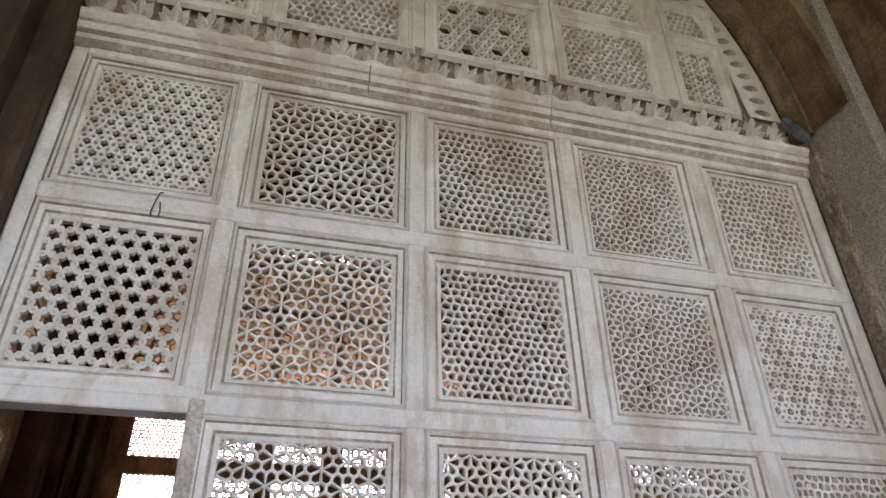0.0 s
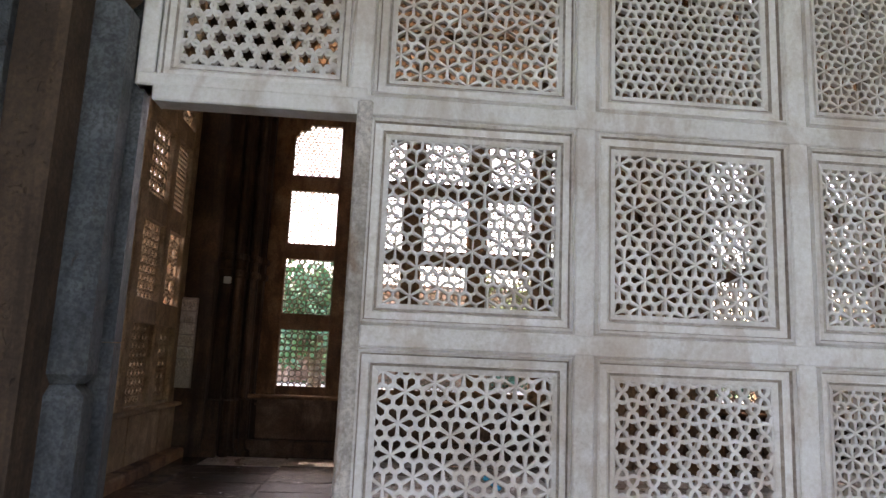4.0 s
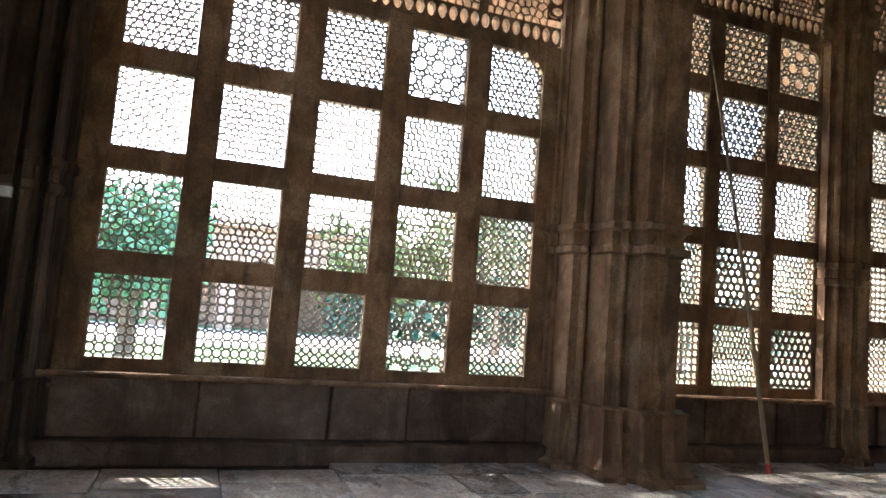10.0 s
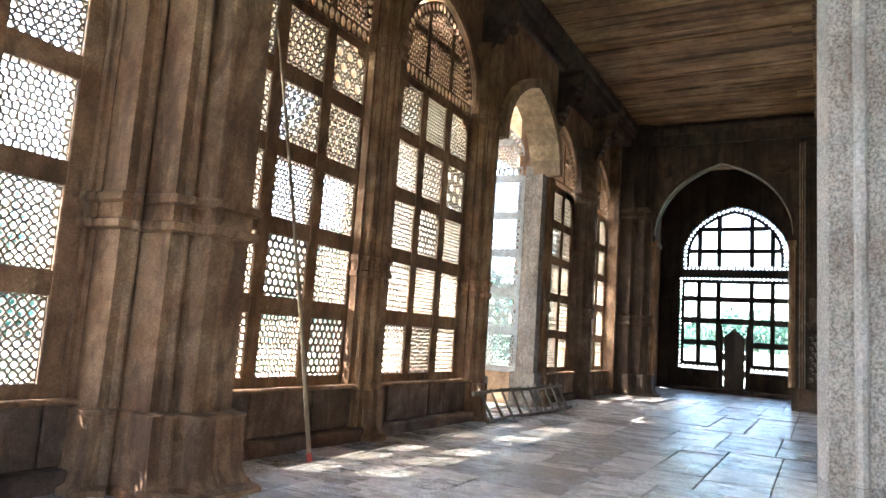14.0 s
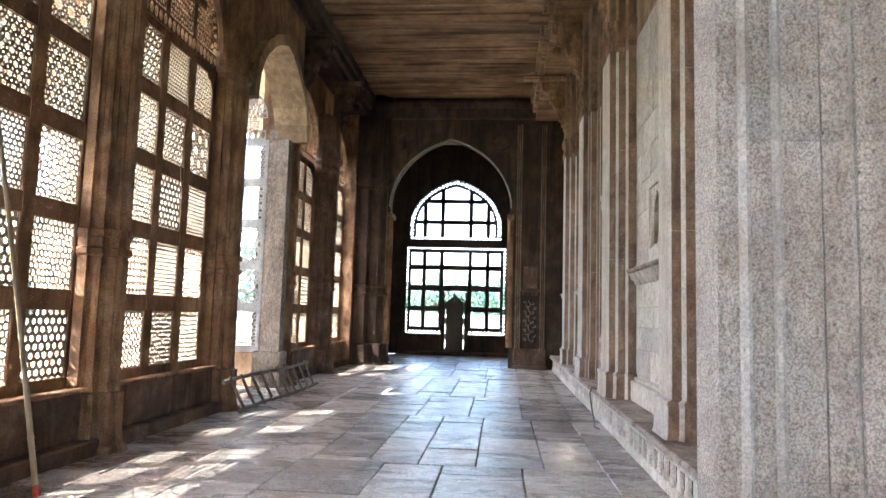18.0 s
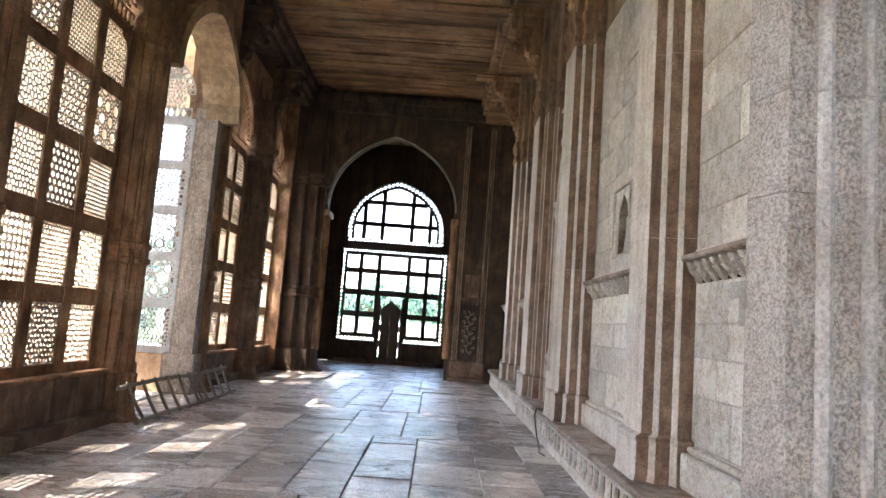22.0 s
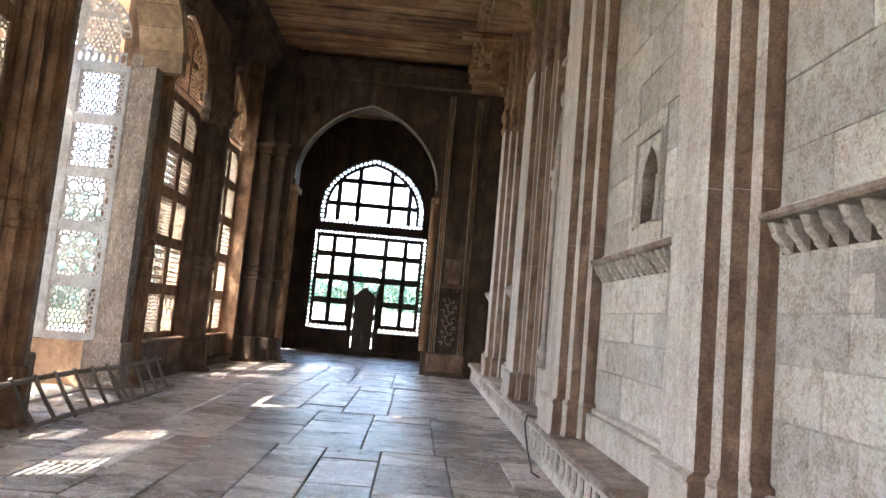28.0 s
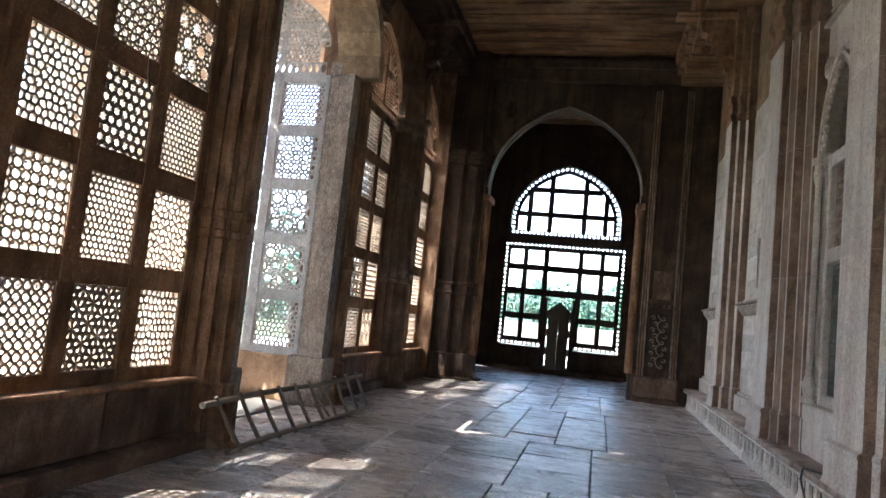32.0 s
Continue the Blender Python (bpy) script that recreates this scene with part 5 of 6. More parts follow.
def niche_wall(a0, a1, seed, nx, nz0, nz1, nw, y0=0.0):
    """Coursed stone wall with one arched niche in a moulded frame over a corbelled shelf."""
    rg = random.Random(seed)
    top = empty("wall_bay", "coursed buff stone wall bay with an arched niche and a corbelled shelf", "wall", "structure", Matrix.Translation((0, y0, 0)))
    for z0, z1 in zip(COURSES, COURSES[1:]):
        x = a0
        while x < a1 - 0.02:
            w = min(rg.uniform(0.34, 0.8), a1 - x)
            if a1 - x - w < 0.2:
                w = a1 - x
            clear = x + w > nx - nw * 0.9 and x < nx + nw * 0.9 and z1 > nz0 - 0.06 and z0 < nz1 + 0.12
            if not clear:
                y = rg.uniform(-0.005, 0.005)
                part("block", boxes((x + 0.003, x + w - 0.003, -0.142, y, z0 + 0.003, z1 - 0.003), soft=0.006), M_BLOCK, top)
            else:
                for l, r in ((x, min(x + w, nx - nw * 0.9)), (max(x, nx + nw * 0.9), x + w)):
                    if r - l > 0.06:
                        part("block", boxes((l + 0.003, r - 0.003, -0.142, 0.0, z0 + 0.003, z1 - 0.003), soft=0.006), M_BLOCK, top)
            x += w
    part("mortar_bed", boxes((a0, a1, -0.139, -0.007, 0.445, 1.99)), M_FILLET, top)
    part("upper_wall", boxes((a0, a1, -0.142, 0.002, 5.503, 7.4), soft=0.01), M_GOLD, top)
    # niche surround
    lo, hi = nx - nw / 2, nx + nw / 2
    zs = nz1 - nw * 0.75
    cur = arch_curve(lo, hi, zs, nz1, 10, 0.78)
    z_lo = max(c for c in COURSES if c <= nz0 - 0.06)
    z_hi = min(c for c in COURSES if c >= nz1 + 0.12)
    e0, e1 = nx - nw * 0.9 + 0.003, nx + nw * 0.9 - 0.003
    bm = bmesh.new()
    over_arch(bm, cur, z_hi - 0.003, -0.42, 0.006, ALONG_X)
    box(bm, e0, lo, -0.42, 0.006, z_lo + 0.003, z_hi - 0.003)
    box(bm, hi, e1, -0.42, 0.006, z_lo + 0.003, z_hi - 0.003)
    box(bm, lo, hi, -0.42, 0.006, z_lo + 0.003, nz0)
    part("niche_surround", bm, M_BLOCK, top)
    # Added brown lining and darker back paint the depth shade of the niche.
    bm = boxes((lo, lo + 0.014, -0.42, -0.004, nz0, zs), (hi - 0.014, hi, -0.42, -0.004, nz0, zs), (lo, hi, -0.42, -0.004, nz0, nz0 + 0.012))
    arch_band(bm, [(x, z - 0.001) for x, z in cur], arch_curve(lo + 0.014, hi - 0.014, zs, nz1 - 0.016, 10, 0.78), -0.42, -0.004, ALONG_X)
    part("niche_lining", bm, M_PLINTH, top)
    part("niche_back", boxes((e0, e1, -0.46, -0.425, z_lo, z_hi)), M_UNDER, top)
    for i, (g, y) in enumerate(((0.10, 0.035), (0.145, 0.02))):
        if hi + g + 0.03 > e1 + 0.05:
            g = e1 - hi - 0.02
        bm = boxes((lo - g - 0.022, lo - g, 0.006, y, nz0 - 0.03, nz1 + 0.06), (hi + g, hi + g + 0.022, 0.006, y, nz0 - 0.03, nz1 + 0.06), (lo - g - 0.022, hi + g + 0.022, 0.007, y + 0.002, nz1 + 0.06, nz1 + 0.085))
        part("niche_frame", bm, M_GREY, top)
    for x in (lo - 0.035, hi + 0.035):
        bm = bmesh.new()
        tube(bm, [(x, 0.02, nz0 - 0.02), (x, 0.02, nz0 + 0.05)], 0.035, 0.022, 10)
        tube(bm, [(x, 0.018, nz0 + 0.04), (x, 0.018, nz0 + 0.14)], 0.03, 0.018, 10)
        tube(bm, [(x, 0.016, nz0 + 0.13), (x, 0.016, zs)], 0.017, 0.016, 10)
        part("colonnette", bm, M_GREY, top)
    # shelf on small corbels
    s0, s1 = a0 + 0.06, a1 - 0.06
    bm = bmesh.new()
    pr = [(0, 2.14), (0.05, 2.14), (0.09, 2.15), (0.135, 2.155), (0.15, 2.17), (0.15, 2.195), (0.0, 2.235)]
    shell(bm, [[(x, y, z) for y, z in pr] for x in (s0, s1)])
    part("shelf", bm, M_PLINTH, top)
    # Dark strip under the shelf, put in for the shade between the corbels.
    part("shelf_shadow_cove", boxes((s0, s1, 0.001, 0.012, 1.99, 2.138)), M_SHADE, top)
    cn = max(3, int((s1 - s0) / 0.145))
    for i in range(cn):
        xx = s0 + (i + 0.5) * (s1 - s0) / cn
        bm = bmesh.new()
        pr2 = [(0.0, 1.985), (0.03, 1.985), (0.055, 2.01), (0.045, 2.04), (0.08, 2.05), (0.105, 2.075), (0.09, 2.095), (0.115, 2.11), (0.13, 2.14), (0, 2.14)]
        shell(bm, [[(x, y, z) for y, z in pr2] for x in (xx - 0.030, xx + 0.030)])
        bmesh.ops.bevel(bm, geom=[e for e in bm.edges if abs(e.verts[0].co.x - e.verts[1].co.x) < 1e-5], offset=0.010, segments=1, affect='EDGES')
        part("corbel", bm, M_GREY, top)
    part("shelf_fillet", boxes((s0, s1, 0.002, 0.035, 2.215, 2.25)), M_GREY, top)
    part("foot_mould", boxes((a0, a1, 0.0, 0.095, 0.436, 0.70), soft=0.012), M_BLOCK, top)
    part("foot_fillet", boxes((a0, a1, 0.0, 0.05, 0.702, 0.75), soft=0.015), M_GREY, top)
    return top


def stepped(xn, xf, f, spread=1.0):
    """Outline of a wall pilaster: a broad front and sides cut back in three steps with thin fillets."""
    side = [(-0.135, 0.0), (-0.13, 0.30 * f), (-0.125, 0.325 * f), (-0.075, 0.375 * f), (-0.065, 0.38 * f), (-0.06, 0.65 * f), (-0.055, 0.675 * f), (-0.01, 0.73 * f), (0.0, 0.735 * f),
            (0.002, 0.975 * f), (0.012, f), (0.05, f + 0.004)]
    return [(xn + (a * spread if a < 0 else a), b) for a, b in side] + [(xf - a, b) for a, b in side[::-1]]


# Side strips that go brown: stone colour with recess shade painted in.
BROWN = {0, 4, 8, 14, 18, 22}


def wall_pilaster(xn, xf, f=0.36, y0=0.0, spread=1.0):
    top = empty("pilaster", "grey-buff stone wall pilaster with a broad pale front and stepped brown sides, on the low plinth", "pilaster", "structure", Matrix.Translation((0, y0, 0)))
    out, cx = stepped(xn, xf, f, spread), (xn + xf) / 2
    zs = [(PZ, 0.80), (0.80, 2.35), (2.353, 3.9), (3.903, 5.35)]
    for k, (z0, z1) in enumerate(zs):
        bm = bmesh.new()
        if k == 0:
            lv = [(z0, 1.17), (z0 + 0.05, 1.13), (z1 - 0.06, 1.12), (z1 - 0.045, 1.15), (z1 - 0.02, 1.14), (z1, 1.0)]
        else:
            lv = [(z0, 1.0), (z1, 1.0)]
        column(bm, out, lv, cx, 0.0)
        strip_faces(part("base" if k == 0 else "shaft", bm, M_GREY, top), M_STRIP, out, BROWN if spread == 1.0 else BROWN | {2, 6})
    bm = bmesh.new()
    column(bm, out, [(5.353, 1.0), (5.40, 1.08), (5.48, 1.09), (5.50, 1.02), (5.62, 1.02), (5.70, 1.12), (5.80, 1.14), (5.82, 1.02), (7.42, 1.02)], cx, 0.0)
    strip_faces(part("capital", bm, M_SAND, top), M_STRIP, out, BROWN if spread == 1.0 else BROWN | {2, 6})


PZ = 0.44
niche_wall(4.45, 7.57, 1, 6.18, 2.42, 3.15, 0.44, 0.03)
niche_wall(8.24, 10.84, 2, 9.56, 2.44, 3.10, 0.40, 0.09)
MR = lambda x: 25.66 - x
niche_wall(MR(10.84), MR(8.24), 3, MR(9.56), 2.44, 3.10, 0.40, 0.11)
niche_wall(MR(7.57), MR(4.46), 4, MR(6.18), 2.42, 3.15, 0.44, 0.12)
patch = empty("mortar_patch", "pale mortar patch in a cross shape on the coursed wall under the shelf", "patch", "structure")
part("patch", boxes((6.50, 6.93, 0.031, 0.041, 1.85, 1.96), (6.60, 6.78, 0.031, 0.0405, 1.66, 1.849), soft=0.004), M_FILLET, patch)
for xn, xf, y0, spread in ((7.70, 8.20, 0.03, 1.0), (10.94, 11.62, 0.10, 1.0), (MR(11.62), MR(10.94), 0.11, 4.4), (MR(8.20), MR(7.70), 0.12, 1.0)):
    wall_pilaster(xn, xf, 0.355, y0, spread)
for x in (7.92, 11.3, MR(11.3), MR(7.92)):
    bracket("bracket", x, 0.40, 0, 6.05, M_SAND, 1.0)
# arched lattice door in the middle of the inner wall
dm = empty("window_9", "dark arched lattice door in a carved frame in the inner wall", "lattice window", "structure", Matrix.Translation((0, 0.10, 0)))
d0, d1 = 12.26, 13.40
bm = bmesh.new()
over_arch(bm, arch_curve(d0, d1, 3.7, 4.7, 14), 7.4, -0.12, 0.02, ALONG_X)
part("spandrel", bm, M_GREY, dm)
for a, b in ((11.55, d0), (d1, 14.1)):
    part("side_wall", boxes((a, b, -0.5, 0.0, 0.36, 7.4), soft=0.006), M_BLOCK, dm)
for g, y in ((0.0, 0.08), (0.08, 0.05)):
    bm = bmesh.new()
    arch_band(bm, arch_curve(d0 - g - 0.05, d1 + g + 0.05, 3.7, 4.75 + g, 14), arch_curve(d0 - g, d1 + g, 3.7, 4.70 + g, 14), 0.0, y, ALONG_X)
    part("arch_moulding", bm, M_GREY, dm)
for x, z in resample(arch_curve(d0 + 0.03, d1 - 0.03, 3.7, 4.66, 14), 22)[1:-1]:
    bm = bmesh.new()
    bmesh.ops.create_uvsphere(bm, u_segments=8, v_segments=6, radius=0.048, matrix=Matrix.Translation((x, 0.035, z)) @ Matrix.Diagonal((1, 0.7, 1, 1)))
    part("cusp", bm, M_GREY, dm)
for x in (d0 + 0.10, d1 - 0.10):
    bm = bmesh.new()
    for r0 in (0.15, 0.105, 0.055):
        bmesh.ops.create_cone(bm, cap_ends=True, segments=20, radius1=r0, radius2=r0 - 0.03, depth=0.05, matrix=Matrix.Translation((x, 0.03 + (0.15 - r0) * 0.3, 4.72)) @ Matrix.Rotation(-math.pi / 2, 4, 'X'))
    part("carved_boss", bm, M_GREY, dm)
for x in (d0 - 0.05, d1 + 0.05):
    bm = bmesh.new()
    for zz0, zz1, ra, rb in ((0.95, 1.02, 0.075, 0.06), (1.02, 1.16, 0.05, 0.07), (1.16, 1.26, 0.07, 0.038), (1.26, 3.40, 0.036, 0.034), (3.40, 3.50, 0.036, 0.06), (3.50, 3.62, 0.06, 0.045), (3.62, 3.70, 0.07, 0.075)):
        tube(bm, [(x, 0.05, zz0), (x, 0.05, zz1)], ra, rb, 10)
    part("colonnette", bm, M_GREY, dm)
for k, (g, y) in enumerate(((0.20, 0.07), (0.27, 0.045), (0.36, 0.03))):
    part("frame_moulding", boxes((d0 - g - 0.035, d0 - g, 0.0, y, 0.44, 5.05 + g), soft=0.006), M_STRIP if k == 1 else M_GREY, dm)
    part("frame_moulding", boxes((d1 + g, d1 + g + 0.035, 0.0, y, 0.44, 5.05 + g), soft=0.006), M_STRIP if k == 1 else M_GREY, dm)
    part("frame_moulding", boxes((d0 - g - 0.034, d1 + g + 0.034, 0.0, y + 0.002, 5.05 + g, 5.085 + g), soft=0.006), M_STRIP if k == 1 else M_GREY, dm)
part("door_sill", boxes((d0, d1, -0.3, 0.12, 0.36, 0.95), soft=0.015), M_GREY, dm)
for z0, z1 in ((1.02, 2.48), (2.66, 3.60)):
    me = lattice_mesh('hex', round(d1 - d0 - 0.16, 2), round(z1 - z0, 2), 0.075, 0.012 if z0 > 2 else 0.018, 0.05, M_PLINTH if z0 > 2 else M_DOORSTONE, 0.0, False)
    again("lattice_panel", me, dm, Matrix.Translation((d0 + 0.08, -0.10, z0)) @ Matrix.Translation((d1 - d0 - 0.16, 0, 0)) @ Matrix.Rotation(math.pi, 4, 'Z'))
for z in (0.985, 2.57, 3.65):
    part("rail", boxes((d0, d1, -0.16, -0.03, z - 0.08, z + 0.08), soft=0.01), M_GREY, dm)
for x in (d0 + 0.04, d1 - 0.04):
    part("stile", boxes((x - 0.04, x + 0.04, -0.16, -0.025, 0.95, 3.75), soft=0.01), M_GREY, dm)
# Dark sheets behind arch and lattice paint the openings as unlit.
part("tympanum_slab", boxes((d0, d1, -0.42, -0.36, 3.6, 4.72)), M_SHADE, dm)
part("door_back", boxes((d0, d1, -0.42, -0.36, 0.9, 3.6)), M_SHADE, dm)

# ---- low plinth with carved baluster front along the inner wall ----
plinth = empty("plinth", "low stone plinth along the inner wall with a carved baluster front", "plinth", "structure")
x = 4.46
rg = random.Random(9)
while x < 21.1:
    w = min(rg.uniform(0.9, 1.6), 21.2 - x)
    part("plinth_slab", boxes((x + 0.003, x + w - 0.003, -0.14, 0.53 + rg.uniform(-.006, .006), 0.375, PZ - 0.002 - rg.uniform(0, .008)), soft=0.012), M_PLINTH, plinth)
    part("plinth_curb", boxes((x + 0.003, x + w - 0.003, -0.14, 0.46, -0.03, 0.11), soft=0.012), M_BLOCK, plinth)
    x += w
# Back is coloured dark to paint the shade between the balusters.
part("plinth_back", boxes((4.46, 21.2, -0.14, 0.135, 0.02, 0.38)), M_SHADE, plinth)
part("plinth_edge", boxes((4.46, 21.2, 0.47, 0.536, 0.355, 0.383), soft=0.008), M_BLOCK, plinth)
bm = bmesh.new()
vase = [(0.100, 0.088), (0.135, 0.074), (0.155, 0.055), (0.20, 0.048), (0.25, 0.054), (0.275, 0.046), (0.30, 0.058), (0.335, 0.086), (0.372, 0.090)]
shell(bm, [[(-r, y, z) for z, r in vase] + [(r, y, z) for z, r in vase[::-1]] for y in (0.424, 0.452)])
bal = part("baluster", bm, M_BLOCK, plinth)
# Added dark sheet over the curb, again shade put into colour.
part("plinth_recess", boxes((4.46, 21.2, 0.136, 0.415, 0.111, 0.118)), M_SHADE, plinth)
x = 4.55
bal.matrix_basis = Matrix.Translation((x, 0, 0))
while x < 21.0:
    x += 0.24
    again("baluster", bal.data, plinth, Matrix.Translation((x, 0, 0)))

# ---- cross arch and far end ----
cross = empty("wall_arch", "dark brown sandstone cross wall with a broad pointed arch", "wall", "structure")
bm = bmesh.new()
curve = arch_curve(1.72, 5.38, 4.75, 6.86, 20)
over_arch(bm, curve[:21], TOPZ, 21.55, 21.95, ALONG_Y)
box(bm, 21.55, 21.95, -0.14, 1.72, 0, TOPZ)
part("masonry", bm, M_UMBER, cross, "shade-browned stone half of the cross arch")
# North half takes the darkest copy; the unlit bay is painted in.
bm = bmesh.new()
over_arch(bm, curve[20:], TOPZ, 21.55, 21.95, ALONG_Y)
box(bm, 21.55, 21.95, 5.38, 6.40, 0, TOPZ)
part("masonry", bm, M_SHADE, cross)
for g0, g1, xf in ((0.0, 0.035, 21.515), (0.09, 0.115, 21.53)):
    bm = bmesh.new()
    arch_band(bm, arch_curve(1.72 - g1, 5.38 + g1, 4.75, 6.83 + g1, 20), arch_curve(1.72 - g0, 5.38 + g0, 4.75, 6.83 + g0, 20), xf, 21.56, ALONG_Y)
    part("arch_moulding", bm, M_JAMB if g0 == 0 else M_UMBER, cross)
for y in (1.61, 5.49):
    for k, (dx, r) in enumerate(((21.56, 0.09), (21.72, 0.07), (21.86, 0.07))):
        bm = bmesh.new()
        s = 1 if y < 3 else -1
        tube(bm, [(dx, y + s * 0.11, 0.60), (dx, y + s * 0.11, 4.45)], r, r, 10)
        part("jamb_shaft", bm, M_SAND, cross)
    part("impost", boxes((21.44, 22.2, min(y, y + 0.2 * (1 if y < 3 else -1)), max(y, y + 0.2 * (1 if y < 3 else -1)), 4.40, 4.56), soft=0.015), M_SAND, cross)
for y0, y1 in ((0.60, 1.62), (5.42, 6.12)):
    part("pier_base", boxes((21.38, 22.2, y0, y1, -0.03, 0.10), soft=0.02), M_UNDER, cross)
    part("pier_base", boxes((21.42, 22.2, y0 + 0.03, y1 - 0.03, 0.10, 0.58), soft=0.03), M_UNDER, cross)
    c = (y0 + y1) / 2
    part("niche_back", boxes((21.50, 21.56, c - 0.18, c + 0.18, 2.35, 2.95)), M_UNDER, cross)
    bm = bmesh.new()
    over_arch(bm, arch_curve(c - 0.12, c + 0.12, 2.72, 2.88, 8, 0.8), 3.0, 21.44, 21.50, ALONG_Y)
    box(bm, 21.44, 21.50, c - 0.2, c - 0.12, 2.35, 3.0)
    box(bm, 21.44, 21.50, c + 0.12, c + 0.2, 2.35, 3.0)
    part("niche_frame", bm, M_UNDER, cross)
    part("niche_shelf", boxes((21.36, 21.50, c - 0.26, c + 0.26, 2.24, 2.35), soft=0.015), M_UNDER, cross)
    for k in range(4):
        part("corbel", boxes((21.40, 21.50, c - 0.22 + k * 0.125, c - 0.15 + k * 0.125, 2.15, 2.24), soft=0.012), M_UNDER, cross)
    part("carved_panel", boxes((21.47, 21.56, c - 0.24, c + 0.24, 0.75, 2.05), soft=0.015), M_UMBER, cross)
    bm = bmesh.new()
    for k in range(9):
        for h in (-1, 1):
            zc, yc = 0.84 + k * 0.135, c + h * 0.11 + 0.03 * (-1) ** k
            tube(bm, [(21.465, yc + 0.055 * math.cos(q) * (1 - q / 9), zc + 0.055 * math.sin(q) * h * (1 - q / 9)) for q in np.linspace(0.3, 5.6, 9)], 0.016, 0.009, 5)
        tube(bm, [(21.467, c - 0.04 * (-1) ** k, 0.80 + k * 0.135), (21.455, c + 0.03, 0.87 + k * 0.135), (21.467, c + 0.04 * (-1) ** k, 0.935 + k * 0.135)], 0.014, 0.012, 5)
    part("floral_relief", bm, M_JAMB, cross, "pale worn floral scroll relief")
    for k, dy in enumerate((0.30, 0.36, 0.42)):
        for h in (-1, 1):
            if abs(c + h * dy - 3.55) < 1.82 or not y0 + 0.02 < c + h * dy < y1 - 0.02:
                continue
            part("pier_fillet", boxes((21.44 + 0.03 * k, 21.56, c + h * dy - 0.018, c + h * dy + 0.018, 0.585, 7.3), soft=0.006), M_SAND if k % 2 else M_JAMB, cross)
for y in (2.0, 5.1):
    bm = bmesh.new()
    for r0 in (0.24, 0.17, 0.10):
        bmesh.ops.create_cone(bm, cap_ends=True, segments=24, radius1=r0, radius2=r0 - 0.035, depth=0.05, matrix=Matrix.Translation((21.53 - (0.24 - r0) * 0.2, y, 6.75)) @ Matrix.Rotation(-math.pi / 2, 4, 'Y'))
    part("carved_rosette", bm, M_UMBER, cross)
# beams across the room in front of and behind the arch
for x0, x1, z0, z1 in ((21.35, 21.56, 7.45, 7.75), (21.28, 21.56, 7.75, 7.95)):
    part("beam", boxes((x0, x1, 0.4, 6.12, z0, z1), soft=0.015), M_SHADE, cross)

# end wall with the great window and the little door
wall_e = empty("wall_east", "dark end wall round the great arched window", "wall", "structure")
GX, GY0, GY1 = 27.22, 1.80, 5.62
GC = (GY0 + GY1) / 2
bm = bmesh.new()
over_arch(bm, [(GY0, 4.12), (2.0, 4.13), (2.02, 4.36)] + arch_curve(2.021, 5.509, 4.9, 6.71, 20) + [(5.51, 4.36), (5.53, 4.13), (GY1, 4.12)], TOPZ, 27.14, 27.24, ALONG_Y)
over_arch(bm, [(GY0 - 0.3, 4.3), (1.7, 4.32), (1.72, 4.5)] + arch_curve(1.73, 5.80, 4.9, 7.05, 20) + [(5.81, 4.5), (5.83, 4.32), (GY1 + 0.3, 4.3)], TOPZ, 27.24, 27.6, ALONG_Y)
box(bm, 27.14, 27.24, -0.14, GY0, 0, TOPZ)
box(bm, 27.14, 27.24, GY1, 6.62, 0, TOPZ)
box(bm, 27.24, 27.6, -0.14, GY0 - 0.3, 0, TOPZ)
box(bm, 27.24, 27.6, GY1 + 0.3, 6.62, 0, TOPZ)
box(bm, 27.05, 27.58, GY0, GC - 0.52, 0, 0.78)
box(bm, 27.05, 27.58, GC + 0.52, GY1, 0, 0.78)
# End wall in the shade-browned copy as well.
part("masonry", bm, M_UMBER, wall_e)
part("step", boxes((26.85, 27.05, GY0 - 0.2, GY1 + 0.2, -0.03, 0.14), soft=0.02), M_UNDER, wall_e)
gate = empty("window_10", "great arched window with a dark grid, pierced borders and lattice lower panels", "lattice window", "structure")
GCOL = [(2.01, 2.42), (2.57, 3.09), (3.24, 4.18), (4.34, 4.85), (5.00, 5.43)]
GROW = [(1.05, 1.64), (1.83, 2.42), (2.63, 3.22), (3.41, 3.88)]
for c0, c1 in zip([(0, GY0 + 0.115)] + GCOL, GCOL + [(GY1 - 0.115, 0)]):
    part("mullion", boxes((GX - 0.07, GX + 0.07, c0[1], c1[0], 0.93, 4.0), soft=0.008), M_WOOD, gate)
zprev = 0.93
for z0, z1 in GROW + [(4.0, 4.0)]:
    for i, c in enumerate(GCOL):
        if i == 2 and zprev < 2.3:
            continue
        part("rail", boxes((GX - 0.062, GX + 0.062, c[0] - 0.004, c[1] + 0.004, zprev, z0)), M_WOOD, gate)
    zprev = z1
for i, c in enumerate(GCOL):
    for r, (z0, z1) in enumerate(GROW):
        if r == 3 or (i == 2 and r < 2):
            continue
        me = lattice_mesh('diamond' if (i + r) % 2 else 'octagon', round(c[1] - c[0], 2), round(z1 - z0, 2), 0.085, 0.006, 0.03, M_LATTICE, 0.0, False)
        again("lattice_panel", me, gate, Matrix.Translation((GX - 0.01, c[1], z0)) @ Matrix.Rotation(radians(-90), 4, 'Z'))
n = 24
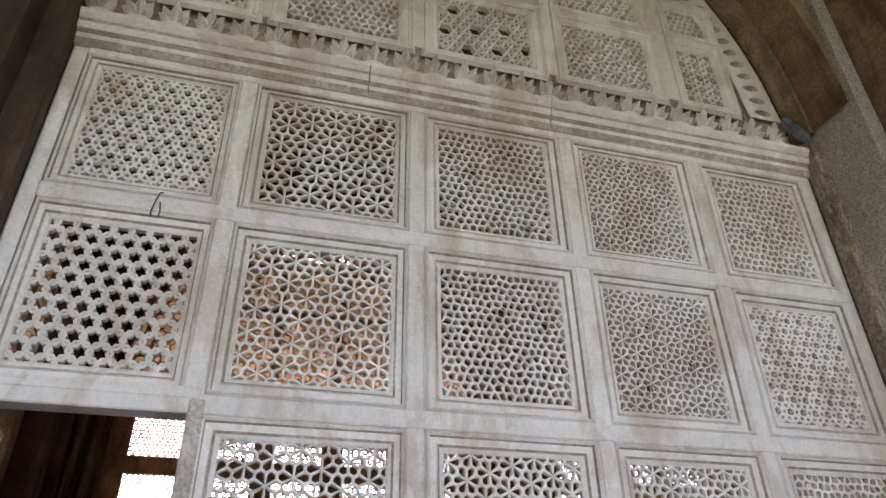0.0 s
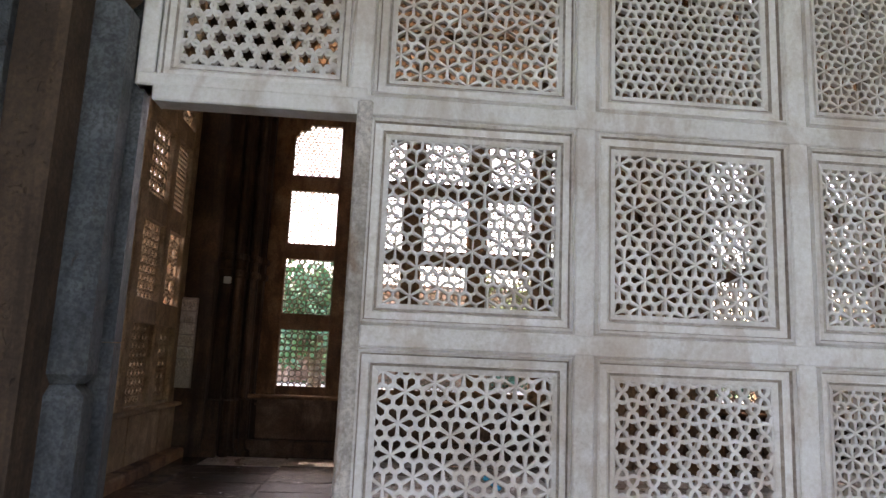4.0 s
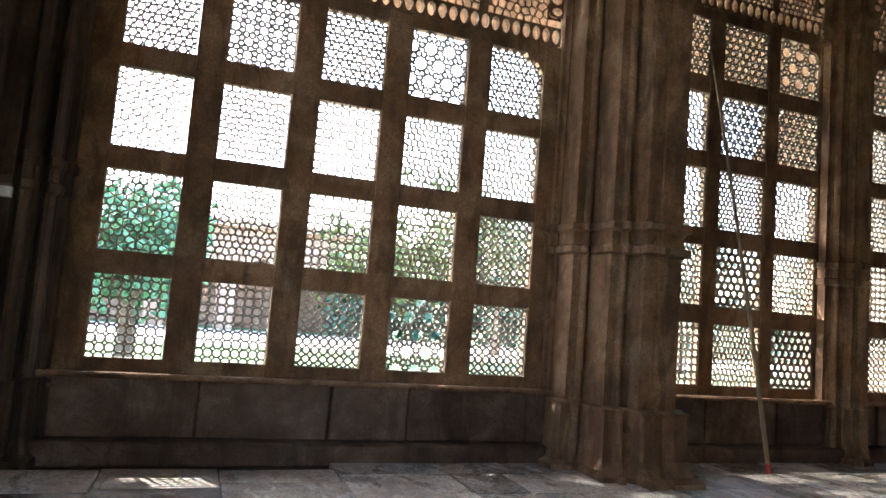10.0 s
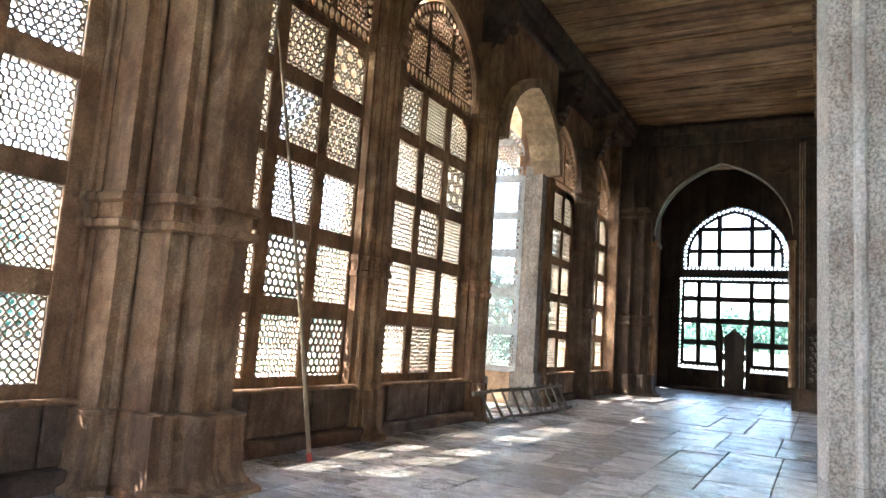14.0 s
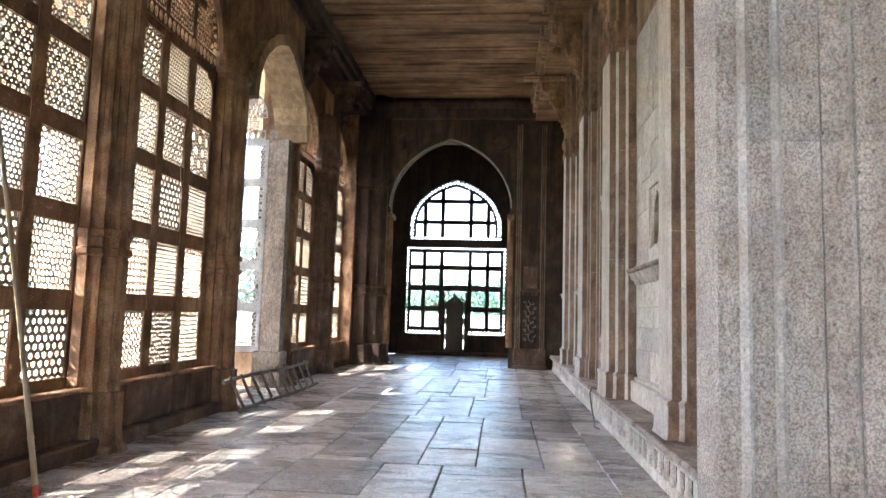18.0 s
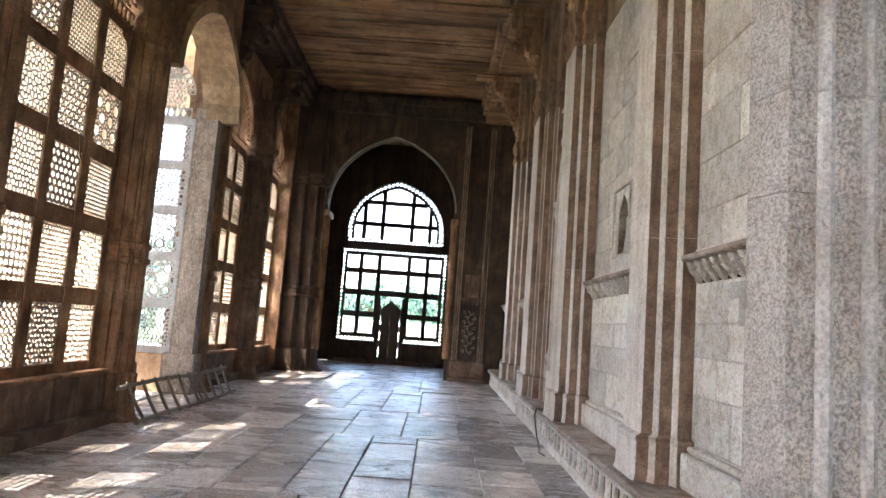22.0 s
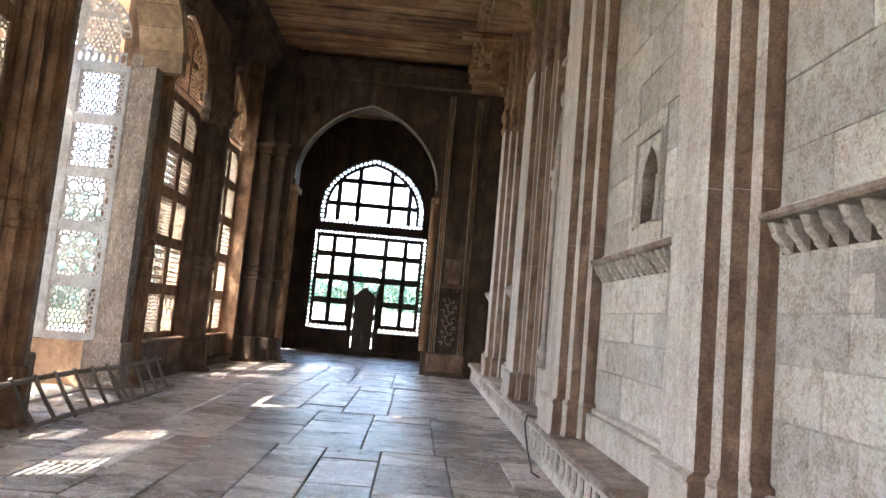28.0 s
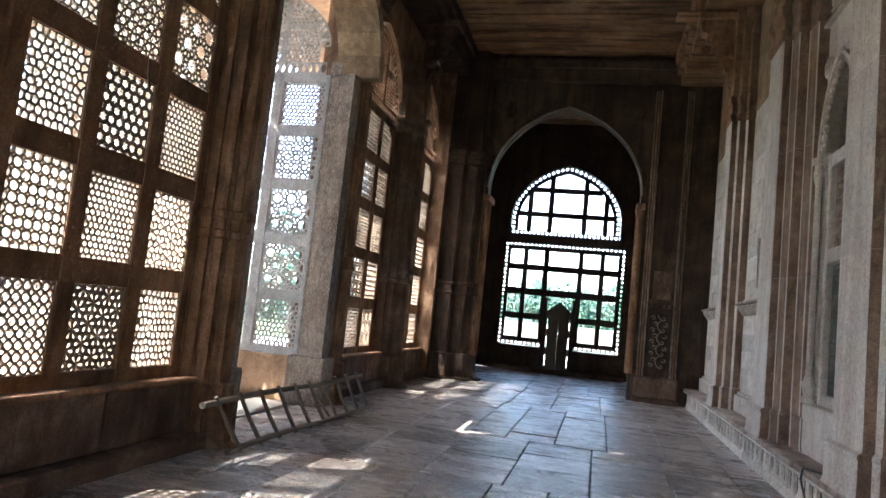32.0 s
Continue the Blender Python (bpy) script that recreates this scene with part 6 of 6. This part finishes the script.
for y0, y1, z0, z1 in ((GY0, GY0 + 0.115, 0.78, 4.1), (GY1 - 0.115, GY1, 0.78, 4.1)):
    bm = bmesh.new()
    holed_band(bm, [(y0, z0 + (z1 - z0) * i / n) for i in range(n + 1)], [(y1, z0 + (z1 - z0) * i / n) for i in range(n + 1)], GX - 0.03, GX + 0.02, ALONG_Y, 0.47)
    part("pierced_border", bm, M_WOOD, gate)
for y0, y1, z0, z1 in ((GY0 + 0.115, GC - 0.52, 0.80, 0.93), (GC + 0.52, GY1 - 0.115, 0.80, 0.93), (GY0 + 0.115, GY1 - 0.115, 4.0, 4.1)):
    bm = bmesh.new()
    m_ = int((y1 - y0) / 0.13)
    holed_band(bm, [(y0 + (y1 - y0) * i / m_, z1) for i in range(m_ + 1)], [(y0 + (y1 - y0) * i / m_, z0) for i in range(m_ + 1)], GX - 0.03, GX + 0.02, ALONG_Y, 0.47)
    part("pierced_border", bm, M_WOOD, gate)
for s in (-1, 1):
    bm = bmesh.new()
    holed_band(bm, [(GC + s * 0.45, 0.80 + 1.75 * i / 20) for i in range(21)], [(GC + s * 0.54, 0.80 + 1.75 * i / 20) for i in range(21)], GX - 0.06, GX + 0.05, ALONG_Y, 0.55)
    part("pierced_border", bm, M_WOOD, gate)
for yy, s in ((GY0 + 0.115, 1), (GY1 - 0.115, -1)):
    bm = bmesh.new()
    shell(bm, [[(x, yy, 4.0), (x, yy + s * 0.24, 4.0), (x, yy + s * 0.2, 3.93), (x, yy + s * 0.08, 3.86), (x, yy, 3.72)] for x in (GX - 0.05, GX + 0.05)])
    part("corner_fillet", bm, M_WOOD, gate)
bm = bmesh.new()
holed_band(bm, [(GY0 + (GY1 - GY0) * i / 28, 4.52) for i in range(29)], [(GY0 + (GY1 - GY0) * i / 28, 4.37) for i in range(29)], GX - 0.03, GX + 0.02, ALONG_Y, 0.47)
holed_band(bm, resample([(a, z) for a, z in [(2.03, 4.52)] + arch_curve(2.03, 5.50, 4.9, 6.70, 20) + [(5.50, 4.52)]], 38), resample([(a, z) for a, z in [(2.17, 4.52)] + arch_curve(2.17, 5.36, 4.9, 6.54, 20) + [(5.36, 4.52)]], 38), GX - 0.03, GX + 0.02, ALONG_Y, 0.47)
part("pierced_border", bm, M_WOOD, gate)
part("transom", boxes((GX - 0.08, GX + 0.08, GY0, GY1, 4.105, 4.37), soft=0.01), M_WOOD, gate)
gl = [(2.17, 4.52)] + arch_curve(2.171, 5.359, 4.9, 6.54, 20) + [(5.36, 4.52)]
gh = lambda y: float(np.interp(y, [p[0] for p in gl], [p[1] for p in gl]))
bm = bmesh.new()
arch_band(bm, gl, [(2.25, 4.52)] + arch_curve(2.251, 5.279, 4.9, 6.45, 20) + [(5.28, 4.52)], GX - 0.06, GX + 0.06, ALONG_Y)
part("lunette_ring", bm, M_WOOD, gate)
for y in (2.50, 3.17, 4.26, 4.93):
    part("lunette_mullion", boxes((GX - 0.06, GX + 0.06, y - 0.08, y + 0.08, 4.5, gh(y) - 0.03)), M_WOOD, gate)
for z in (5.065, 5.875):
    yy = [y for y in np.linspace(GY0 + 0.2, GY1 - 0.2, 80) if gh(y) > z + 0.05]
    part("lunette_rail", boxes((GX - 0.055, GX + 0.055, yy[0], yy[-1], z - 0.08, z + 0.08)), M_WOOD, gate)
door = empty("door_1", "closed dark wooden double door with a pointed head under the great window", "door", "structure")
for s in (-1, 1):
    bm = bmesh.new()
    a, b = sorted((GC + s * 0.002, GC + s * 0.33))
    za, zbb = (2.27, 2.0) if s > 0 else (2.0, 2.27)
    shell(bm, [[(x, a, 0.0), (x, b, 0.0), (x, b, zbb if s < 0 else 2.0), (x, a, za if s > 0 else 2.0)] for x in (GX - 0.05, GX + 0.0)])
    leaf = part("door_leaf", bm, M_DOOR, door)
    for k in range(4):
        part("batten", boxes((GX - 0.05, GX, min(GC + s * 0.33, GC + s * 0.365), max(GC + s * 0.33, GC + s * 0.365), 0.0 + k * 0.58, 0.24 + k * 0.58), soft=0.006), M_DOOR, leaf)
    part("stile", boxes((GX - 0.05, GX, min(GC + s * 0.365, GC + s * 0.40), max(GC + s * 0.365, GC + s * 0.40), 0.0, 2.05), soft=0.006), M_DOOR, leaf)
    part("door_post", boxes((GX - 0.08, GX + 0.08, min(GC + s * 0.40, GC + s * 0.52), max(GC + s * 0.40, GC + s * 0.52), 0.0, 2.38), soft=0.01), M_WOOD, door)
bm = bmesh.new()
me = lattice_mesh('rosette', 0.80, 0.30, 0.10, 0.011, 0.04, M_WOOD, 0.0, False)
again("head_lattice", me, door, Matrix.Translation((GX - 0.02, GC + 0.40, 2.05)) @ Matrix.Rotation(radians(-90), 4, 'Z'))

# ---- ceiling ----
ceil_ob = bmesh.new()
x = -1.2
rg = random.Random(21)
while x < 27.6:
    w = rg.uniform(0.42, 0.62)
    box(ceil_ob, x, min(x + w - 0.012, 27.6), 0.9, 6.1, 8.08 + rg.uniform(-0.012, 0.05), 8.5)
    x += w
box(ceil_ob, -1.2, 27.6, -0.5, 6.98, 8.5, 8.6)
tagged(part("ceiling", ceil_ob, M_CEIL), "brown stained stone ceiling slabs spanning the corridor", "ceiling", kind="structure")
for y0, y1, s in ((-0.14, 1.12, 1), (5.95, 6.66, -1)):
    # The course over the windows is browner, its shade painted into the colour.
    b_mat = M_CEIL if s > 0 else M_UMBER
    b = empty("beam_course", "stone beam course carried on brackets along the ceiling edge", "beam", "structure")
    for k, (z0, z1, g) in enumerate(((7.42, 7.62, -0.10), (7.622, 7.86, 0.0), (7.862, 8.10, 0.06))):
        a, c = (y0, y1 + g) if s > 0 else (y0 - g, y1)
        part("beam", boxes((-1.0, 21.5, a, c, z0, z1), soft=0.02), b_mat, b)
for x in (7.92, 11.3, MR(11.3), MR(7.92)):
    part("cross_beam", boxes((x - 0.2, x + 0.2, 0.2, 1.5, 7.38, 7.42)), M_CEIL, tagged(empty("beam_end", "stone beam end on a bracket", "beam", "structure")))

# ---- inner room that the walk starts in ----
room = empty("wall_room", "dim stone chamber walls behind the entrance screen", "wall", "structure")
part("side_wall", boxes((-4.2, -3.9, -7.2, -0.3, 0, TOPZ)), M_GRANITE, room)
part("side_wall", boxes((8.6, 8.9, -7.2, -0.14, 0, TOPZ)), M_GRANITE, room)
# Unseen back wall; its arched openings are added to let light in.
bm = bmesh.new()
for a, b in ((-4.2, -1.6), (0.6, 1.6), (3.8, 4.8), (7.0, 8.9)):
    box(bm, a, b, -7.2, -6.9, 0, TOPZ)
for a, b in ((-1.6, 0.6), (1.6, 3.8), (4.8, 7.0)):
    over_arch(bm, arch_curve(a, b, 4.2, 5.6, 12), TOPZ, -7.2, -6.9, ALONG_X)
part("back_wall", bm, M_GRANITE, room)
part("room_ceiling", boxes((-4.2, 8.9, -7.2, -0.4, 8.2, 8.5)), M_CEIL, room)
part("court_wall", boxes((-4.5, WX - 0.2, -0.38, -0.1, 0, TOPZ)), M_FACADE, room)
# Fill lamps in those added openings brighten the marble screen from behind.
for x in (-0.5, 2.7, 5.9):
    sky_lamp("opening_fill", look((x, -6.85, 2.6), (x, 0, 2.4)), 2.1, 4.2, ROOM, (1.0, 0.90, 0.80))


# ---- loose things ----
def ladder():
    """A bamboo ladder that lies on its side along the porch opening, propped against the piers."""
    top = empty("ladder", "old grey-brown wooden ladder lying on edge across porch opening", "ladder")
    lo, hi = ((11.0, 5.72), (15.15, 5.74)), 0.0
    rg = random.Random(3)
    for z, dy in ((0.035, 0.0), (0.475, 0.14)):
        path = [(11.0 + 4.15 * t - (0.30 if z > 0.2 else 0) * (1 if t == 0 else 1), 5.70 + dy + 0.02 * math.sin(5 * t), z + 0.012 * math.sin(7 * t)) for t in np.linspace(0, 1, 9)]
        bm = bmesh.new()
        tube(bm, path, 0.032, 0.028, 8)
        part("rail", bm, M_LADDER, top)
    for k in range(10):
        x = 11.22 + k * 0.415
        bm = bmesh.new()
        tube(bm, [(x + 0.03, 5.70, 0.01), (x - 0.13, 5.77, 0.25), (x - 0.29 + rg.uniform(-.02, .02), 5.84, 0.53)], 0.024, 0.022, 7)
        part("rung", bm, M_LADDER, top)
    bm = bmesh.new()
    tube(bm, [(13.0, 5.82, 0.48), (13.55, 5.74, 0.06)], 0.018, 0.016, 6)
    part("loose_rung", bm, M_LADDER, top)
    return top


ladder()
pole = empty("bamboo_pole", "thin bamboo pole with red tip leaning on lattice window", "pole")
a, b = Vector((6.46, 5.56, 0.0)), Vector((6.10, 6.24, 4.55))
bm = bmesh.new()
tube(bm, [a + (b - a) * t + Vector((0.03 * math.sin(3.1 * t), 0, 0)) for t in np.linspace(0, 1, 12)], 0.024, 0.014, 8)
part("cane", bm, M_BAMBOO, pole)
for t in (0.1, 0.24, 0.37, 0.5, 0.63, 0.76, 0.9):
    bm = bmesh.new()
    c = a + (b - a) * t + Vector((0.03 * math.sin(3.1 * t), 0, 0))
    tube(bm, [c - (b - a) * 0.002, c + (b - a) * 0.002], 0.029 - 0.01 * t, n=8)
    part("node_ring", bm, M_BAMBOO, pole)
bm = bmesh.new()
tube(bm, [a + Vector((0, 0, 0.002)), a + (b - a) * 0.02], 0.030, 0.028, 8)
part("red_tip", bm, M_REDTAPE, pole, "faded red cloth tip")

sw = empty("switch_box", "small white plastic switch box on the corner pilaster", "switch")
part("box", boxes((-0.55, -0.47, 5.84, 5.90, 1.94, 2.05), soft=0.008), M_PAPER, sw)
part("toggle", boxes((-0.525, -0.495, 5.83, 5.841, 1.975, 2.015), soft=0.004), M_PAPER, sw)

cable = empty("black_cable", "thin black cable hanging over the plinth edge onto the floor", "cable")
bm = bmesh.new()
tube(bm, [(11.75, 0.36, 0.452), (11.95, 0.44, 0.452), (12.1, 0.53, 0.45), (12.05, 0.56, 0.36), (11.8, 0.555, 0.12), (11.5, 0.56, 0.012), (11.1, 0.62, 0.012), (10.9, 0.58, 0.012)], 0.011, n=6)
part("wire", bm, M_CABLE, cable)
hook = empty("hanging_hook", "short dark iron hook hanging from a rail of the lattice window", "hook")
bm = bmesh.new()
tube(bm, [(9.90, 6.27, 3.38), (9.90, 6.26, 3.24), (9.91, 6.25, 3.14), (9.93, 6.25, 3.12)], 0.010, n=6)
part("rod", bm, M_WOOD, hook)
thread = empty("blue_thread", "short blue thread tied into the marble lattice", "thread")
bm = bmesh.new()
tube(bm, [(1.72, 0.030, 0.80), (1.745, 0.022, 0.785), (1.775, 0.025, 0.765)], 0.008, n=5)
part("knot", bm, M_BLUECLOTH, thread)


cramp = empty("iron_cramp", "small grey iron cramp across a joint in the marble screen", "cramp")
bm = bmesh.new()
tube(bm, [(0.975, -0.046, 2.735), (0.972, -0.052, 2.75), (0.98, -0.054, 2.80), (0.99, -0.052, 2.845), (1.0, -0.046, 2.85)], 0.0035, n=6)
tube(bm, [(1.0, -0.046, 2.735), (1.004, -0.052, 2.76), (0.998, -0.054, 2.80)], 0.003, n=6)
part("bar", bm, M_BLUE, cramp)
slab = empty("repair_slab", "brown sandstone repair slab set into the floor", "slab", "structure")
part("slab", boxes((1.62, 2.30, 3.52, 3.86, -0.04, 0.0085), soft=0.003), M_PLINTH, slab)

# ---- outside: trees, hedge and a far facade ----
def tree(x, y, hgt, crown, leaf, seed, share=0.35, lean=0.0):
    rg = random.Random(seed)
    top = empty("tree", "leafy green tree standing on the lawn" if leaf is not M_LEAF2 else "yellow-green leafy tree standing on the lawn", "tree", m=Matrix.Translation((x, y, -0.55)), group="garden trees")
    bm = bmesh.new()
    fork = hgt * share
    tube(bm, [(0, 0, 0), (0.05 + lean * 0.2, 0.02, fork * 0.5), (lean, 0.06, fork)], 0.24, 0.16, 8)
    ends = []
    for k in range(7):
        a = k * 2.4 + rg.uniform(-.3, .3)
        e = (lean + crown * 0.6 * math.cos(a), crown * 0.6 * math.sin(a), fork + rg.uniform(0.25, 0.55) * (hgt - fork))
        ends.append(e)
        tube(bm, [(lean, 0.05, fork * 0.97), ((lean + e[0]) * 0.5, e[1] * 0.5, (fork + e[2]) / 2 + 0.2), e], 0.11, 0.03, 6)
    part("trunk", bm, M_BARK, top)
    verts, faces = [], []
    clumps = [(lean + rg.gauss(0, crown * 0.42), rg.gauss(0, crown * 0.42), fork + (hgt - fork) * rg.betavariate(2.2, 1.8), rg.uniform(0.5, 1.0)) for _ in range(46)] + [(e[0], e[1], e[2], 0.9) for e in ends]
    for cx, cy, cz, cr in clumps:
        for _ in range(34):
            p = Vector((rg.gauss(0, 1), rg.gauss(0, 1), rg.gauss(0, 0.8))).normalized() * cr * rg.uniform(0.45, 1.0) + Vector((cx, cy, cz))
            u = Vector((rg.gauss(0, 1), rg.gauss(0, 1), rg.gauss(0, 1))).normalized()
            v = u.orthogonal().normalized()
            s = rg.uniform(0.13, 0.26)
            b = len(verts)
            verts += [tuple(p - u * s), tuple(p + v * s * 0.5), tuple(p + u * s), tuple(p - v * s * 0.5)]
            faces.append((b, b + 1, b + 2, b + 3))
    me = bpy.data.meshes.new("crown")
    me.from_pydata(verts, [], faces)
    me.materials.append(leaf)
    again("crown", me, top)


for k, (x, y, hgt, cr, lf) in enumerate(((-0.6, 17.5, 4.2, 1.5, M_LEAF3), (7.6, 25.5, 5.2, 2.2, M_LEAF2), (11.0, 26, 7.2, 2.6, M_LEAF2), (14.5, 30, 7.0, 3.0, M_LEAF), (21, 25, 7.5, 3.2, M_LEAF), (27, 21, 6.0, 2.8, M_LEAF), (33, 27, 8.0, 3.4, M_LEAF),
                                         (42, 20, 7.0, 3.2, M_LEAF), (50, 12, 5.6, 3.0, M_LEAF), (53, 6, 5.0, 3.0, M_LEAF), (52, 1, 5.3, 3.0, M_LEAF), (50, -4, 5.0, 3.0, M_LEAF), (55, -9, 5.5, 3.0, M_LEAF2))):
    tree(x, y, hgt, cr, lf, 40 + k)
# Made-up tree, crown above the view, that keeps sun off window 1.
tree(-4.0, 12.3, 11.4, 2.3, M_LEAF, 60, 0.68, 2.9)
rg = random.Random(77)
verts, faces = [], []
for _ in range(9000):
    t = rg.random()
    if t < 0.5:
        x, y = rg.uniform(8, 70), 40 + rg.gauss(0, 1.2)
    else:
        x, y = 62 + rg.gauss(0, 1.2), rg.uniform(-30, 40)
    z = rg.uniform(-0.5, 3.6 + math.sin(x * 0.6 + y * 0.4) * 0.7)
    p = Vector((x, y, z))
    u = Vector((rg.gauss(0, 1), rg.gauss(0, 1), rg.gauss(0, 1))).normalized()
    v = u.orthogonal().normalized()
    s = rg.uniform(0.3, 0.6)
    b = len(verts)
    verts += [tuple(p - u * s), tuple(p + v * s * 0.7), tuple(p + u * s), tuple(p - v * s * 0.7)]
    faces.append((b, b + 1, b + 2, b + 3))
me = bpy.data.meshes.new("hedge")
me.from_pydata(verts, [], faces)
me.materials.append(M_LEAF)
tagged(again("hedge", me), "long green hedge at the edge of the lawn", "hedge", kind="stuff")

fence_wall = empty("boundary_wall", "low pale plastered boundary wall in front of the trees", "wall")
for k in range(8):
    part("wall_panel", boxes((46.0, 46.3, -12 + k * 4 + 0.2, -8 + k * 4 - 0.2, -0.55, 1.55), soft=0.02), M_PATH, fence_wall)
    part("wall_post", boxes((45.95, 46.35, -12.2 + k * 4, -11.8 + k * 4, -0.55, 1.72), soft=0.02), M_PATH, fence_wall)
fac = empty("far_building", "low red sandstone arcade across the lawn", "building")
for k in range(6):
    a0 = -12 + k * 3.6
    bm = bmesh.new()
    over_arch(bm, arch_curve(a0 + 0.5, a0 + 3.1, 1.9, 3.5, 10), 5.2, 40, 40.6, ALONG_X)
    part("arch", bm, M_FACADE, fac)
    part("pier", boxes((a0 - 0.5, a0 + 0.5, 39.9, 40.6, -0.55, 5.2)), M_FACADE, fac)
part("pier", boxes((9.1, 10.1, 39.9, 40.6, -0.55, 5.2)), M_FACADE, fac)
part("back_wall", boxes((-12.5, 10.1, 43, 43.4, -0.55, 5.2)), M_FACADE, fac)
part("roof", boxes((-12.8, 10.4, 39.4, 43.6, 5.2, 5.6)), M_FACADE, fac)

# ---- flagstones, last ----
def flags(x0, x1, y0, y1, seed, near, course, length, along_y=True):
    """Worn slabs in uneven courses; the near ones are pieces of their own, the rest one mesh.
    course, length: the ranges of a course's width and of a slab's length; the courses run along y or along x."""
    rg = random.Random(seed)
    far = bmesh.new()
    u0, u1, v0, v1 = (x0, x1, y0, y1) if along_y else (y0, y1, x0, x1)
    put = (lambda u, v: (u, v)) if along_y else (lambda u, v: (v, u))
    u, count = u0, 0
    while u < u1 - 0.02:
        d = min(rg.uniform(*course), u1 - u)
        if u1 - u - d < 0.25:
            d = u1 - u
        v = v0 - rg.uniform(0, length[0])
        while v < v1:
            w = rg.uniform(*length)
            a, b = max(v, v0), min(v + w, v1)
            v += w
            if along_y and u < 1.7 and b > 5.84 and y0 > 0:
                b = 5.84
            if b - a < 0.06:
                continue
            g, t, c = rg.uniform(0.0015, 0.004), rg.uniform(-0.006, 0.004), 0.007
            tilt = [rg.uniform(-0.006, 0.006) for _ in range(4)]
            j = [rg.uniform(0, 0.007) for _ in range(8)]
            pts = [(u + g + j[0], a + g + j[4]), (u + d - g - j[5], a + g + j[1]), (u + d - g - j[2], b - g - j[6]), (u + g + j[7], b - g - j[3])]
            ins = [(pts[0][0] + c, pts[0][1] + c), (pts[1][0] - c, pts[1][1] + c), (pts[2][0] - c, pts[2][1] - c), (pts[3][0] + c, pts[3][1] - c)]
            x, y = put(u, a)
            single = near(x, y) and count < 300
            bm = bmesh.new() if single else far
            rings = [[(*put(*p), -0.05) for p in pts], [(*put(*p), t + tl - 0.006) for p, tl in zip(pts, tilt)], [(*put(*p), t + tl) for p, tl in zip(ins, tilt)]]
            shell(bm, rings if along_y else [r[::-1] for r in rings])
            if single:
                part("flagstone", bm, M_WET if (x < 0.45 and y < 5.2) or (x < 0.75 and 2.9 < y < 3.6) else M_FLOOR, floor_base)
                count += 1
        u += d
    ob = part("flagstone_field", far, M_FLOOR, floor_base)
    ob["kind"] = "stuff"


flags(-1.2, 3.05, 0.13, 6.62, 4, lambda x, y: True, (0.62, 0.92), (0.36, 0.66))
for k, (xa, xb, cw) in enumerate(((3.05, 5.9, (0.5, 0.75)), (5.9, 8.3, (0.6, 0.9)), (8.3, 11.6, (0.5, 0.78)), (11.6, 14.2, (0.62, 0.85)), (14.2, 17.9, (0.5, 0.8)), (17.9, 21.4, (0.6, 0.9)), (21.4, 27.05, (0.55, 0.8)))):
    flags(xa, xb, 0.13, 6.62, 60 + k, lambda x, y: x < 14, cw, (0.55, 1.3), False)
flags(-3.9, 8.6, -6.9, 0.12, 5, lambda x, y: False, (0.45, 0.85), (0.6, 1.5))
